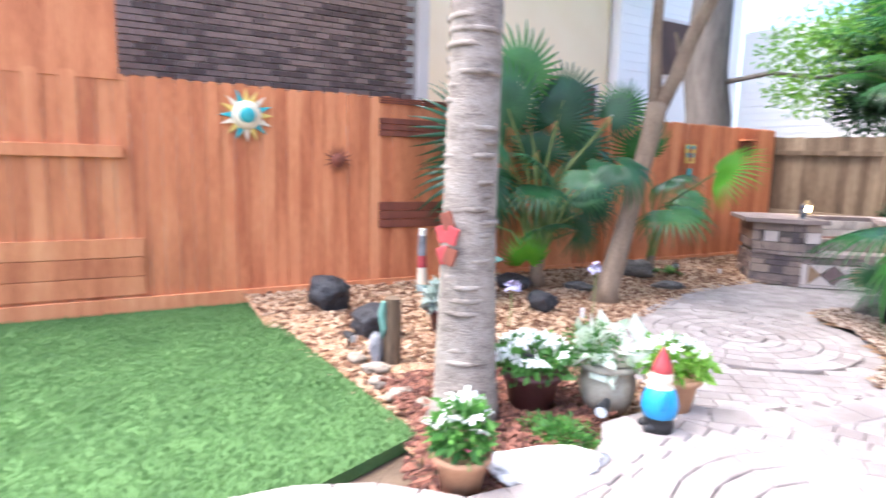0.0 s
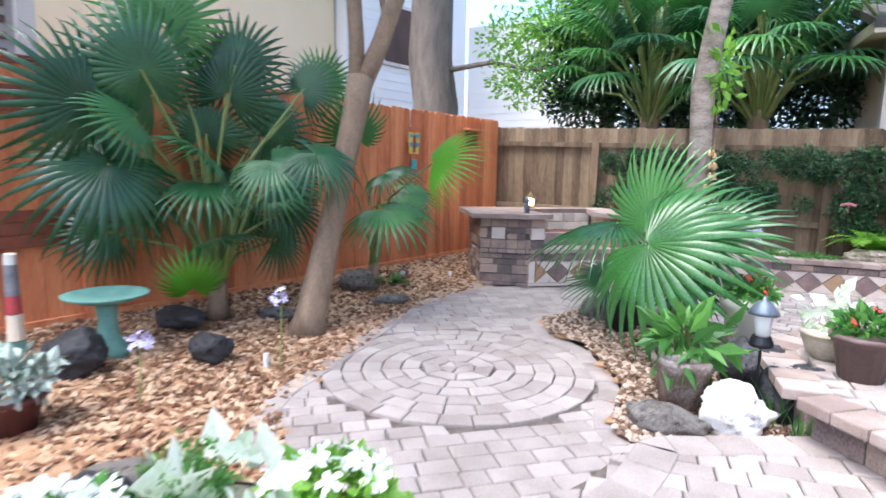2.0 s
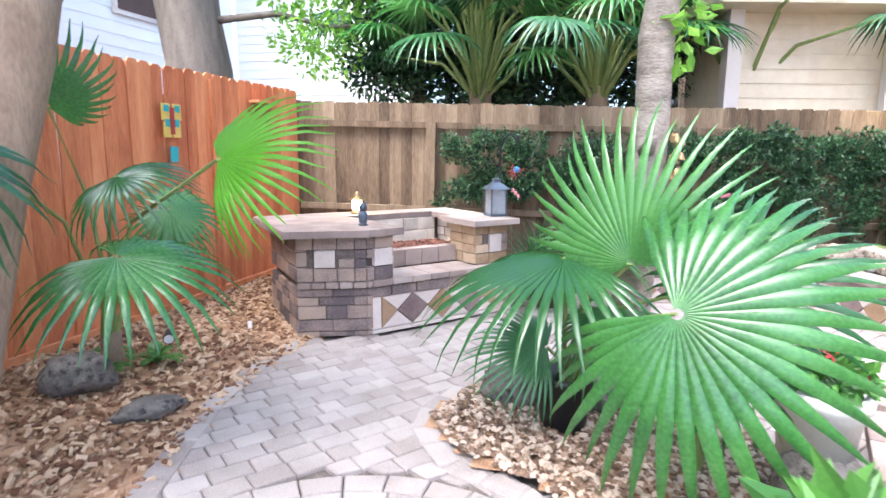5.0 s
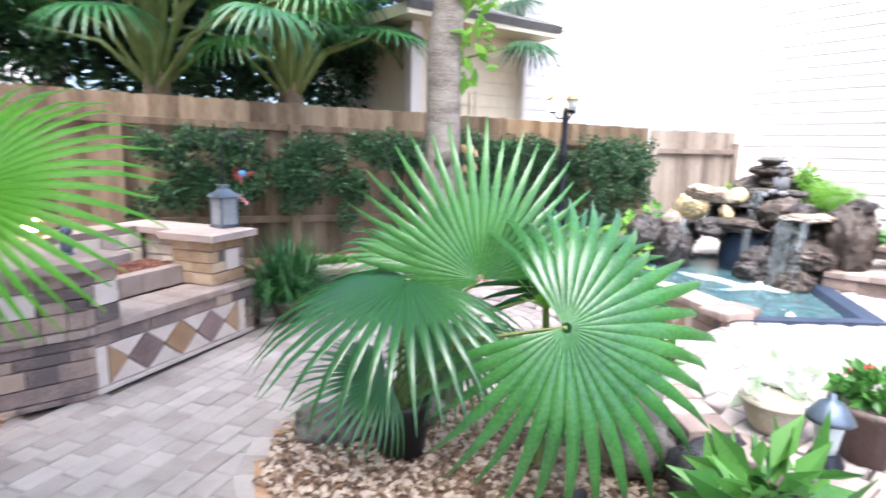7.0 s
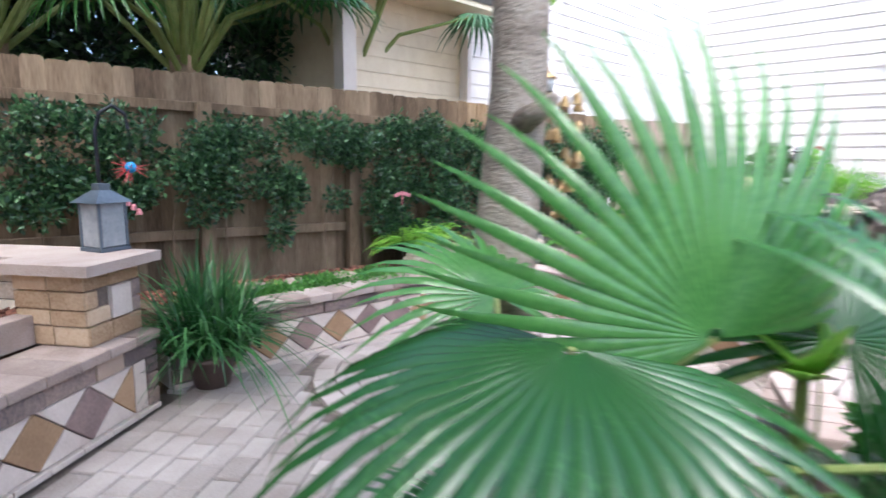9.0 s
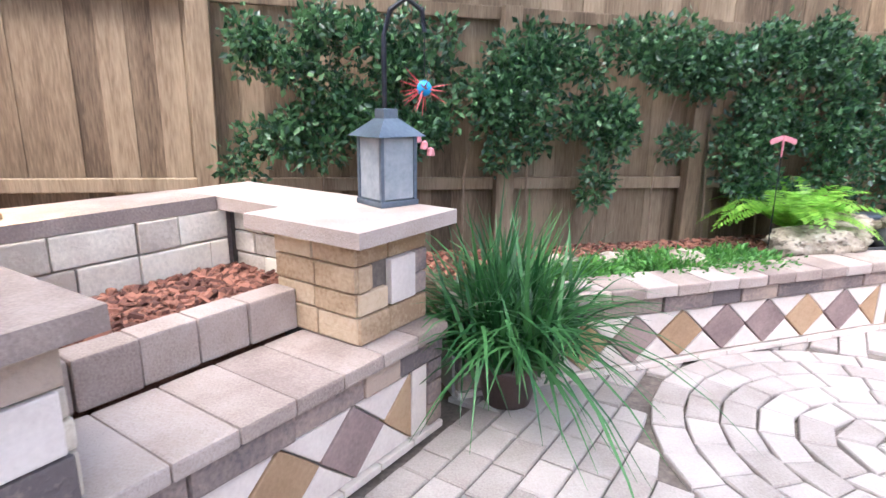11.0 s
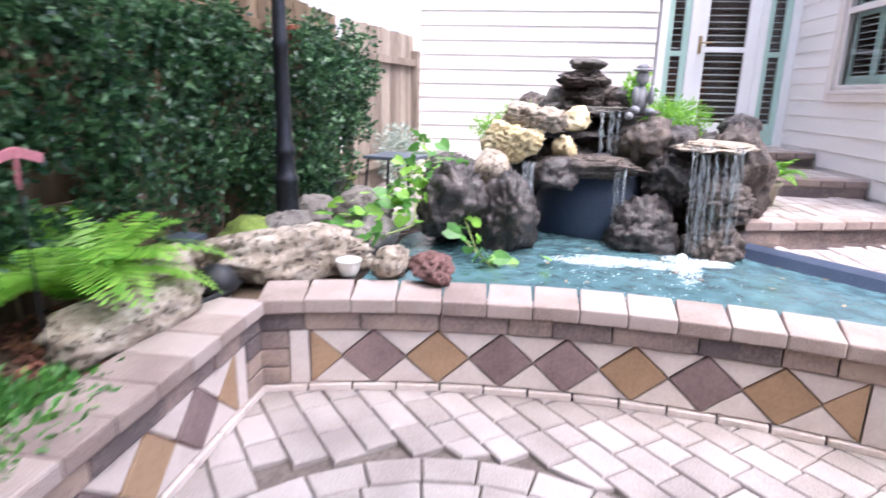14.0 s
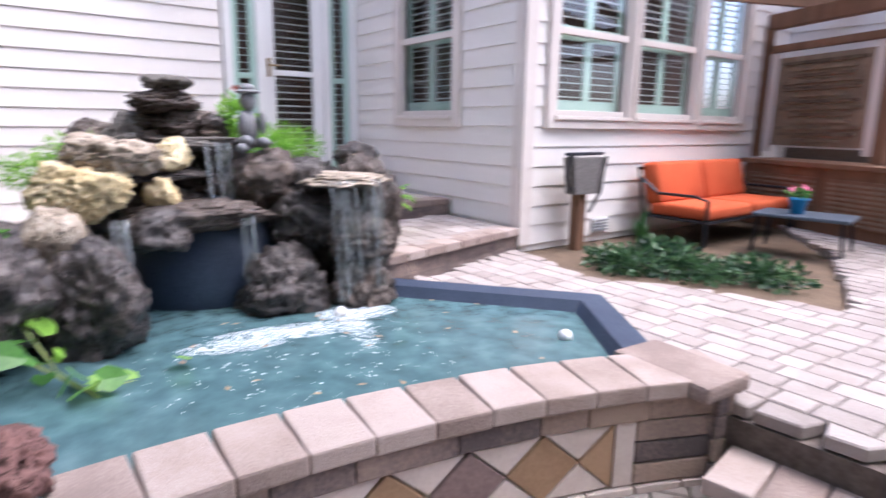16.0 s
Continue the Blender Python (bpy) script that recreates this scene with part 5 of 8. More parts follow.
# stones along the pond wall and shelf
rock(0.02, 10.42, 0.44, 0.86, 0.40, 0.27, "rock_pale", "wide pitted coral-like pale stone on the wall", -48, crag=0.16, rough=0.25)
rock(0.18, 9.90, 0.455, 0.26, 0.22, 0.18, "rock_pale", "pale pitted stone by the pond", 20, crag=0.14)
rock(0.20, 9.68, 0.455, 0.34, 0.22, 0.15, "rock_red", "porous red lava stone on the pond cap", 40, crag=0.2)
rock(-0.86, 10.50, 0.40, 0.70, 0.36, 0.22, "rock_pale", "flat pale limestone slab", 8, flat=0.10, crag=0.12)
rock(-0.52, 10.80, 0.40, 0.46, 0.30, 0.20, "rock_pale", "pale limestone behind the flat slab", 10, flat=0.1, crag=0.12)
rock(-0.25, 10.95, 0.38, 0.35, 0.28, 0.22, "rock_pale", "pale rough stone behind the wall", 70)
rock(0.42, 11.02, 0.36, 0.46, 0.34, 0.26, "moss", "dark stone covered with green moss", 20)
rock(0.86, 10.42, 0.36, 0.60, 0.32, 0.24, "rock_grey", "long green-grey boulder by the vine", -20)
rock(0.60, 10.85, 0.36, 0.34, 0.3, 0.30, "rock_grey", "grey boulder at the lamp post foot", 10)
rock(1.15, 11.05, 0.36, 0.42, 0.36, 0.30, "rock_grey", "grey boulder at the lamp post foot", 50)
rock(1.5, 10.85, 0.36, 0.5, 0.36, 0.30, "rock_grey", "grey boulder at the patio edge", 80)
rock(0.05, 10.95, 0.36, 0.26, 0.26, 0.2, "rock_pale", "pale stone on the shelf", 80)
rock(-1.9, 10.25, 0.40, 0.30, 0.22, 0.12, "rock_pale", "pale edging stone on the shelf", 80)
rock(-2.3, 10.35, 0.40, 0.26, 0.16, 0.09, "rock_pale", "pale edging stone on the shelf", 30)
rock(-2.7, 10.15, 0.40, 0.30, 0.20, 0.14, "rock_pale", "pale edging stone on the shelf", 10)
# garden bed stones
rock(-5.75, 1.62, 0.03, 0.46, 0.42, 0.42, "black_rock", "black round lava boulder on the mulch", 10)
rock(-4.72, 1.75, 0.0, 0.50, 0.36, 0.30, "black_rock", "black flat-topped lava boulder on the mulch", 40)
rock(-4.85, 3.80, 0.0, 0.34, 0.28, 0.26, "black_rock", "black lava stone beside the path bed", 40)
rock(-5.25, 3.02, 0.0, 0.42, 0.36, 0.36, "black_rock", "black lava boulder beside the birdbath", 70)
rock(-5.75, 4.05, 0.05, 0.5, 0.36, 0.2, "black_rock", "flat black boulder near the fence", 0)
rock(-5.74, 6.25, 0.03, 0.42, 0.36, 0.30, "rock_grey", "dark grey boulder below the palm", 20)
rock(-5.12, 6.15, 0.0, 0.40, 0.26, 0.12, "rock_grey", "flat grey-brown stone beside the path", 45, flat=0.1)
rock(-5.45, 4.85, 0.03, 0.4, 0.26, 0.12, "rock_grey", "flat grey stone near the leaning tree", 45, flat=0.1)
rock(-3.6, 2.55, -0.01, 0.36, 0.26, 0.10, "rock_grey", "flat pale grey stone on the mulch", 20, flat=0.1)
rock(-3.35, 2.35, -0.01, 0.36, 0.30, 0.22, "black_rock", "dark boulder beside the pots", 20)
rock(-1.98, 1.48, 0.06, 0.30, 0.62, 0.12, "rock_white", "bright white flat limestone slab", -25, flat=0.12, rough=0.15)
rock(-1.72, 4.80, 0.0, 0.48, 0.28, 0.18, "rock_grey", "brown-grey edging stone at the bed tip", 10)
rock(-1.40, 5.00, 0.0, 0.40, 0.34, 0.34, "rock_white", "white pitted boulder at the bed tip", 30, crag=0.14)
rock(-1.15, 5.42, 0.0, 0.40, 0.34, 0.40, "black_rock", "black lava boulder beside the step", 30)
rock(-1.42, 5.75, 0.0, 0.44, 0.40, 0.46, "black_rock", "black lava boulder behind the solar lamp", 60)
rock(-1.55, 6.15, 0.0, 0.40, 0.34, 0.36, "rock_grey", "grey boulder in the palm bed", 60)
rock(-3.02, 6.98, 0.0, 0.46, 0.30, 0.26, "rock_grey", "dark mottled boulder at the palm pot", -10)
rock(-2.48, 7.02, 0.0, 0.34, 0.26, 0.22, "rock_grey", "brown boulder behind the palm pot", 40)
for i in range(7):
    rock(-4.1 + i * 0.27, 1.33 + 0.05 * math.sin(i * 2), -0.01, 0.22, 0.14, 0.09, "rock_pale", "pale edging stone beside the turf", i * 40, detail=3, group="edging stones")

# ---- trees ----
tr1 = thing("tree", "straight grey ringed palm trunk beside the turf", "tree", pose(-2.80, 1.50, 0))
part("trunk", tube([(0.0, 0, -0.05), (0, 0, 0.12), (0, 0, 0.4), (0.02, 0, 1.2), (0.03, 0.01, 2.4), (0.03, 0.02, 4.0), (0.0, 0.02, 6.0)], [0.24, 0.20, 0.165, 0.15, 0.142, 0.14, 0.135], 28, 0.35, 1), "bark_grey", tr1, smooth=True)
for i in range(60):
    z = 0.25 + i * 0.075
    part("trunk_ring", tube([(0.02, 0.006, z), (0.02, 0.006, z + 0.012), (0.02, 0.006, z + 0.03)], [0.143 + 0.03 * max(0, 0.5 - z), 0.1485 + 0.03 * max(0, 0.5 - z), 0.146 + 0.03 * max(0, 0.5 - z)], 20, 0.3, i), "bark_grey", tr1, smooth=True)
lv = []
for i in range(16):
    a = i * 2.4
    lv.append(((math.cos(a) * 0.9 - 2.8, math.sin(a) * 0.9 + 1.5, 6.2 + 0.5 * math.sin(i)), (math.cos(a), math.sin(a), -0.2), (0, 0, 1), 0.9, "fan"))
for i, (h_, m_, n_, R_, mt_) in enumerate(lv):
    ob = new("fan_leaf", fan_mesh(R_, 900 + i, 30, 300, 0.3, mt_))
    ob.parent = tr1
    ob.matrix_world = aim(h_, m_, n_)

tr2 = thing("tree", "slender leaning tree with a forked grey-brown trunk", "tree", pose(-4.92, 4.78, 0))
part("trunk", tube([(0, 0, -0.05), (0, 0.03, 0.15), (0.0, 0.16, 0.6), (-0.01, 0.42, 1.4), (-0.03, 0.62, 2.0), (-0.05, 0.72, 2.35)], [0.19, 0.15, 0.125, 0.115, 0.115, 0.12], 18, 0.5, 4), "bark_brown", tr2, smooth=True)
part("limb", tube([(-0.05, 0.70, 2.25), (-0.10, 0.72, 2.7), (-0.12, 0.70, 3.2), (0.1, 0.5, 4.4)], [0.09, 0.075, 0.07, 0.05], 12, 0.5, 5), "bark_brown", tr2, smooth=True)
part("limb", tube([(-0.05, 0.72, 2.25), (0.04, 0.92, 2.7), (0.10, 1.10, 3.2), (0.5, 1.6, 4.6)], [0.10, 0.09, 0.08, 0.05], 12, 0.5, 6), "bark_brown", tr2, smooth=True)
part("limb", tube([(0.05, 1.0, 2.85), (-0.1, 1.15, 3.0), (-0.25, 1.2, 3.3)], [0.05, 0.04, 0.02], 8, 0.5, 7), "bark_brown", tr2, smooth=True)
# unseen crown, spread wider than the tree to shade the red fence and mulch
leaf_cloud("crown", [(-4.6, 5.6, 5.2, 1.5, 1.5, 0.8), (-4.0, 6.6, 5.4, 1.2, 1.3, 0.7), (-5.5, 4.6, 5.3, 1.4, 1.4, 0.7), (-5.6, 6.6, 5.6, 1.4, 1.4, 0.7), (-6.6, 3.2, 5.8, 1.5, 1.5, 0.7), (-5.2, 2.4, 6.0, 1.4, 1.3, 0.6)], 15000, 0.14, "leaf_mid", tr2, seed=5, shell=0.3).matrix_parent_inverse = tr2.matrix_world.inverted()

tr3 = thing("tree", "pale spotted tree trunk behind the potted palm", "tree", pose(-2.30, 7.32, 0))
part("trunk", tube([(-0.02, 0.0, -0.05), (-0.04, 0, 0.5), (-0.03, 0.0, 1.2), (0.0, 0.0, 1.75), (0.03, 0.0, 2.3), (0.10, 0.02, 3.0), (0.22, 0.05, 3.7), (0.3, 0.1, 5.2)], [0.16, 0.125, 0.115, 0.105, 0.10, 0.092, 0.085, 0.06], 18, 0.5, 9), "bark_grey", tr3, smooth=True)
part("branch_stub", tube([(0.0, -0.06, 1.62), (0.02, -0.15, 1.66), (0.03, -0.20, 1.70)], [0.06, 0.04, 0.02], 8, 0.5, 2), "bark_grey", tr3, smooth=True)
leaf_cloud("crown", [(-2.0, 7.5, 5.6, 1.6, 1.6, 0.8), (-1.2, 8.4, 5.8, 1.2, 1.2, 0.6), (-2.9, 6.4, 5.8, 1.3, 1.3, 0.6), (-3.0, 8.4, 6.0, 1.4, 1.4, 0.6), (-0.8, 10.2, 6.0, 1.4, 1.4, 0.6)], 11000, 0.13, "leaf_mid", tr3, seed=6, shell=0.3).matrix_parent_inverse = tr3.matrix_world.inverted()
leaf_cloud("shoots", [(-2.12, 7.3, 2.5, 0.14, 0.14, 0.5)], 90, 0.11, "leaf_lime", tr3, seed=8, shell=0.2).matrix_parent_inverse = tr3.matrix_world.inverted()

oak = thing("tree", "thick dark oak trunk behind the red fence", "tree", pose(-8.5, 11.1, 0))
part("trunk", tube([(0, 0, 0), (0, 0, 1.5), (-0.05, 0.1, 2.8), (-0.15, 0.1, 3.8), (-0.1, 0.1, 5.5), (0.2, 0.3, 8)], [0.6, 0.50, 0.46, 0.44, 0.42, 0.3], 22, 0.35, 12), "bark_oak", oak, smooth=True)
part("limb", tube([(0.2, 0.2, 3.5), (1.0, 0.6, 3.65), (1.7, 1.0, 3.5), (2.6, 1.5, 3.6)], [0.06, 0.04, 0.03, 0.01], 8, 0.4, 3), "bark_oak", oak, smooth=True)
leaf_cloud("crown", [(-7.0, 12.2, 3.4, 0.9, 0.9, 0.7), (-6.6, 12.4, 4.4, 1.0, 1.0, 0.7), (-7.4, 12.0, 4.2, 0.6, 0.6, 0.6)], 2200, 0.12, "leaf_lime", oak, seed=16, shell=0.2).matrix_parent_inverse = oak.matrix_world.inverted()
leaf_cloud("crown", [(-9, 11, 8.5, 3, 3, 1.5)], 3500, 0.25, "leaf_mid", oak, seed=17, shell=0.2).matrix_parent_inverse = oak.matrix_world.inverted()

# ---- palms beyond the fence ----
def tall_palm(name, label, x, y, seed, crown=2.6, n=26, R=0.75):
    r = random.Random(seed)
    lv = []
    for i in range(n):
        a = i * 2.39996 + seed
        el = radians(86 - 80 * (i / n) ** 1.1)
        L = r.uniform(1.2, 2.3)
        d = Vector((math.cos(a) * math.cos(el), math.sin(a) * math.cos(el), math.sin(el)))
        hub = Vector((x, y, crown)) + d * L + Vector((0, 0, 0.25))
        mid = (d + Vector((0, 0, -0.5))).normalized()
        lv.append((tuple(hub), tuple(mid), (d.x * -0.3, d.y * -0.3, 1), R * r.uniform(0.8, 1.15), r.choice(("fan_deep", "fan_deep", "fan"))))
    return fan_palm(name, label, (x, y, 0), lv, (0.17, crown), "palms beyond the fence", 0.028, seed)
tall_palm("sabal_palm", "tall fan palm with a fibrous trunk behind the fence", -4.50, 12.55, 3, 2.6, 36, 0.85)
tall_palm("sabal_palm", "tall fan palm with long green stalks behind the fence", -2.75, 12.9, 8, 2.6, 36, 0.85)
tall_palm("sabal_palm", "fan palm with drooping leaf tips behind the fence", -0.7, 13.1, 13, 2.7, 20)
tall_palm("sabal_palm", "tall fan palm with a fibrous trunk behind the fence", -6.2, 14.6, 21, 3.4, 20, 0.9)
tall_palm("sabal_palm", "tall fan palm with a fibrous trunk behind the fence", -3.4, 15.0, 25, 3.6, 22, 0.9)
bush = thing("tree", "dense dark green leafy tree behind the fence", "tree", pose(-6.0, 13.8, 0))
part("trunk", tube([(0, 0, 0), (0, 0, 1.5), (0.1, 0, 3.0)], [0.16, 0.13, 0.08], 10, 0.4, 3), "bark_brown", bush)
leaf_cloud("crown", [(-6.2, 13.4, 3.2, 1.0, 0.9, 0.9), (-5.3, 13.6, 3.6, 0.9, 0.9, 1.0), (-6.0, 13.8, 4.5, 1.3, 1.0, 0.9), (-5.0, 13.8, 2.6, 0.9, 0.7, 0.7), (-3.6, 13.9, 2.7, 1.0, 0.7, 0.7), (-2.0, 14.2, 2.9, 1.2, 0.7, 0.9), (-3.0, 14.4, 4.2, 1.4, 0.9, 0.9), (-4.4, 14.6, 3.4, 1.2, 0.8, 1.2), (-1.2, 14.6, 3.6, 1.2, 0.7, 0.9), (-4.6, 14.8, 5.2, 1.8, 0.8, 0.9)], 26000, 0.15, "leaf_dark", bush, seed=21, shell=0.25).matrix_parent_inverse = bush.matrix_world.inverted()

# ---- hedge on the back fence ----
hedge = thing("climbing_hedge", "dense dark glossy jasmine hedge climbing the back fence", "hedge", kind="")
hc = []
rh = random.Random(31)
for i in range(560):
    x = -4.5 + 6.95 * rh.random()
    top = 1.80 + 0.14 * noise.noise(Vector((x * 1.7, 3, 0))) + 0.10 * noise.noise(Vector((x * 5, 7, 0)))
    low = (0.92 if x < -1.3 else 0.62) + 0.34 * noise.noise(Vector((x * 1.5, 11, 0))) + 0.16 * noise.noise(Vector((x * 4.5, 5, 0)))
    z = low + (top - low) * rh.random() ** 0.8
    if x < -0.9 and noise.noise(Vector((x * 2.3, z * 2.6, 21))) < -0.16:
        continue
    hc.append((x, fence_y(x) - 0.16 - rh.uniform(0, 0.16) * (1 if x < 1.0 else 2.0), z, 0.13, 0.11, 0.12))
tagged(leaf_cloud("hedge_leaves", hc, 50000, 0.048, "leaf_dark", hedge, seed=33, shell=0.35, aspect=0.6), kind="stuff")
for i in range(16):
    x = -4.1 + i * 0.46
    part("vine_stem", tube([(x, fence_y(x) - 0.06, 0.1), (x + rh.uniform(-0.1, 0.1), fence_y(x) - 0.09, 0.9), (x + rh.uniform(-0.2, 0.2), fence_y(x) - 0.12, 1.7)], 0.008, 5), "bark_brown", hedge)

# ---- neighbouring buildings ----
bw = thing("brick_house", "dark brown brick neighbour wall with pale mortar lines", "house", kind="structure")
part("wall", span(-7.6, -3.0, 0, -7.32, 3.55, 7.0), "mortar", bw)
bme = mesh_of(box((0.05, 0.20, 0.058), Matrix(), 0.003), "brick", name="brick")
cnt = 0
vs, fs = [], []
for row in range(60):
    z = 2.2 + row * 0.072
    for k in range(31):
        y = -2.9 + k * 0.212 + (0.106 if row % 2 else 0)
        if y > 3.3 or z > 4.6:
            continue
        if cnt < 300 and 0.0 < y < 3.4 and z < 3.9:
            put("brick", bme, bw, pose(-7.312, y, z))
            cnt += 1
        else:
            k0 = len(vs)
            for sx in (-0.025, 0.025):
                for sy in (-0.1, 0.1):
                    for sz in (-0.029, 0.029):
                        vs.append((-7.312 + sx, y + sy, z + sz))
            fs += [tuple(k0 + i for i in f) for f in ((4, 6, 7, 5), (1, 5, 7, 3), (0, 2, 6, 4), (0, 4, 5, 1), (2, 3, 7, 6))]
tagged(raw("bricks", vs, fs, "brick", bw), kind="stuff")
part("corner_trim", span(-7.34, 3.42, 0, -7.26, 3.58, 7.0, 0.01), "trim", bw)
part("roof", box((3.5, 8.0, 0.2), pose(-8.6, 0.4, 7.1, 0, 18, 0)), "roof", bw)

yh = thing("yellow_house", "pale yellow two-storey neighbour house", "house", kind="structure")
part("wall", span(-16, 5.0, 0, -12.6, 12.1, 9.0), "siding_yellow", yh)
def plain_window(parent, x, y, z, w, h):
    wf = part("window", span(x, y, z, x + 0.06, y + w, z + h, 0.01), "trim", parent)
    # opaque pane, its dark colour standing in for the shaded room behind
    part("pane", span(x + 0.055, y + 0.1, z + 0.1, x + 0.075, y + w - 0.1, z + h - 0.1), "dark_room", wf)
plain_window(yh, -12.6, 10.9, 3.0, 0.85, 0.95)
part("roof", box((5, 7.4, 0.3), pose(-14, 8.55, 9.2, 0, 12, 0)), "roof", yh)
wh = thing("white_house", "white two-storey neighbour house with lap siding", "house", kind="structure")
part("wall", span(-16, 12.2, 0, -12.3, 17.5, 9), "siding_white", wh)
siding_wall("W", 4.3, 0.4, 8.4, Matrix.Translation((-12.3, 16.5, 0)) @ pose(0, 0, 0, 0, 0, -90) @ pose(0, 0, 0, 0, 0, 180) @ Matrix.Translation((-4.3, 0, 0)), "siding_white", wh, lap=0.25)
plain_window(wh, -12.28, 13.5, 4.3, 1.5, 1.7)
siding_wall("W", 5.0, 0.4, 6.0, Matrix.Translation((-12.2, 17.55, 0)) @ pose(0, 0, 0, 0, 0, 6), "siding_white", wh, lap=0.22)
part("roof", box((6, 6, 0.3), pose(-14, 14.5, 9.2)), "roof", wh)
nh = thing("cream_house", "cream lap-siding neighbour house with brown eaves", "house", kind="structure")
NC = Vector((1.15, 13.2, 0))
NM = Matrix.Translation(NC) @ pose(0, 0, 0, 0, 0, HT)
siding_wall("N", 13.0, 0.4, 6.6, NM, "siding", nh, lap=0.2)
bmn = span(0.002, 0.002, 0, 13, 4, 6.6)
bmesh.ops.transform(bmn, matrix=NM, verts=bmn.verts)
part("wall", bmn, "siding", nh)
siding_wall("N", 2.2, 0.4, 3.55, NM @ Matrix.Translation((-2.2, 0.15, 0)), "cream_paint", nh, lap=0.2)
for nm_, c_, mt_ in (("wall", (-2.2, 0.16, 0, 0.0, 3.5, 3.55), "cream_paint"), ("eave", (-2.6, -0.45, 3.55, 0.35, 3.5, 3.72), "cream_paint"), ("downspout", (-0.06, -0.08, 0, 0.02, -0.0, 3.6), "trim"), ("post", (-2.3, -0.08, 0, -2.1, 0.12, 3.6), "trim")):
    b_ = span(*c_, 0.005)
    bmesh.ops.transform(b_, matrix=NM, verts=b_.verts)
    part(nm_, b_, mt_, nh)
b_ = box((3.0, 2.2, 0.12), NM @ pose(-1.1, 0.55, 4.05, 20, 0, 0))
part("roof", b_, "roof", nh)

# ---- palms by the path ----
fan_palm("potted_palm", "large bright green fan palm in a black nursery pot", (-2.70, 6.70, 0.28), [
    ((-2.39, 6.37, 1.07), (-0.22, 0.15, 0.85), (-0.42, -0.72, 0.45), 0.80, "fan", 215),
    ((-2.23, 5.81, 0.98), (0.62, -0.28, -0.30), (-0.45, -0.72, 0.55), 0.90, "fan", 290),
    ((-2.72, 6.50, 1.06), (-0.75, -0.45, -0.25), (-0.25, -0.25, 0.95), 0.86, "fan", 230),
    ((-2.80, 6.62, 0.52), (-0.95, -0.15, 0.05), (-0.1, -0.55, 0.8), 0.50, "fan_deep", 200),
    ((-1.95, 6.30, 1.02), (0.60, 0.15, 0.45), (-0.3, -0.7, 0.6), 0.66, "fan"),
    ((-2.45, 6.55, 0.80), (-0.10, -0.45, -0.75), (-0.3, -0.7, 0.4), 0.55, "fan_deep", 180),
    ((-2.55, 7.05, 1.05), (-0.15, 0.60, 0.40), (0.0, -0.5, 0.8), 0.50, "fan"),
    ((-2.05, 6.20, 0.66), (0.55, -0.35, -0.25), (0.1, -0.3, 0.9), 0.46, "fan")], None, "", 0.012, 1)
pot_ = thing("nursery_pot", "black plastic nursery pot holding the palm", "pot", pose(-2.70, 6.70, 0.02))
part("pot_body", lathe([(0.13, 0), (0.165, 0.30), (0.18, 0.305), (0.18, 0.335), (0.155, 0.335), (0.15, 0.28)]), "plastic_black", pot_, smooth=True)
fan_palm("fan_palm", "big clump of dark green fan palm against the red fence", (-5.75, 4.40, 0.08), [
    ((-5.65, 3.45, 1.50), (0.15, -0.45, -0.55), (0.9, -0.35, 0.4), 0.80, "fan_deep"),
    ((-5.02, 4.51, 1.55), (0.65, 0.10, -0.45), (0.3, -0.45, 0.8), 0.52, "fan_deep"),
    ((-4.80, 4.80, 1.62), (0.65, 0.35, -0.45), (0.3, -0.35, 0.8), 0.50, "fan_deep"),
    ((-5.62, 3.93, 2.62), (0.05, 0.0, 0.95), (0.9, -0.4, 0.1), 0.66, "fan"),
    ((-5.60, 3.30, 1.95), (0.0, -0.55, 0.45), (0.9, -0.35, 0.3), 0.70, "fan_deep"),
    ((-5.45, 3.65, 2.22), (-0.05, -0.30, 0.75), (0.85, -0.45, 0.3), 0.62, "fan_deep"),
    ((-5.50, 4.50, 2.38), (0.1, 0.25, 0.75), (0.85, -0.45, 0.25), 0.58, "fan_deep"),
    ((-5.45, 5.42, 2.32), (0.2, 0.35, 0.7), (0.8, -0.5, 0.25), 0.46, "fan"),
    ((-5.89, 3.95, 2.08), (-0.1, -0.45, 0.65), (0.85, -0.3, 0.4), 0.62, "fan_deep"),
    ((-5.57, 4.45, 2.12), (0.25, 0.15, 0.85), (0.8, -0.5, 0.2), 0.62, "fan_deep"),
    ((-5.25, 5.05, 2.22), (0.35, 0.35, 0.55), (0.6, -0.6, 0.5), 0.44, "fan_deep"),
    ((-5.37, 3.95, 0.48), (0.25, -0.15, 0.75), (0.8, -0.4, 0.3), 0.36, "fan_lime"),
    ((-5.60, 4.90, 1.30), (0.35, 0.55, 0.1), (0.6, -0.3, 0.7), 0.55, "fan_deep"),
    ((-5.90, 5.10, 1.80), (0.25, 0.55, 0.4), (0.8, -0.4, 0.4), 0.55, "fan_deep"),
    ((-5.45, 4.15, 1.35), (0.55, -0.35, -0.25), (0.6, -0.3, 0.7), 0.52, "fan_deep"),
    ((-5.95, 3.60, 1.80), (0.0, -0.75, 0.3), (0.9, -0.2, 0.4), 0.55, "fan_deep")]
    + [((-5.80 + 0.35 * math.sin(k * 2.1), 4.35 + 0.75 * math.cos(k * 1.7), 0.75 + 0.085 * k), (0.4 * math.sin(k * 2.1), math.cos(k * 1.7), 0.1), (0.75, -0.35, 0.5), 0.48, "fan_deep") for k in range(16)], (0.10, 0.35), "fan palms", 0.016, 2)
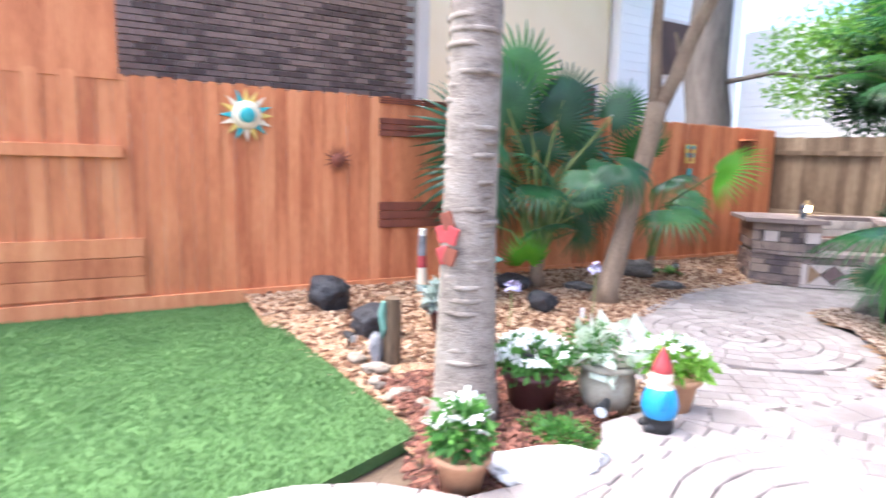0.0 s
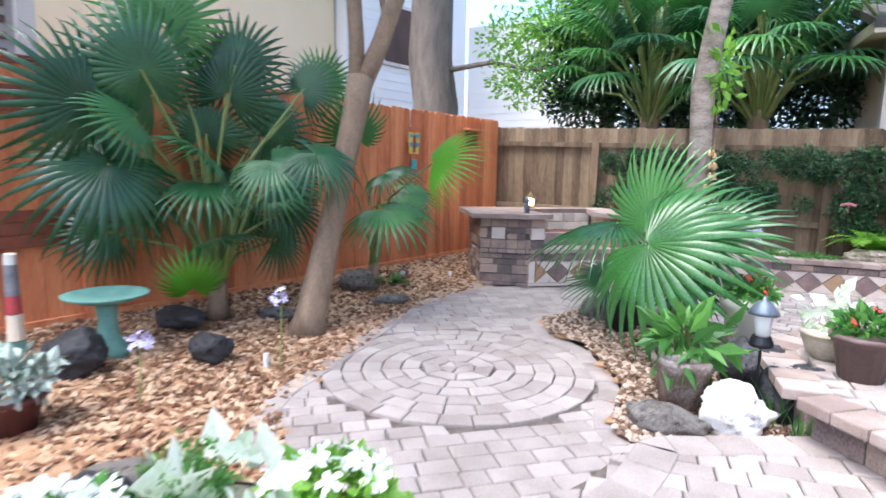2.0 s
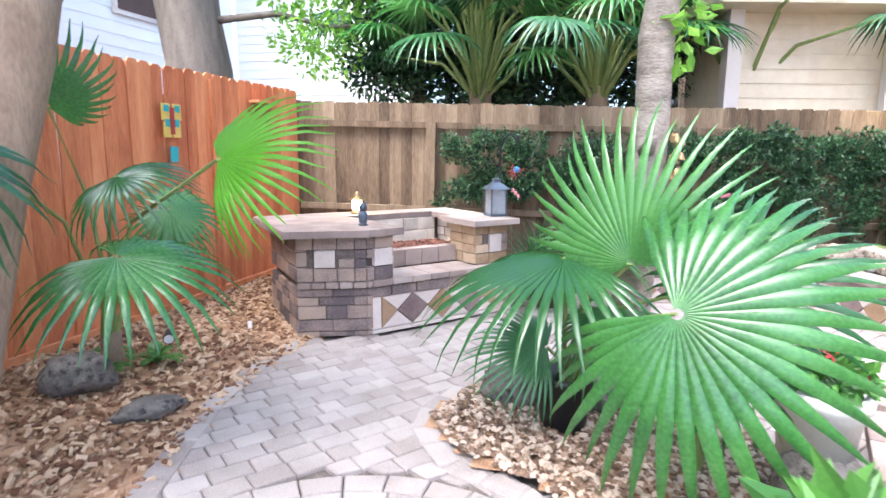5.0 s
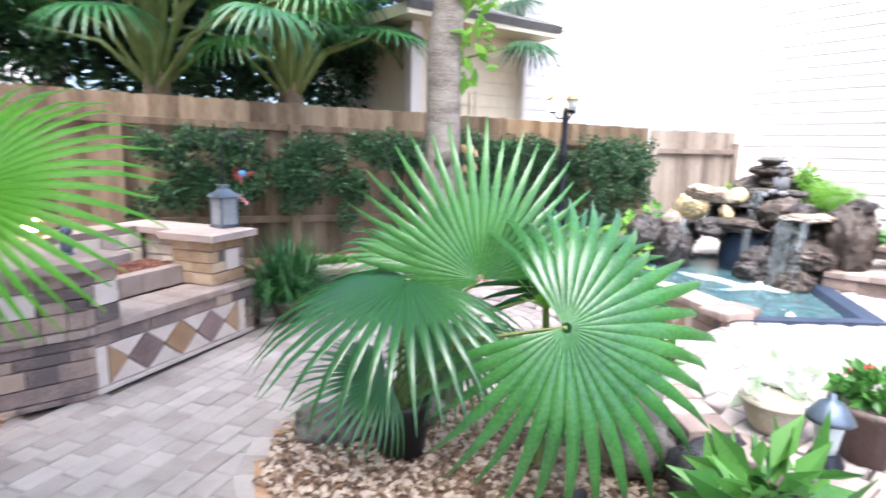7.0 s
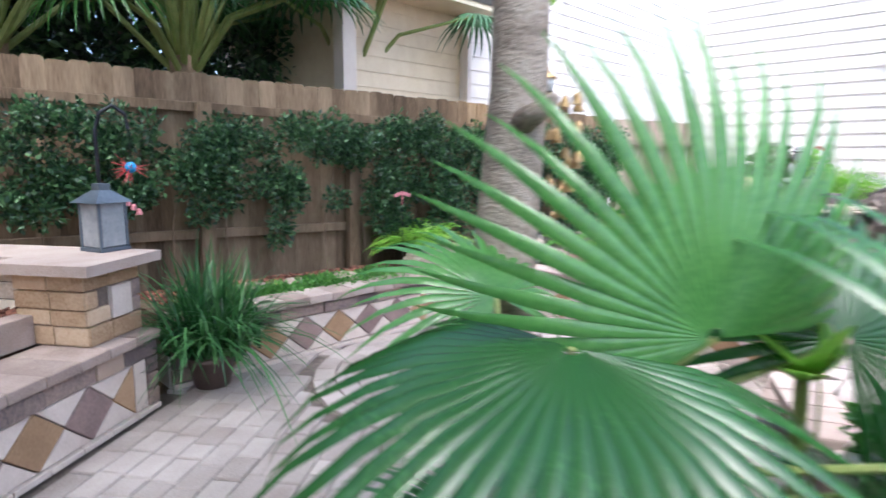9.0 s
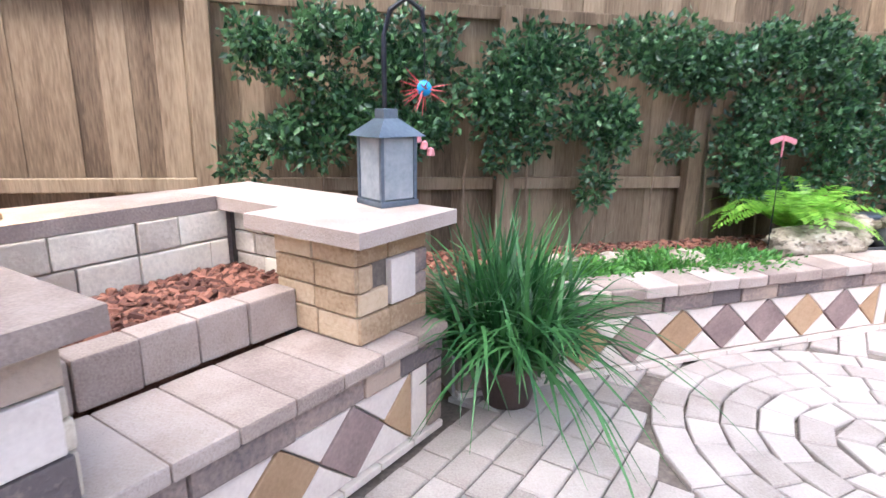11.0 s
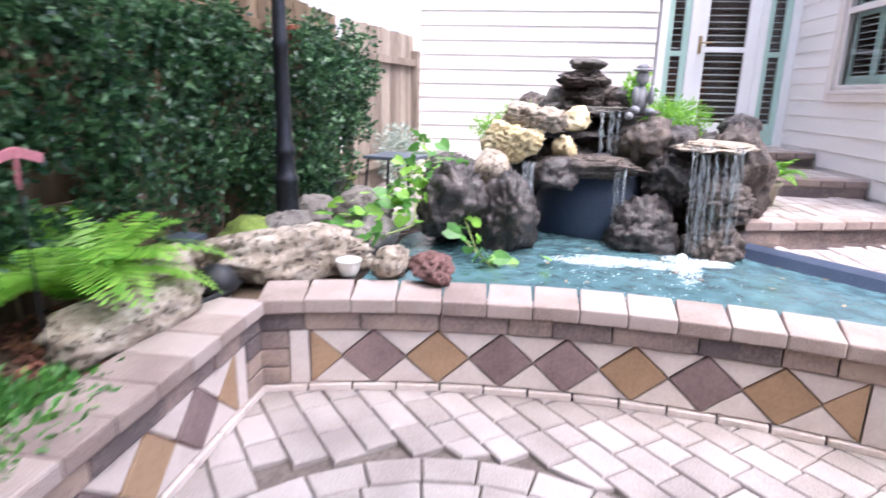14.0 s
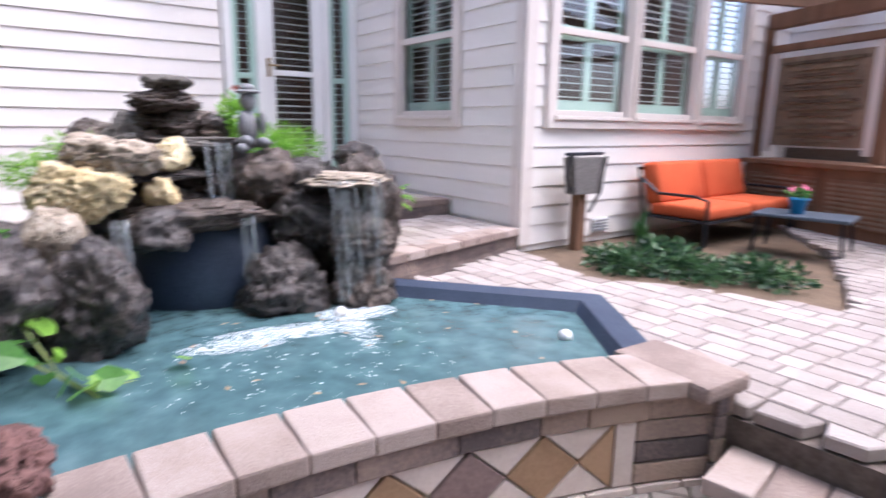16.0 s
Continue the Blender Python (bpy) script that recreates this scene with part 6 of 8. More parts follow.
fan_palm("fan_palm", "smaller fan palm with one lime green leaf by the path", (-5.85, 6.60, 0.08), [
    ((-4.28, 5.78, 1.56), (0.80, 0.12, 0.38), (-0.10, -0.75, 0.60), 0.56, "fan_lime", 215),
    ((-4.75, 5.62, 1.10), (0.79, 0.11, -0.25), (0.05, -0.29, 0.95), 0.58, "fan"),
    ((-5.45, 6.80, 1.20), (0.45, 0.45, -0.2), (0.5, -0.4, 0.7), 0.45, "fan"),
    ((-5.20, 6.10, 1.45), (0.65, -0.15, -0.1), (0.2, -0.5, 0.8), 0.46, "fan"),
    ((-5.75, 6.20, 1.85), (0.15, -0.35, 0.75), (0.7, -0.6, 0.3), 0.55, "fan"),
    ((-5.60, 5.60, 1.60), (0.25, -0.65, 0.2), (0.6, -0.4, 0.6), 0.55, "fan"),
    ((-5.65, 6.95, 1.05), (0.25, 0.65, 0.1), (0.6, -0.4, 0.6), 0.42, "fan")], (0.07, 0.25), "fan palms", 0.013, 3)
for i, (x, y) in enumerate(((-5.7, 6.4), (-5.95, 6.7), (-5.6, 6.75))):
    fern("asparagus_fern", "low feathery green fern at the palm foot", (x, y, 0.08), 9, 0.24, "leaf_mid", 60 + i)
lb = thing("lime_rosette", "yellow-green broad-leaved rosette plant among the palm leaves", "plant", pose(-2.02, 6.36, 0.0))
part("stalk", tube([(0, 0, 0), (0.02, 0, 0.5), (0.0, 0, 0.92)], [0.03, 0.025, 0.02], 8), "stem", lb)
rr_ = random.Random(3)
for i in range(16):
    a, el = i * 2.4, radians(rr_.uniform(25, 80))
    L = rr_.uniform(0.18, 0.28)
    vs, fs = [], []
    for k in range(6):
        f = k / 5
        w = 0.055 * math.sin(math.pi * (0.12 + 0.83 * f)) 
        c = Vector((math.cos(a) * math.cos(el) * L * f, math.sin(a) * math.cos(el) * L * f, 0.9 + math.sin(el) * L * f - 0.06 * f * f))
        s = Vector((-math.sin(a), math.cos(a), 0)) * w
        vs += [tuple(c - s), tuple(c - Vector((0, 0, w * 0.3))), tuple(c + s)]
        if k:
            q = 3 * k
            fs += [(q - 3, q - 2, q + 1, q), (q - 2, q - 1, q + 2, q + 1)]
    raw("leaf", vs, fs, "leaf_lime", lb, smooth=True)

# ---- pots and flowers ----
def pot(name, label, x, y, z, r, h, material, shape="taper", group=""):
    t = thing(name, label, "pot", pose(x, y, z), group)
    if shape == "bowl":
        pr = [(r * 0.55, 0), (r * 0.8, h * 0.25), (r * 0.98, h * 0.7), (r * 1.02, h * 0.86), (r * 1.08, h * 0.9), (r * 1.08, h), (r * 0.94, h), (r * 0.9, h * 0.85)]
    elif shape == "urn":
        pr = [(r * 0.7, 0), (r * 0.95, h * 0.3), (r, h * 0.6), (r * 0.85, h * 0.85), (r * 0.98, h * 0.92), (r, h), (r * 0.86, h), (r * 0.8, h * 0.85)]
    else:
        pr = [(r * 0.68, 0), (r * 0.92, h * 0.8), (r * 1.02, h * 0.81), (r * 1.05, h * 0.98), (r * 1.02, h), (r * 0.9, h), (r * 0.87, h * 0.84)]
    part("pot_body", lathe(pr, 32, 0.02 if shape == "ribbed" else 0, 16), material, t, smooth=True)
    part("pot_rim", lathe([(r * 0.98, h * 0.86), (r * 1.09, h * 0.88), (r * 1.10, h * 0.97), (r * 0.98, h * 1.0)], 32), material, t, smooth=True)
    part("potting_soil", lathe([(r * 0.5, h * 0.80), (r * 0.88, h * 0.85), (r * 0.5, h * 0.9)], 20), "soil", t)
    return t
def blossoms(parent, spots, R, material, seed):
    r = random.Random(seed)
    for x, y, z in spots:
        vs, fs = [(0, 0, 0.004)], []
        for k in range(5):
            a = k * 1.2566
            b = len(vs)
            vs += [(R * 0.55 * math.cos(a - 0.5), R * 0.55 * math.sin(a - 0.5), 0.008), (R * math.cos(a - 0.25), R * math.sin(a - 0.25), 0.0), (R * math.cos(a + 0.25), R * math.sin(a + 0.25), 0.0), (R * 0.55 * math.cos(a + 0.5), R * 0.55 * math.sin(a + 0.5), 0.008)]
            fs.append((0, b, b + 1, b + 2, b + 3))
        ob = raw("blossom", vs, fs, material, parent)
        ob.matrix_local = pose(x, y, z, r.uniform(10, 70), r.uniform(-30, 30), r.uniform(0, 360))
def flower_plant(name, label, x, y, z, r, h, leaf, petal, n, seed, R=0.032, leafn=350, size=0.07):
    t = thing(name, label, "flowers", pose(x, y, z))
    leaf_cloud("foliage", [(0, 0, h * 0.45, r, r, h * 0.5)], leafn, size, leaf, t, seed=seed, shell=0.35, aspect=0.6)
    rr = random.Random(seed)
    if n:
        sp = []
        for _ in range(n):
            a, k = rr.uniform(0, 6.28), math.sqrt(rr.random()) * r * 1.02
            sp.append((k * math.cos(a), k * math.sin(a), h * (0.95 - 0.45 * (k / r) ** 2) + 0.02))
        blossoms(t, sp, R, petal, seed)
    return t
pot("flower_pot", "small tan terracotta pot beside the white slab", -2.06, 1.06, 0.04, 0.13, 0.20, "terracotta")
t_ = flower_plant("vinca", "white vinca with bright green leaves in a terracotta pot", -2.06, 1.06, 0.20, 0.15, 0.30, "leaf_mid", "petal_white", 16, 3, 0.05)
blossoms(t_, [(0.13, 0.05, 0.15), (0.12, -0.04, 0.1)], 0.03, "petal_pink", 6)
pot("flower_pot", "dark red-brown glazed pot with ribbed rim", -2.72, 1.98, 0.03, 0.19, 0.26, "pot_red")
flower_plant("impatiens", "white impatiens filling the dark red pot", -2.72, 1.98, 0.24, 0.26, 0.26, "leaf_mid", "petal_white", 40, 4, 0.052, 500)
pot("flower_pot", "weathered stone-coloured urn pot", -2.50, 2.42, 0.03, 0.18, 0.32, "pot_stone", "urn")
flower_plant("caladium", "white-leaved caladium with trailing green in the stone urn", -2.50, 2.42, 0.30, 0.22, 0.28, "leaf_white", "petal_white", 0, 5, leafn=60, size=0.17)
leaf_cloud("trailing_fern", [(-0.16, -0.05, 0.12, 0.16, 0.16, 0.22), (0.0, -0.1, 0.22, 0.2, 0.16, 0.14)], 1400, 0.03, "leaf_mid", thing("trailing_plant", "fine trailing light green plant over the urn rim", "plant", pose(-2.50, 2.42, 0.25)), seed=44, shell=0.3)
pot("flower_pot", "tan terracotta pot behind the gnome", -2.20, 2.66, FZ - 0.02, 0.16, 0.24, "terracotta")
flower_plant("impatiens", "white impatiens with lime grass in terracotta", -2.20, 2.66, 0.30, 0.22, 0.24, "leaf_lime", "petal_white", 26, 7, 0.05, 420)
pot("flower_pot", "dark red plastic pot on the mulch", -4.62, 2.42, 0.0, 0.17, 0.22, "pot_red")
flower_plant("dusty_miller", "silvery white dusty miller in a dark pot", -4.62, 2.42, 0.20, 0.22, 0.26, "leaf_silver", "petal_white", 0, 9, leafn=420, size=0.09)
pot("flower_pot", "worn brown pot with a pale crusted rim", -1.73, 5.16, 0.0, 0.18, 0.38, "pot_worn")
ht = thing("hosta", "bright green broad-leaved hosta in a worn pot", "plant", pose(-1.73, 5.16, 0.36))
leaf_cloud("foliage", [(0, 0, 0.12, 0.24, 0.24, 0.14)], 110, 0.20, "leaf_mid", ht, seed=51, shell=0.3, aspect=0.42, droop=0.3)
pot("flower_pot", "large brown ribbed pot on the raised patio", -0.83, 5.47, UZ, 0.165, 0.27, "pot_brown", "ribbed")
flower_plant("geranium", "small leafy geranium with red blooms in a brown pot", -0.83, 5.47, UZ + 0.24, 0.15, 0.17, "leaf_mid", "petal_red", 4, 13, 0.03, 300)
pot("flower_pot", "green-tan glazed bowl pot", -1.02, 5.80, UZ, 0.155, 0.18, "pot_stone", "bowl")
flower_plant("caladium", "white caladium leaves in a low bowl pot", -1.02, 5.80, UZ + 0.16, 0.19, 0.30, "leaf_white", "petal_white", 0, 14, leafn=60, size=0.12)
pot("flower_pot", "tall pale cream pot beyond the palm bed", -1.56, 6.22, 0.02, 0.185, 0.58, "pot_white")
flower_plant("geranium", "leafy geranium with red and white blooms in a cream pot", -1.56, 6.22, 0.56, 0.19, 0.20, "leaf_mid", "petal_red", 6, 15, 0.03, 420)
for i, (x, y, h) in enumerate(((-1.05, 5.10, 0.30), (-1.2, 5.25, 0.34))):
    g = thing("strap_plant", "arching strap-leaved green plant by the black rock", "plant", pose(x, y, 0.02))
    blades("strap_leaves", (0, 0, 0), 22, h, "leaf_mid", g, 70 + i, 0.12, 0.012, 0.9)
cov = thing("ground_cover", "low creeping blue-green ground cover beside the white slab", "plant", pose(-2.28, 1.85, 0.04))
leaf_cloud("foliage", [(0, 0, 0.03, 0.28, 0.2, 0.06)], 900, 0.04, "leaf_mid", cov, seed=17, shell=0.2)
gp = pot("flower_pot", "dark brown pot hidden under the tall grass", -3.10, 9.50, 0.0, 0.16, 0.22, "pot_brown")
gr = thing("grass_plant", "large clump of arching dark green strap grass", "plant", pose(-3.10, 9.50, 0.24))
blades("grass_leaves", (0, 0, 0), 330, 0.80, "grass_blade", gr, 80, 0.40, 0.010, 1.2)
blades("drooping_leaves", (0, 0, 0), 300, 0.62, "grass_blade", gr, 82, 0.5, 0.010, 1.75)

# agapanthus stems
def agapanthus(x, y, h, seed):
    t = thing("agapanthus", "pale violet agapanthus bloom on a thin stem", "flower", pose(x, y, 0.0))
    part("flower_stem", tube([(0, 0, 0), (0.01, 0.01, h * 0.5), (0.0, 0.02, h)], 0.006, 6), "stem", t)
    r = random.Random(seed)
    blossoms(t, [(r.uniform(-0.06, 0.06), r.uniform(-0.06, 0.06), h + r.uniform(-0.04, 0.05)) for _ in range(14)], 0.032, "petal_violet", seed)
agapanthus(-4.35, 4.05, 0.55, 1)
agapanthus(-4.45, 3.05, 0.42, 2)
agapanthus(-1.62, 6.50, 1.03, 3)

# ---- garden ornaments ----
gnome = lathe([(0.001, 0.0), (0.09, 0.0), (0.095, 0.05), (0.085, 0.09), (0.10, 0.10), (0.118, 0.16), (0.11, 0.22), (0.085, 0.29), (0.06, 0.31), (0.07, 0.33), (0.075, 0.37), (0.066, 0.39), (0.07, 0.395), (0.055, 0.44), (0.03, 0.50), (0.008, 0.545), (0.001, 0.55)], 24)
for f in gnome.faces:
    z = f.calc_center_median().z
    f.material_index = 0 if z < 0.10 else 1 if z < 0.30 else 2 if z < 0.385 else 3
for c_, s_, k_ in (((0, -0.062, 0.30), (0.10, 0.06, 0.13), 2), ((0, -0.082, 0.36), (0.03, 0.03, 0.03), 2), ((-0.045, -0.06, 0.03), (0.07, 0.12, 0.06), 0), ((0.045, -0.06, 0.03), (0.07, 0.12, 0.06), 0), ((-0.105, -0.02, 0.22), (0.05, 0.06, 0.14), 1), ((0.105, -0.02, 0.22), (0.05, 0.06, 0.14), 1)):
    n0 = len(gnome.faces)
    bmesh.ops.create_icosphere(gnome, subdivisions=2, radius=0.5, matrix=Matrix.Translation(c_) @ Matrix.Diagonal((*s_, 1)))
    gnome.faces.ensure_lookup_table()
    for f in gnome.faces[n0:]:
        f.material_index = k_
gn = new("garden_gnome", mesh_of(gnome, ["plastic_black", "blue_paint", "cream_paint", "red_paint"], True, "garden_gnome"))
gn.matrix_world = pose(-2.02, 2.34, FZ, 0, 0, -30)
gn.scale = (0.88, 0.88, 0.88)
tagged(gn, "painted garden gnome with red hat and blue coat", "gnome")

bath = thing("bird_bath", "green verdigris bird bath on a flared pedestal", "bird bath", pose(-5.50, 3.32, 0.02))
part("pedestal", lathe([(0.15, 0), (0.14, 0.06), (0.085, 0.16), (0.065, 0.30), (0.08, 0.40), (0.06, 0.42)], 24), "verdigris", bath, smooth=True)
part("bowl", lathe([(0.06, 0.42), (0.20, 0.445), (0.30, 0.485), (0.305, 0.50), (0.28, 0.495), (0.16, 0.46), (0.02, 0.455)], 32), "verdigris", bath, smooth=True)
tp = thing("painted_post", "short painted driftwood post with red and white bands", "ornament", pose(-5.95, 2.85, 0.05))
for z0, z1, mt_ in ((0, 0.12, "verdigris"), (0.12, 0.32, "cream_paint"), (0.32, 0.46, "red_paint"), (0.46, 0.70, "grey_stone"), (0.70, 0.78, "pot_white")):
    part("band", tube([(0.01 * math.sin(z0 * 9), 0, z0), (0.01 * math.sin(z1 * 9), 0, z1 - 0.003)], [0.065 - 0.03 * z0, 0.065 - 0.03 * z1], 12), mt_, tp)
cp = thing("garden_post", "weathered short wooden post with a copper lizard", "post", pose(-4.0, 1.58, 0))
part("post", tube([(0, 0, -0.03), (0, 0, 0.25), (0.01, 0, 0.52)], [0.075, 0.07, 0.068], 12, 0.3, 3), "grey_wood", cp)
part("lizard", tube([(0.02, -0.08, 0.50), (0, -0.085, 0.40), (0.02, -0.08, 0.28), (-0.02, -0.08, 0.16)], [0.02, 0.035, 0.025, 0.006], 8), "verdigris", cp, "green copper lizard")
part("side_stone", rock_mesh((0.12, 0.10, 0.30), 77, 0.2, 0, 3), "grey_stone", cp).matrix_local = pose(-0.02, -0.13, 0.12)
but = thing("tree_ornament", "red-brown wooden butterfly hung on the trunk", "ornament", pose(-2.72, 1.36, 1.12))
for sx, sz, mt_ in ((-0.05, 0.05, "red_paint"), (0.05, 0.05, "red_paint"), (-0.035, -0.07, "red_paint"), (0.035, -0.07, "red_dark"), (0.0, 0.13, "red_dark")):
    part("wing", box((0.075, 0.02, 0.10), pose(sx, -0.03, sz, 0, 20 * (1 if sx > 0 else -1), 30), 0.008), mt_, but)
def spot_light(x, y, z, turn):
    t = thing("spot_light", "small black garden spot light on a stake", "lamp", pose(x, y, z, 0, 0, turn), "garden spot lights")
    part("stake", tube([(0, 0, -0.02), (0, 0, 0.10)], 0.008, 6), "plastic_black", t)
    part("lamp_head", tube([(-0.05, 0, 0.13), (0.03, 0, 0.115), (0.07, 0, 0.105)], [0.025, 0.04, 0.045], 12), "plastic_black", t)
    part("lens", tube([(0.071, 0, 0.105), (0.076, 0, 0.104)], [0.036, 0.036], 12), "frost", t)
for a in ((-4.45, 1.38, 0.0, 20), (-2.28, 2.18, 0.05, -60), (-5.75, 7.05, 0.06, -50), (-3.05, 2.75, 0.0, -40), (-2.1, 5.85, 0.03, 200)):
    spot_light(*a)
for x, y in ((-4.41, 3.97), (-5.5, 7.75)):
    t = thing("pipe_stub", "short white plastic pipe stub in the mulch", "pipe", pose(x, y, 0), "pipe stubs")
    part("pipe", lathe([(0.02, 0), (0.02, 0.11), (0.015, 0.11), (0.015, 0.02)], 14), "white_paint", t)
sl = thing("solar_lantern", "grey solar path lantern with frosted glass", "lantern", pose(-1.33, 5.30, 0.46) @ Matrix.Diagonal((0.74, 0.74, 0.9, 1)))
part("stake", tube([(0, 0, -0.50), (0, 0, 0.10)], 0.012, 8), "iron", sl)
part("glass", lathe([(0.05, 0.10), (0.075, 0.24), (0.07, 0.25)], 20), "frost", sl, smooth=True)
part("roof", lathe([(0.12, 0.25), (0.11, 0.27), (0.06, 0.33), (0.02, 0.345), (0.015, 0.37)], 24), "lantern_blue", sl, smooth=True)
part("cage", lathe([(0.09, 0.03), (0.095, 0.05), (0.07, 0.10), (0.05, 0.10)], 20), "iron", sl)

# fence ornaments
def on_fence(name, label, y, z, cat):
    return thing(name, label, cat, Matrix.Translation((RED_X + 0.045, y, z)) @ pose(0, 0, 0, 90, 0, 90))
so = on_fence("sun_ornament", "ceramic sun face in teal, cream and gold on the fence", 0.97, 2.04, "ornament")
part("sun_disc", lathe([(0.15, -0.02), (0.15, 0.015), (0.11, 0.04), (0.04, 0.055)], 28), "cream_paint", so, smooth=True)
part("moon_face", lathe([(0.085, 0.03), (0.08, 0.06), (0.05, 0.075)], 24), "teal_paint", so, smooth=True)
for i in range(16):
    a = i * 22.5
    part("ray", prism([(-0.035, 0), (0.035, 0), (0.006 * (1 if i % 2 else -1), 0.14)], 0.02), ("yellow_paint", "teal_paint", "cream_paint")[i % 3], so).matrix_local = pose(0, 0, 0, 0, 0, a) @ Matrix.Translation((0, 0.14, 0.0)) @ pose(0, 0, 0, -90, 0, 0)
st_ = on_fence("star_ornament", "dark bronze starburst ornament on the fence", 1.98, 1.60, "ornament")
part("star_disc", lathe([(0.08, -0.02), (0.08, 0.0), (0.03, 0.03)], 20), "red_dark", st_)
for i in range(16):
    part("ray", prism([(-0.012, 0), (0.012, 0), (0, 0.12 if i % 2 else 0.09)], 0.012), "red_dark", st_).matrix_local = pose(0, 0, 0, 0, 0, i * 22.5) @ Matrix.Translation((0, 0.07, 0)) @ pose(0, 0, 0, -90, 0, 0)
bf = on_fence("glass_butterfly", "bright orange and teal glass butterfly plaque on fence", 8.0, 1.86, "ornament")
for sx, sy, w, h, mt_ in ((-0.07, 0.08, 0.11, 0.15, "yellow_paint"), (0.07, 0.08, 0.11, 0.15, "yellow_paint"), (-0.06, -0.08, 0.10, 0.14, "yellow_paint"), (0.06, -0.08, 0.10, 0.14, "yellow_paint"), (-0.07, 0.11, 0.06, 0.06, "teal_paint"), (0.07, 0.11, 0.06, 0.06, "teal_paint"), (-0.06, -0.02, 0.05, 0.07, "teal_paint"), (0.06, -0.02, 0.05, 0.07, "teal_paint"), (0.0, 0.0, 0.05, 0.24, "red_paint"), (0.0, -0.30, 0.10, 0.14, "teal_paint")):
    part("glass_piece", box((w, h, 0.012), pose(sx, sy, 0.01 if mt_ == "yellow_paint" else 0.02), 0.004), mt_, bf)
bh = on_fence("fence_shelf", "small dark wooden shelf box on the red fence", 9.45, 2.0, "shelf")
part("box_back", box((0.34, 0.26, 0.03), pose(0, 0, 0.015), 0.004), "red_dark", bh)
part("box_top", box((0.40, 0.03, 0.14), pose(0, 0.14, 0.06), 0.004), "red_wood", bh)

# ---- on the bench ----
ox, oy = bp(0.20, 0.22)
owl = bmesh.new()
for c, s in (((0, 0, 0.075), (0.085, 0.08, 0.15)), ((0, 0, 0.165), (0.075, 0.07, 0.075)), ((-0.022, 0, 0.205), (0.02, 0.03, 0.04)), ((0.022, 0, 0.205), (0.02, 0.03, 0.04)), ((0, -0.035, 0.16), (0.02, 0.03, 0.02)), ((0, 0, 0.012), (0.09, 0.09, 0.024))):
    bmesh.ops.create_icosphere(owl, subdivisions=3, radius=0.5, matrix=Matrix.Translation(c) @ Matrix.Diagonal((*s, 1)))
ob = part("owl_statue", owl, "lantern_blue", smooth=True)
ob.matrix_world = pose(ox, oy, 0.945, 0, 0, 20)
tagged(ob, "small dark blue-grey owl figure on the slab", "statue")
bx_, by_ = bp(0.62, 1.18)
bl = thing("brass_lantern", "aged brass lantern with a warm glowing glass", "lantern", pose(bx_, by_, 0.945))
part("base", lathe([(0.075, 0), (0.075, 0.015), (0.055, 0.03), (0.05, 0.045)], 24), "brass", bl, smooth=True)
part("glass", lathe([(0.045, 0.045), (0.052, 0.09), (0.045, 0.145)], 20), "glow", bl, smooth=True)
part("cap", lathe([(0.085, 0.145), (0.08, 0.155), (0.03, 0.19), (0.035, 0.2), (0.02, 0.22), (0.012, 0.235)], 24), "brass", bl, smooth=True)
for i in range(4):
    a = i * 1.5708
    part("bar", tube([(0.062 * math.cos(a), 0.062 * math.sin(a), 0.04), (0.066 * math.cos(a), 0.066 * math.sin(a), 0.15)], 0.004, 6), "brass", bl)
lx, ly = -3.65, 9.49
ln = thing("candle_lantern", "blue-grey metal candle lantern with glass panes", "lantern", pose(lx, ly, 0.942, 0, 0, 35) @ Matrix.Diagonal((1.0, 1.0, 1.18, 1)))
part("base", box((0.19, 0.19, 0.02), pose(0, 0, 0.01), 0.004), "lantern_blue", ln)
for sx in (-1, 1):
    for sy in (-1, 1):
        part("corner_post", box((0.016, 0.016, 0.22), pose(sx * 0.082, sy * 0.082, 0.13), 0.002), "lantern_blue", ln)
for sx, sy, w, d in ((0, -1, 0.15, 0.003), (0, 1, 0.15, 0.003), (-1, 0, 0.003, 0.15), (1, 0, 0.003, 0.15)):
    g = part("pane", box((w, d, 0.21), pose(sx * 0.082, sy * 0.082, 0.13)), "lantern_glass", ln)
    g.visible_shadow = False
rf = bmesh.new()
bmesh.ops.create_cone(rf, cap_ends=True, segments=4, radius1=0.165, radius2=0.05, depth=0.06, matrix=pose(0, 0, 0.27, 0, 0, 45))
part("roof", rf, "lantern_blue", ln)
part("chimney", box((0.07, 0.07, 0.035), pose(0, 0, 0.315), 0.004), "lantern_blue", ln)
part("candle", lathe([(0.03, 0.02), (0.03, 0.12), (0.005, 0.125)], 16), "pot_white", ln)
hk = thing("shepherd_hook", "black iron shepherd hook behind the pillar", "hook", pose(-3.66, 9.76, 0.0))
part("rod", tube([(0, 0, 0.0), (0, 0, 1.0), (0, 0, 1.64), (0.03, 0, 1.75), (0.10, 0, 1.80), (0.17, 0, 1.75), (0.18, 0, 1.66)], 0.012, 8), "iron", hk)
sp_ = thing("spike_ornament", "hanging red wire star with a blue glass heart", "ornament", pose(-3.48, 9.76, 1.42))
part("wire", tube([(0, 0, 0.23), (0, 0, 0.05)], 0.002, 5), "iron", sp_)
bm = bmesh.new()
bmesh.ops.create_uvsphere(bm, u_segments=14, v_segments=10, radius=0.035)
part("glass_bead", bm, "blue_paint", sp_, smooth=True)
rs = random.Random(2)
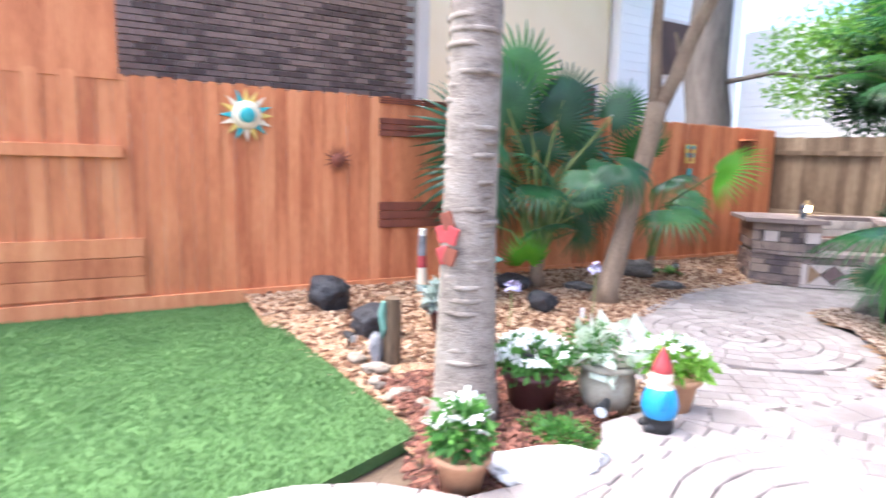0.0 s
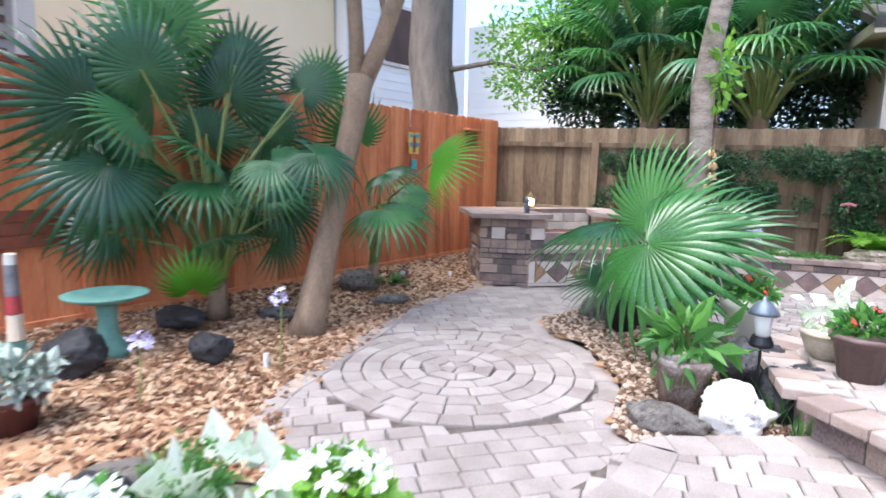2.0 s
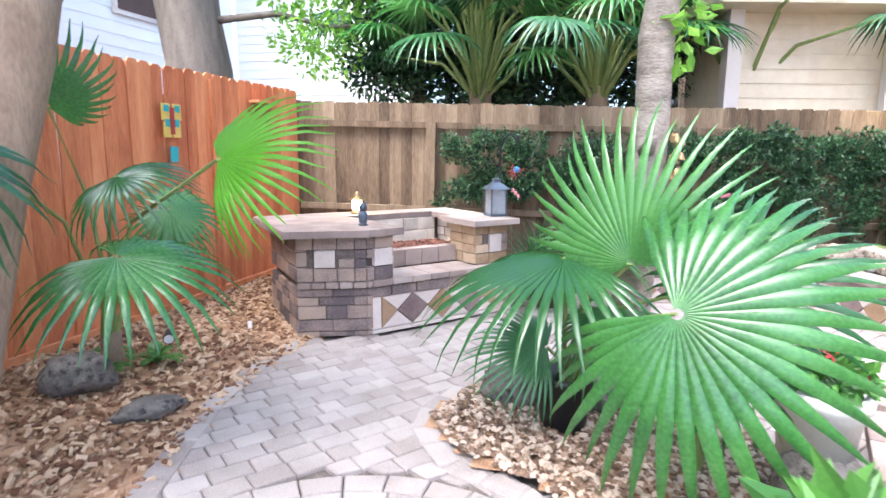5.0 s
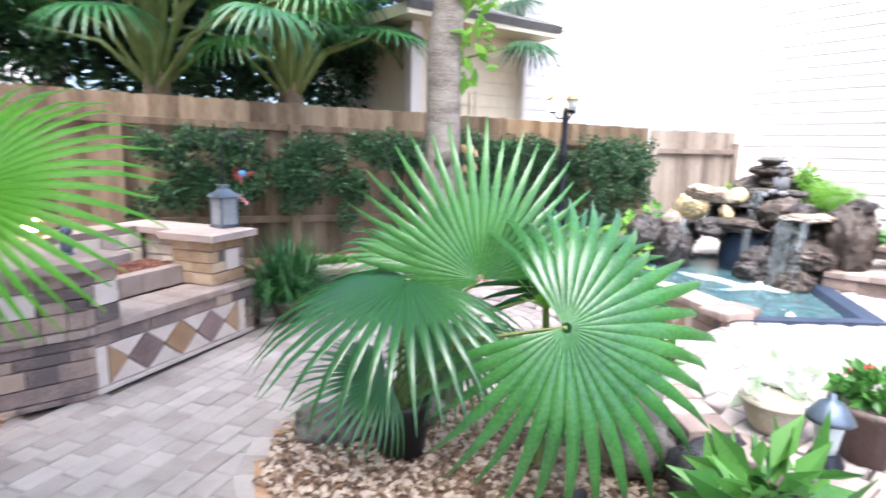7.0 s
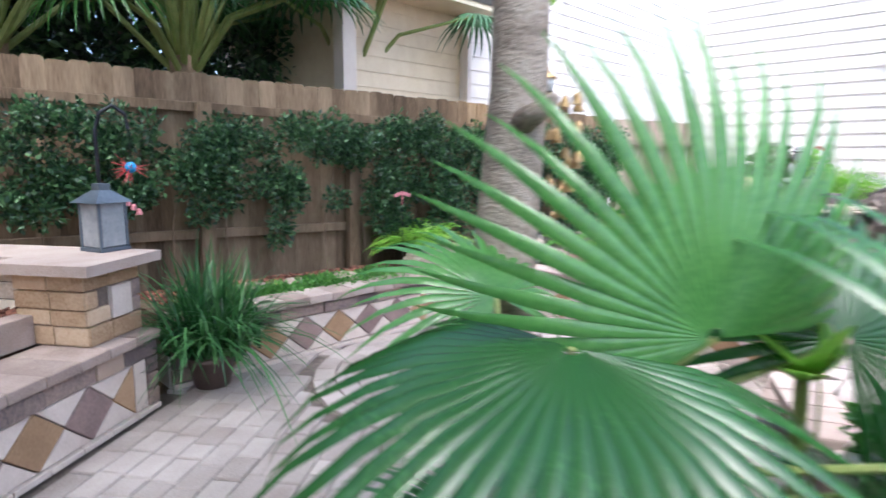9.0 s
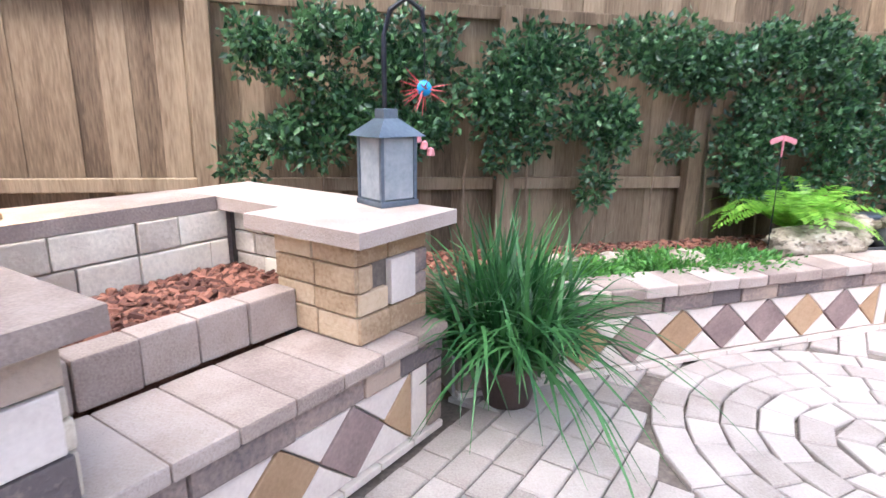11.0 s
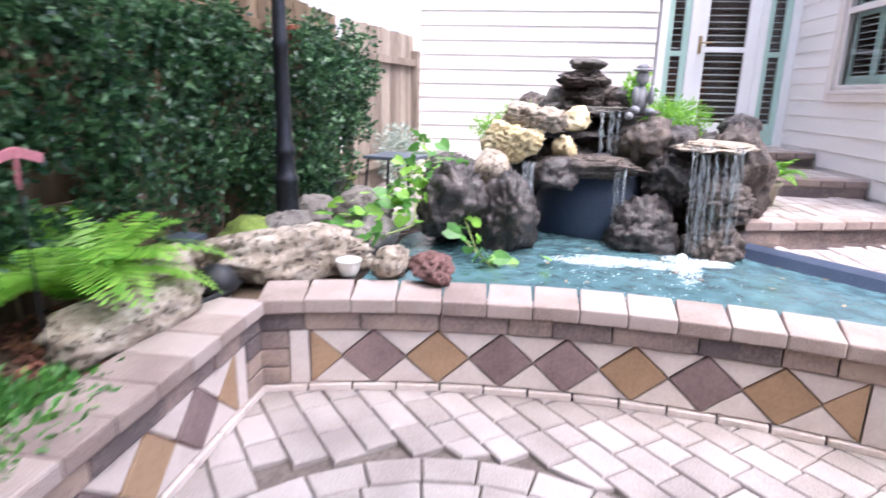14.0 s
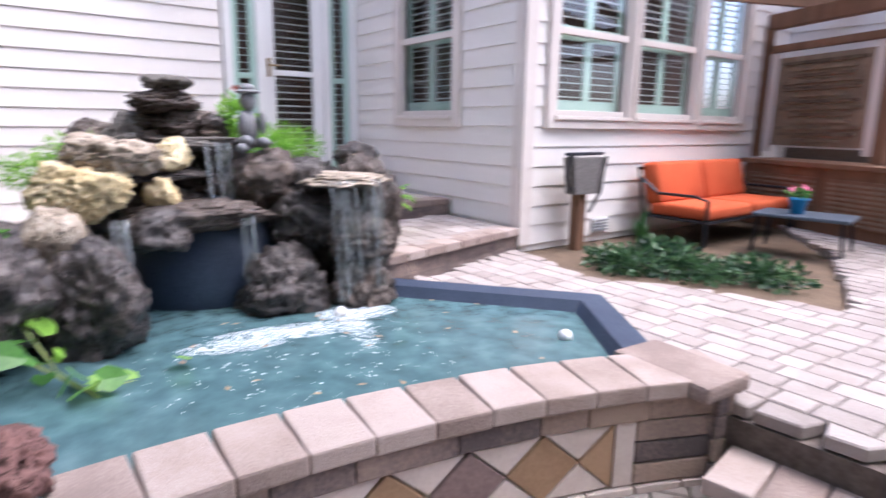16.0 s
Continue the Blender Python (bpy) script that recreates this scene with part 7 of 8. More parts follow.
for i in range(22):
    d = Vector((rs.gauss(0, 1), rs.gauss(0, 1), rs.gauss(0, 1))).normalized()
    part("spike", tube([tuple(d * 0.03), tuple(d * 0.12)], [0.004, 0.001], 5), "red_paint", sp_)
for k in range(3):
    part("bell", lathe([(0.02, 0), (0.015, 0.03), (0.003, 0.04)], 10), "pink_dull", sp_).matrix_local = pose(-0.03 + 0.03 * k, 0, -0.24 - 0.03 * k)

# ---- the shelf: ferns, lamp post ----
fern("fern", "bright green sword fern on the planting shelf", (-0.88, 10.80, 0.52), 36, 0.72, "leaf_lime", 90)
chips("shelf_mulch", [(-3.2, 9.8), (-0.6, 10.45), (0.9, 10.95), (0.95, 11.35), (-3.5, 10.65)], 3500, "bark_chip", "dark red-brown bark mulch on the planting shelf", (0.02, 0.06), 0.385, 14)
gc = thing("ground_cover", "dense low green ground cover along the seat wall", "plant", pose(-2.0, 10.15, 0.41))
leaf_cloud("foliage", [(0, 0.0, 0.03, 0.75, 0.20, 0.08), (0.6, 0.15, 0.02, 0.3, 0.14, 0.06), (-0.7, -0.12, 0.03, 0.45, 0.22, 0.09)], 5200, 0.04, "leaf_mid", gc, seed=18, shell=0.1)
df = thing("dragonfly_stake", "pink dragonfly ornament on a thin stake", "ornament", pose(-1.22, 10.50, 0.42) @ Matrix.Diagonal((0.75, 0.75, 0.95, 1)))
part("stake", tube([(0, 0, 0), (0, 0, 0.74)], 0.005, 6), "iron", df)
for s in (-1, 1):
    part("wing", box((0.11, 0.01, 0.035), pose(s * 0.06, 0, 0.77, 0, s * 15, 0), 0.004), "pink_dull", df)
part("body", tube([(0, 0, 0.80), (0, 0, 0.66)], [0.012, 0.006], 8), "pink_dull", df)
lp = thing("lamp_post", "black iron lamp post with three glass lantern heads", "street lamp", pose(0.70, 10.93, 0.36))
part("post", lathe([(0.10, 0), (0.10, 0.10), (0.085, 0.12), (0.070, 0.42), (0.078, 0.44), (0.078, 0.47), (0.062, 0.49), (0.056, 0.60), (0.066, 0.62), (0.066, 0.65), (0.050, 0.68), (0.046, 1.25), (0.055, 1.27), (0.044, 1.30), (0.040, 1.86), (0.04, 1.88), (0.02, 1.92)], 22, 0.03, 10), "iron", lp, smooth=True)
for i in range(3):
    a = 0.5 + i * 2.094
    c, s = math.cos(a) * 0.17, math.sin(a) * 0.17
    part("arm", tube([(0, 0, 1.80), (c * 0.5, s * 0.5, 1.76), (c, s, 1.84)], 0.012, 8), "iron", lp)
    lh = part("lantern_head", lathe([(0.03, 0), (0.055, 0.02), (0.06, 0.03)], 16), "iron", lp)
    lh.matrix_local = pose(c, s, 1.84)
    part("glass", lathe([(0.045, 0.03), (0.075, 0.13), (0.07, 0.16)], 16), "glow" if i == 1 else "frost", lh, smooth=True)
    part("roof", lathe([(0.10, 0.16), (0.09, 0.18), (0.04, 0.22), (0.012, 0.25), (0.008, 0.29)], 16), "brass", lh, smooth=True)
bell = thing("bell_chime", "hanging chime of small bronze bells on the trunk", "wind chime", pose(-2.13, 7.24, 0))
rb = random.Random(6)
for k in range(6):
    part("string", tube([(rb.uniform(-0.02, 0.02), 0.02 * (k - 3), 2.05), (rb.uniform(-0.03, 0.03), 0.03 * (k - 3), 1.22)], 0.0015, 4), "bark_brown", bell)
    for j in range(5):
        part("bell", lathe([(0.022, 0), (0.014, 0.03), (0.003, 0.045)], 10), "brass", bell).matrix_local = pose(rb.uniform(-0.03, 0.03), 0.03 * (k - 3), 1.24 + j * 0.10 + rb.uniform(0, 0.05))
ch = thing("red_chime", "red metal wind chime hanging in the hedge", "wind chime", pose(1.15, 11.15, 1.35))
part("chime_top", lathe([(0.05, 0.42), (0.045, 0.45), (0.01, 0.46)], 14), "red_dark", ch)
for k in range(5):
    a = k * 1.2566
    part("chime_tube", tube([(0.035 * math.cos(a), 0.035 * math.sin(a), 0.40), (0.035 * math.cos(a), 0.035 * math.sin(a), 0.05 + 0.03 * k)], 0.008, 6), "red_dark", ch)
pump = thing("pond_filter", "dark grey ball-shaped pond fixture behind the wall", "pump", pose(-0.40, 10.52, 0.42))
part("ball", lathe([(0.05, 0), (0.09, 0.04), (0.10, 0.09), (0.07, 0.14), (0.01, 0.165)], 20), "plastic_black", pump, smooth=True)
part("hose", tube([(-0.25, -0.05, 0.03), (0.0, -0.08, 0.05), (0.2, 0.02, 0.03)], 0.014, 8), "plastic_black", pump)
bxl = thing("utility_box", "small grey lidded utility box among the stones", "box", pose(0.02, 11.15, 0.46))
part("box_body", box((0.18, 0.16, 0.14), pose(0, 0, 0.0), 0.01), "grey_stone", bxl)
part("lid", box((0.20, 0.18, 0.03), pose(0, 0, 0.085), 0.008), "lantern_blue", bxl)
wp = pot("flower_pot", "small white ceramic pot on the pond cap", 0.05, 10.08, 0.46, 0.06, 0.09, "pot_white", "bowl")

for i, (x, y, rx, ry) in enumerate(((-2.55, 10.12, 0.35, 0.16), (-2.0, 10.35, 0.38, 0.18), (-1.5, 10.42, 0.3, 0.14))):
    gc = thing("ground_cover", "low green creeping ground cover on the planting shelf", "plant", pose(x, y, 0.40), "shelf ground cover")
    leaf_cloud("foliage", [(0, 0, 0.03, rx, ry, 0.06)], 800, 0.045, "leaf_mid", gc, seed=140 + i, shell=0.2, aspect=0.45)
# vine with heart leaves over the left of the falls
vine = thing("pothos_vine", "trailing heart-leaved lime green pothos over the rocks", "plant", pose(1.36, 10.04, 0.36) @ Matrix.Diagonal((1, 1, 0.9, 1)))
rv = random.Random(15)
def heart(parent, m, s):
    vs = [(0, 0.04, -0.02), (-0.34, 0.20, 0.05), (-0.52, -0.22, 0.03), (-0.30, -0.62, 0.0), (0, -0.86, -0.08), (0.30, -0.62, 0.0), (0.52, -0.22, 0.03), (0.34, 0.20, 0.05), (0, -0.35, -0.05)]
    ob = raw("leaf", [(x * s, y * s, z * s) for x, y, z in vs], [(0, 1, 2, 8), (0, 8, 6, 7), (8, 2, 3), (8, 3, 4), (8, 4, 5), (8, 5, 6)], rv.choice(("leaf_lime", "leaf_mid", "leaf_mid")), parent)
    ob.matrix_local = m
for path in (((0.35, 0.55, 0.55), (0.1, 0.35, 0.45), (-0.15, 0.2, 0.3), (-0.4, 0.1, 0.2), (-0.7, 0.3, 0.12)), ((0.5, 0.35, 0.65), (0.25, 0.1, 0.45), (0.0, -0.1, 0.2), (-0.15, -0.25, 0.0), (-0.35, -0.45, -0.08)), ((0.6, 0.5, 0.75), (0.3, 0.3, 0.6), (-0.1, 0.45, 0.35), (-0.45, 0.45, 0.15)), ((-0.2, -0.1, 0.15), (-0.25, -0.35, -0.05), (-0.15, -0.7, -0.09)), ((-0.5, 0.25, 0.15), (-0.8, 0.5, 0.12), (-0.95, 0.8, 0.1))):
    part("vine_stem", tube(path, 0.006, 6), "stem", vine)
    for a, b in zip(path, path[1:]):
        for k in range(5):
            p = Vector(a).lerp(Vector(b), k / 5)
            p += Vector((rv.uniform(-0.09, 0.05), rv.uniform(-0.09, 0.09), rv.uniform(0.01, 0.09)))
            heart(vine, pose(p.x, p.y, p.z, rv.uniform(-20, 60), rv.uniform(-60, 10), rv.uniform(0, 360)), rv.uniform(0.06, 0.13))
for k in range(70):
    # leaves creeping over the stones beside the pond
    f = rv.random()
    heart(vine, pose(-0.68 + 0.95 * f + rv.uniform(-0.1, 0.1), 0.50 - 0.38 * f + rv.uniform(-0.16, 0.16), 0.22 + 0.30 * f + rv.uniform(-0.05, 0.10), rv.uniform(-10, 50), rv.uniform(-50, 10), rv.uniform(0, 360)), rv.uniform(0.06, 0.11))
fb = thing("feather_fern", "bright feathery green foliage on top of the falls", "plant", pose(3.0, 8.72, 1.12))
leaf_cloud("foliage", [(0, 0, 0.10, 0.26, 0.36, 0.17), (0.15, 0.35, 0.14, 0.2, 0.2, 0.2)], 3200, 0.05, "leaf_lime", fb, seed=71, shell=0.2, aspect=0.22)
fb2 = thing("feather_fern", "bright feathery green foliage beside the summit", "plant", pose(2.72, 9.92, 1.10))
leaf_cloud("foliage", [(0, 0, 0.08, 0.2, 0.22, 0.13), (-0.1, 0.25, 0.0, 0.15, 0.2, 0.1)], 1400, 0.05, "leaf_lime", fb2, seed=72, shell=0.2, aspect=0.22)
fern("fern", "drooping green fern beside the tall boulder", (2.85, 8.05, 0.80), 12, 0.30, "leaf_mid", 95)
fl = thing("red_flower_plant", "upright green plant with red blooms behind the figure", "plant", pose(2.85, 8.98, 1.30))
leaf_cloud("foliage", [(0, 0, 0.14, 0.10, 0.10, 0.16)], 160, 0.07, "leaf_lime", fl, seed=73, shell=0.2)
blossoms(fl, [(0.02, 0.0, 0.32), (-0.04, -0.06, 0.30)], 0.035, "petal_red", 4)
sb = bmesh.new()
for c, s in (((0, 0, 0.12), (0.13, 0.12, 0.22)), ((-0.02, 0, 0.28), (0.10, 0.10, 0.12)), ((-0.02, 0, 0.335), (0.15, 0.15, 0.03)), ((-0.02, 0, 0.355), (0.09, 0.09, 0.06)), ((-0.10, 0.05, 0.04), (0.20, 0.07, 0.07)), ((-0.18, 0.10, 0.0), (0.12, 0.06, 0.06)), ((-0.10, -0.06, 0.03), (0.18, 0.07, 0.07)), ((-0.06, 0.05, 0.15), (0.08, 0.05, 0.14)), ((-0.06, -0.07, 0.15), (0.08, 0.05, 0.14))):
    bmesh.ops.create_icosphere(sb, subdivisions=3, radius=0.5, matrix=Matrix.Translation(c) @ Matrix.Diagonal((*s, 1)))
ob = part("garden_statue", sb, "grey_stone", smooth=True)
ob.matrix_world = pose(2.44, 8.93, 1.24, 0, 0, 15)
tagged(ob, "grey cast-stone seated figure with a hat on the rocks", "statue")

pot("flower_pot", "grey stone pot on the paver step", 3.06, 7.93, 0.53, 0.13, 0.20, "pot_stone")
fern("fern", "bright lime green fern spilling from a step pot", (3.06, 7.93, 0.72), 26, 0.42, "leaf_lime", 97)

# ---- back patio corner ----
bt = thing("side_table", "small grey metal side table on the back patio", "table", pose(2.75, 11.15, UZ))
part("tabletop", box((0.5, 0.5, 0.03), pose(0, 0, 0.42), 0.008), "lantern_blue", bt)
for sx in (-1, 1):
    for sy in (-1, 1):
        part("leg", tube([(sx * 0.24, sy * 0.24, 0), (sx * 0.21, sy * 0.21, 0.41)], 0.014, 8), "iron", bt)
pot("planter_pot", "black whiskey-barrel planter by the fence", 1.75, 11.35, UZ, 0.18, 0.32, "plastic_black")
pot("planter_pot", "mossy dark planter by the fence", 2.35, 11.6, UZ, 0.18, 0.26, "moss")
shb = thing("silver_shrub", "silvery green bushy shrub by the gate", "shrub", pose(3.6, 11.55, UZ))
leaf_cloud("foliage", [(0, 0, 0.35, 0.38, 0.26, 0.35)], 1500, 0.06, "leaf_silver", shb, seed=83, shell=0.25, aspect=0.3)
part("stem", tube([(0, 0, 0), (0, 0, 0.3)], 0.02, 6), "bark_brown", shb)
wl = thing("wall_lamp", "small dark wall lantern beside the door", "lamp", HM @ pose(AU - 0.03, 2.0, 2.85, 0, 0, -90))
part("back_plate", box((0.12, 0.02, 0.2), pose(0, -0.01, 0), 0.006), "iron", wl)
part("glass", lathe([(0.04, 0.02), (0.07, 0.16), (0.065, 0.17)], 14), "frost", wl).matrix_local = pose(0, -0.13, 0)
part("roof", lathe([(0.10, 0.17), (0.06, 0.22), (0.01, 0.25)], 14), "iron", wl).matrix_local = pose(0, -0.13, 0)
part("arm", tube([(0, -0.02, 0), (0, -0.13, -0.05), (0, -0.13, 0.03)], 0.012, 6), "iron", wl)

# ---- sofa corner ----
SM = HM @ pose(-0.46, -2.36, 0.27, 0, 0, -90) @ Matrix.Diagonal((1.0, 1.0, 0.80, 1))
sofa = thing("garden_sofa", "orange-cushioned black metal garden loveseat", "sofa", SM)
def cushion(w, d, h, m, name="seat_cushion"):
    bm = box((w, d, h), Matrix(), min(h, d) * 0.3)
    ob = part(name, bm, "orange_cloth", sofa, smooth=True)
    ob.matrix_local = m
    return ob
for k in (-1, 1):
    cushion(0.82, 0.62, 0.16, pose(0.42 * k, -0.10, 0.44))
    cushion(0.82, 0.18, 0.52, pose(0.42 * k, 0.22, 0.74, -12, 0, 0), "back_cushion")
    part("arm_rest", tube([(0.88 * k, -0.42, 0.12), (0.88 * k, -0.42, 0.60), (0.88 * k, -0.30, 0.64), (0.88 * k, 0.10, 0.64), (0.88 * k, 0.28, 0.80)], 0.018, 8), "iron", sofa)
    part("leg", tube([(0.84 * k, -0.40, 0.06), (0.82 * k, -0.38, 0.36)], 0.018, 8), "iron", sofa)
    part("leg", tube([(0.84 * k, 0.28, 0.06), (0.82 * k, 0.24, 0.36)], 0.018, 8), "iron", sofa)
part("seat_frame", box((1.72, 0.70, 0.03), pose(0, -0.07, 0.345), 0.01), "iron", sofa)
part("back_frame", tube([(-0.86, 0.26, 0.36), (-0.86, 0.34, 0.92), (0.86, 0.34, 0.92), (0.86, 0.26, 0.36)], 0.018, 8), "iron", sofa)
tb_ = thing("patio_table", "low grey tile-topped patio table", "table", HM @ pose(-1.45, -2.09, 0.30, 0, 0, 10) @ Matrix.Diagonal((1, 1, 0.88, 1)))
part("tabletop", box((0.75, 0.5, 0.035), pose(0, 0, 0.40), 0.01), "lantern_blue", tb_)
for sx in (-1, 1):
    for sy in (-1, 1):
        part("leg", tube([(sx * 0.35, sy * 0.22, 0.02), (sx * 0.32, sy * 0.20, 0.39)], 0.014, 8), "iron", tb_)
v_ = HM @ Vector((-1.40, -2.04, 0))
pot("flower_pot", "small dark blue glazed pot on the table", v_.x, v_.y, 0.668, 0.075, 0.14, "blue_paint")
flower_plant("petunia", "pink petunia in a blue pot", v_.x, v_.y, 0.80, 0.08, 0.10, "leaf_mid", "petal_pink", 7, 21, 0.03, 80, 0.05)
hp = thing("hose_hanger", "grey mesh hose bag hung on a wooden post", "hose holder", HM @ pose(-0.16, -0.57, 0.26, 0, 0, -90) @ Matrix.Diagonal((1, 1, 0.95, 1)))
part("post", box((0.11, 0.09, 0.62), pose(0, 0, 0.31), 0.008), "cedar", hp)
part("bag", prism([(-0.16, 0.0), (0.16, 0.0), (0.21, 0.34), (-0.21, 0.34)], 0.12), "mesh_grey", hp).matrix_local = pose(0, -0.10, 0.58)
part("hook_bar", tube([(-0.24, -0.04, 0.95), (0.24, -0.04, 0.95)], 0.016, 8), "iron", hp)
part("hose", tube([(-0.20, -0.06, 0.95), (-0.25, -0.06, 0.75), (-0.20, -0.07, 0.62), (-0.12, -0.07, 0.70), (-0.16, -0.06, 0.93)], 0.018, 8), "plastic_black", hp)
part("strap", tube([(0.20, -0.12, 0.93), (0.12, -0.14, 0.60), (-0.02, -0.14, 0.42)], 0.014, 6), "plastic_black", hp)
for i, (x, y, rx, ry) in enumerate(((2.25, 6.20, 0.35, 0.25), (1.9, 5.85, 0.4, 0.28), (1.6, 5.45, 0.4, 0.28), (2.4, 5.65, 0.35, 0.3))):
    bshr = thing("low_shrub", "low blue-green ground shrub in the patio bed", "shrub", pose(x, y, 0.28), "patio bed shrubs")
    leaf_cloud("foliage", [(0, 0, 0.08, rx, ry, 0.12)], 900, 0.06, "leaf_dark", bshr, seed=88 + i, shell=0.15, aspect=0.5)
sp2 = thing("spiky_plant", "dark spiky plant beside the sofa", "plant", HM @ pose(-0.35, -1.28, 0.30))
blades("strap_leaves", (0, 0, 0), 40, 0.38, "grass_blade", sp2, 99, 0.1, 0.010, 0.6)
vent = thing("wall_vent", "small white crawl-space vent in the siding", "vent", HM @ pose(-0.03, -1.05, 0.46, 0, 0, -90))
part("frame", box((0.24, 0.02, 0.14), Matrix(), 0.004), "white_paint", vent)
for k in range(4):
    part("slat", box((0.20, 0.014, 0.012), pose(0, -0.012, -0.045 + 0.03 * k)), "grey_stone", vent)

# outdoor kitchen under a pergola
KA = math.degrees(math.atan2(-0.36, 0.93))
KM = HM @ Matrix.Translation((-3.09, -2.47, 0.30)) @ pose(0, 0, 0, 0, 0, KA)
kit = thing("outdoor_kitchen", "brown wooden outdoor bar counter with lattice doors", "counter", KM @ Matrix.Diagonal((1.0, 1.0, 0.85, 1)))
part("body", span(0, -0.60, 0.0, 3.2, 0.0, 0.84), "cedar", kit)
part("worktop", span(-0.02, -0.66, 0.84, 3.25, 0.05, 0.90, 0.008), "cedar", kit)
for k in range(3):
    x0 = 0.12 + k * 1.02
    d_ = part("lattice_door", span(x0, 0.0, 0.18, x0 + 0.9, 0.03, 0.72, 0.005), "cedar", kit)
    for j in range(9):
        part("slat", box((0.86, 0.012, 0.025), pose(x0 + 0.45, 0.036, 0.22 + j * 0.056)), "bark_brown", d_)
part("splash_back", span(0.0, -0.62, 0.90, 3.2, -0.56, 1.05, 0.005), "mesh_grey", kit)
pg = thing("pergola", "dark stained wooden pergola with carved screen panel", "pergola", KM @ Matrix.Translation((0.40, 0.36, -0.08)))
for x in (2.97, 1.32, 0.0):
    part("post", span(x, -0.74, 0.85, x + 0.13, -0.62, 2.35, 0.01), "cedar", pg)
part("beam", span(-0.1, -0.80, 2.35, 3.12, -0.66, 2.52, 0.01), "cedar", pg)
part("beam", span(-0.1, -0.80, 2.08, 3.12, -0.70, 2.16, 0.01), "cedar", pg)
for k in range(5):
    part("rafter", span(0.1 + k * 0.6, -1.6, 2.52, 0.16 + k * 0.6, 0.4, 2.64, 0.006), "cedar", pg)
part("screen", span(1.60, -0.72, 1.00, 2.80, -0.69, 2.0), "bark_brown", pg)
for x0, x1 in ((2.80, 2.92), (1.50, 1.60)):
    part("screen_frame", span(x0, -0.73, 0.92, x1, -0.67, 2.06, 0.006), "trim", pg)
for j in range(13):
    w = 0.30 + 0.22 * abs(math.sin(j * 0.9))
    part("screen_slat", box((w * 2, 0.02, 0.035), pose(2.2, -0.675, 1.06 + j * 0.072)), "grey_wood", pg)

# ---- paving: pavers near the path as parts, the rest joined ----
def paver_geo(pts, z, h=0.05, ch=0.007):
    """A four-cornered paver with a small chamfer: verts and faces."""
    c = sum((Vector((*p, 0)) for p in pts), Vector()) / 4
    vs = [(x, y, z - h) for x, y in pts] + [(x, y, z - ch) for x, y in pts]
    for x, y in pts:
        d = (c - Vector((x, y, 0))).normalized() * ch * 1.3
        vs.append((x + d.x, y + d.y, z))
    fs = [(8, 9, 10, 11)]
    for i in range(4):
        j = (i + 1) % 4
        fs += [(i, j, 4 + j, 4 + i), (4 + i, 4 + j, 8 + j, 8 + i)]
    return vs, fs

def ring_pavers(cx, cy, r0, r1, poly, gap=0.004, row=0.148, avoid=None):
    out = []
    r = r0
    k = 0
    while r < r1 - 0.01:
        n = max(5, round(2 * math.pi * (r + row / 2) / 0.205))
        off = k * 1.7
        for i in range(n):
            a0, a1 = 2 * math.pi * i / n + off, 2 * math.pi * (i + 1) / n + off
            g = gap / (r + 0.08)
            pts = [((r + gap if r > 0.01 else 0.012) * math.cos(a0 + g), (r + gap if r > 0.01 else 0.012) * math.sin(a0 + g)), ((r + row - gap) * math.cos(a0 + g), (r + row - gap) * math.sin(a0 + g)),
                   ((r + row - gap) * math.cos(a1 - g), (r + row - gap) * math.sin(a1 - g)), ((r + gap if r > 0.01 else 0.012) * math.cos(a1 - g), (r + gap if r > 0.01 else 0.012) * math.sin(a1 - g))]
            pts = [(cx + x, cy + y) for x, y in pts]
            mx, my = sum(p[0] for p in pts) / 4, sum(p[1] for p in pts) / 4
            if inside(mx, my, poly) and not (avoid and inside(mx, my, avoid)):
                out.append(pts)
        r += row
        k += 1
    return out

def clip_convex(pts, poly, steps=5):
    """Draw the corners that lie outside the polygon in towards the middle."""
    mx, my = sum(p[0] for p in pts) / 4, sum(p[1] for p in pts) / 4
    res = []
    for x, y in pts:
        f = 1.0
        while f > 0.3 and not inside(mx + (x - mx) * f, my + (y - my) * f, poly):
            f -= 0.1
        res.append((mx + (x - mx) * f, my + (y - my) * f))
    return res

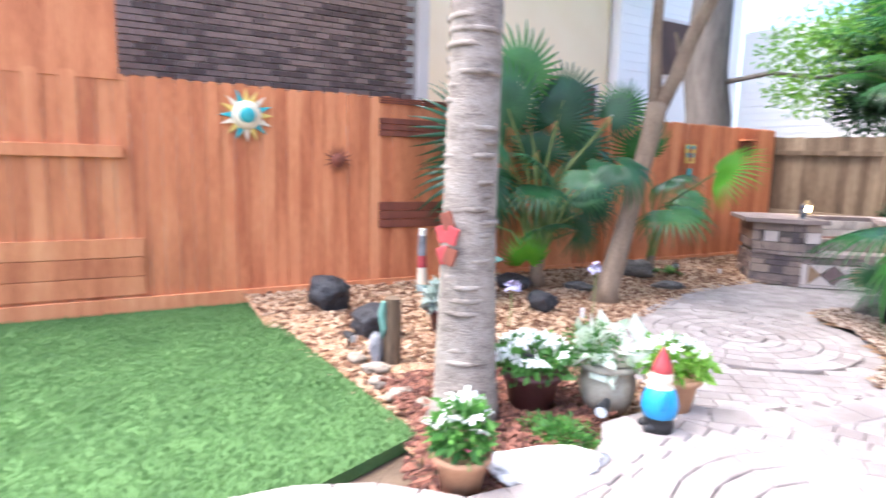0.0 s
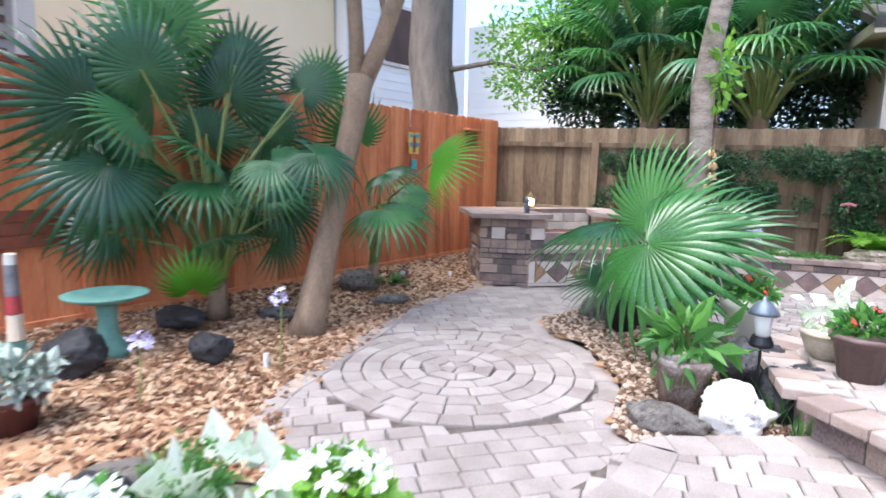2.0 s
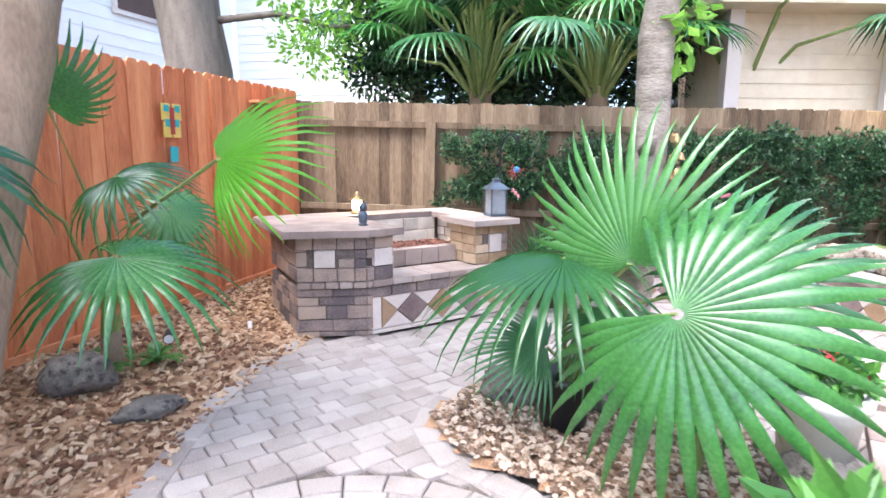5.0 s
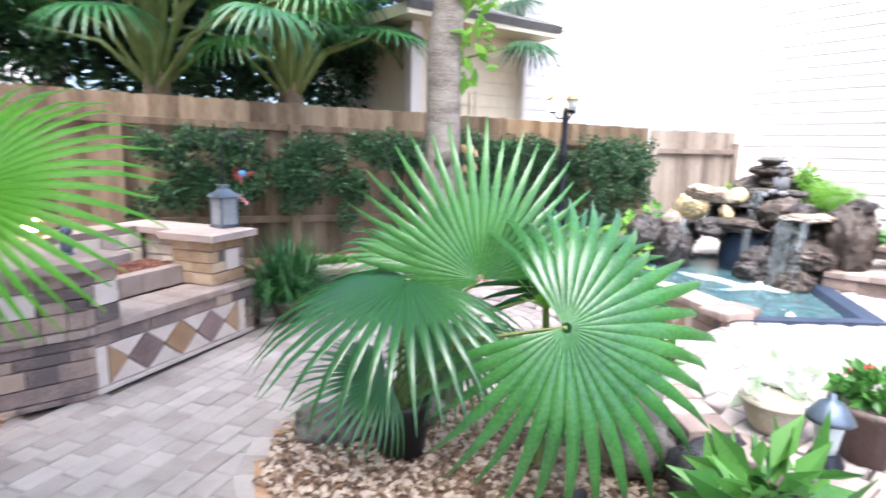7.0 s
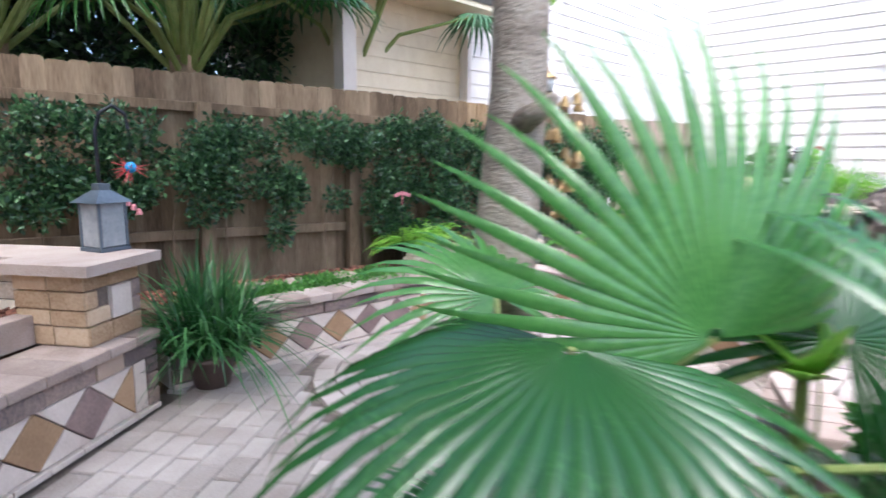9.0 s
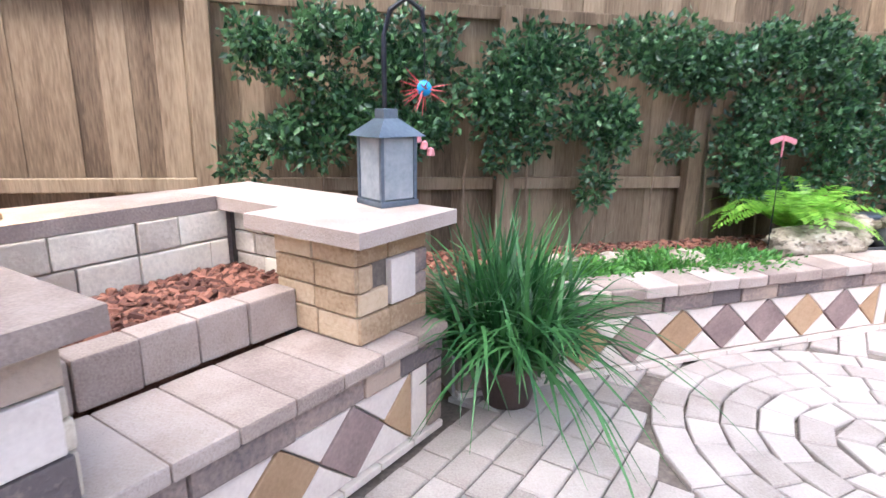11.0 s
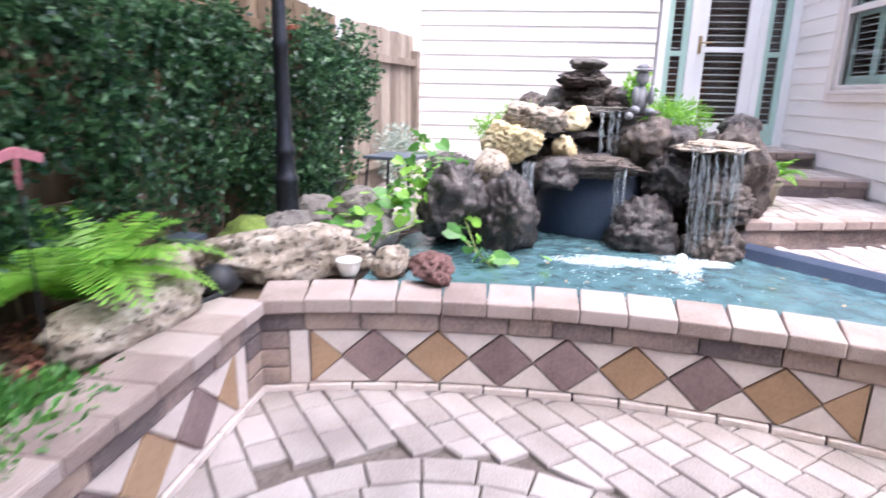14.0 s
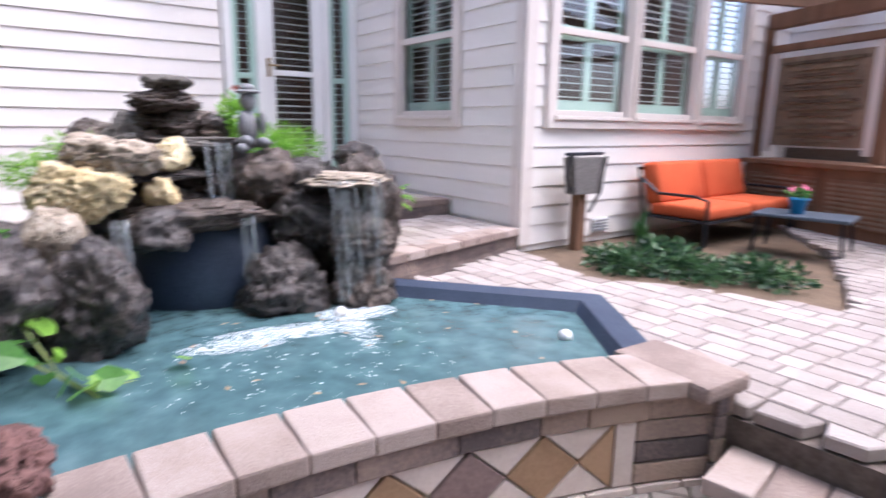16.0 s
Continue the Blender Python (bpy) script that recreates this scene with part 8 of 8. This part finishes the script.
def bond_pavers(poly, angle, circles, avoid=None, L=0.215, W=0.142, gap=0.0035, seed=0):
    out = []
    r = random.Random(seed)
    ca, sa = math.cos(radians(angle)), math.sin(radians(angle))
    xs, ys = [p[0] for p in poly], [p[1] for p in poly]
    cx, cy = (min(xs) + max(xs)) / 2, (min(ys) + max(ys)) / 2
    R = max(max(xs) - min(xs), max(ys) - min(ys)) * 0.75
    j = -int(R / W)
    while j * W < R:
        x = -R + r.uniform(0, L)
        while x < R:
            l = r.choice((L, L, L * 0.68))
            loc = [(x + gap, j * W + gap), (x + l - gap, j * W + gap), (x + l - gap, (j + 1) * W - gap), (x + gap, (j + 1) * W - gap)]
            pts = [(cx + u * ca - v * sa, cy + u * sa + v * ca) for u, v in loc]
            mx, my = sum(p[0] for p in pts) / 4, sum(p[1] for p in pts) / 4
            x += l
            if not inside(mx, my, poly) or (avoid and inside(mx, my, avoid)):
                continue
            if any((mx - a) ** 2 + (my - b) ** 2 < (c + 0.035) ** 2 for a, b, c in circles):
                continue
            def pull(p):
                for a, b, c in circles:
                    d = math.hypot(p[0] - a, p[1] - b)
                    if d < c + 0.004:
                        return (a + (p[0] - a) * (c + 0.004) / d, b + (p[1] - b) * (c + 0.004) / d)
                return p
            out.append(clip_convex([pull(p) for p in pts], poly))
        j += 1
    return out

def border(poly_pts, width=0.2, gap=0.004, depth=0.15, side=1):
    """Soldier course along an open line of plan points."""
    c = Curve(poly_pts)
    n = int(c.length / width)
    out = []
    for i in range(n):
        f0, f1 = c.basis((i + 0.02) * c.length / n), c.basis((i + 0.98) * c.length / n)
        pts = [f0 @ Vector((0, 0, 0)), f1 @ Vector((0, 0, 0)), f1 @ Vector((0, side * depth, 0)), f0 @ Vector((0, side * depth, 0))]
        pts = [(p.x, p.y) for p in pts]
        out.append(pts if side > 0 else pts[::-1])
    return out

def pave(name, label, pieces, z, near):
    t = thing(name, label, "paving", kind="structure")
    vs, fs, used = [], [], 0
    pieces.sort(key=lambda q: (q[0][0] - near[0]) ** 2 + (q[0][1] - near[1]) ** 2)
    for q in pieces:
        zz = z + RNG.uniform(-0.003, 0.003)
        v, f = paver_geo(q, zz)
        if used < 300:
            raw("paver", v, f, "paver", t)
            used += 1
        else:
            k = len(vs)
            vs += v
            fs += [tuple(i + k for i in g) for g in f]
    if vs:
        tagged(raw("pavers", vs, fs, "paver_far", t), kind="stuff")
    return t

C1, C2, C3 = (-3.32, 4.93, 1.04), (-1.52, 8.93, 1.04), (-0.75, 2.3, 0.9)
LEFT_EDGE = [(-3.0, 2.95), (-3.7, 3.3), (-4.0, 3.75), (-4.14, 4.2), (-4.45, 5.0), (-4.66, 5.55), (-4.95, 6.4), (-5.08, 7.2), (-5.1, 7.7)]
BED_EDGE = [(-1.8, 4.5), (-1.97, 4.7), (-2.18, 5.34), (-2.75, 6.02), (-3.2, 6.2), (-3.48, 6.6), (-3.3, 7.2), (-2.75, 7.45), (-2.0, 7.3)]
seatless = [BM_ @ Vector(q) for q in ((-0.45, 0.2, 0), (0, -0.01, 0), (1.9, -0.01, 0), (1.9, 2, 0), (-0.45, 2, 0))]
BENCH = [(v.x, v.y) for v in seatless]
def off_bench(ps):
    return [p for p in ps if not inside(sum(q[0] for q in p) / 4, sum(q[1] for q in p) / 4, BENCH)]
pth = ring_pavers(C1[0], C1[1], 0.0, C1[2], PATHWAY, avoid=BED)
pth += ring_pavers(C2[0], C2[1], 0.0, C2[2], PATHWAY)
grid = bond_pavers(PATHWAY, 52, (C1, C2), BED, seed=3)
pth += off_bench(grid)
pave("paving_path", "tumbled grey-tan concrete pavers laid with circles of rings", pth, 0.0, (-3.32, 5.2))
edge = border(LEFT_EDGE, 0.2, side=-1) + border(BED_EDGE, 0.2, side=1)
pave("paving_edge", "soldier course of pavers edging the path", edge, 0.006, (-3.4, 6.3))
LIP = [(-2.25, 2.72), (-2.02, 2.92), (-1.86, 3.16), (-1.76, 3.50), (-1.70, 3.95), (-1.74, 4.45), (-0.95, 5.08)]
TURF_LIP = [(-2.6, -1.5), (-2.42, -0.3), (-2.36, 0.35), (-2.2, 0.72), (-1.92, 1.0), (-1.88, 1.5), (-2.0, 1.9), (-2.22, 2.1), (-2.25, 2.72)]
fr = ring_pavers(C3[0], C3[1], 0.0, C3[2], FRONT)
fr += bond_pavers(FRONT, 20, (C3,), seed=5)
pave("paving_front", "sunlit pale concrete pavers of the front patio", fr, FZ, (-1.2, 2.2))
pave("paving_lip", "curved soldier course edging the front patio", border(LIP, 0.22, depth=0.22, side=-1) + border(TURF_LIP, 0.2, depth=0.2, side=-1), FZ + 0.006, (-1.8, 3.0))
upp = bond_pavers(UP, 16, (), seed=6) + bond_pavers(UP2, 16, (), seed=8)
pave("paving_upper", "pale pink-grey pavers of the raised patio", upp, UZ, (0.8, 6.5))
pave("paving_step", "pavers on the steps below the garden door", bond_pavers(L1, 16, (), L2, seed=9), 0.528, (3, 7.5))
pave("paving_step_upper", "pavers on the top door step", bond_pavers(L2, 16, (), L3, seed=10), 0.678, (4, 7.5))
pave("paving_step_top", "pavers on the step under the door sill", bond_pavers(L3, 16, (), seed=11), 0.838, (5, 8))
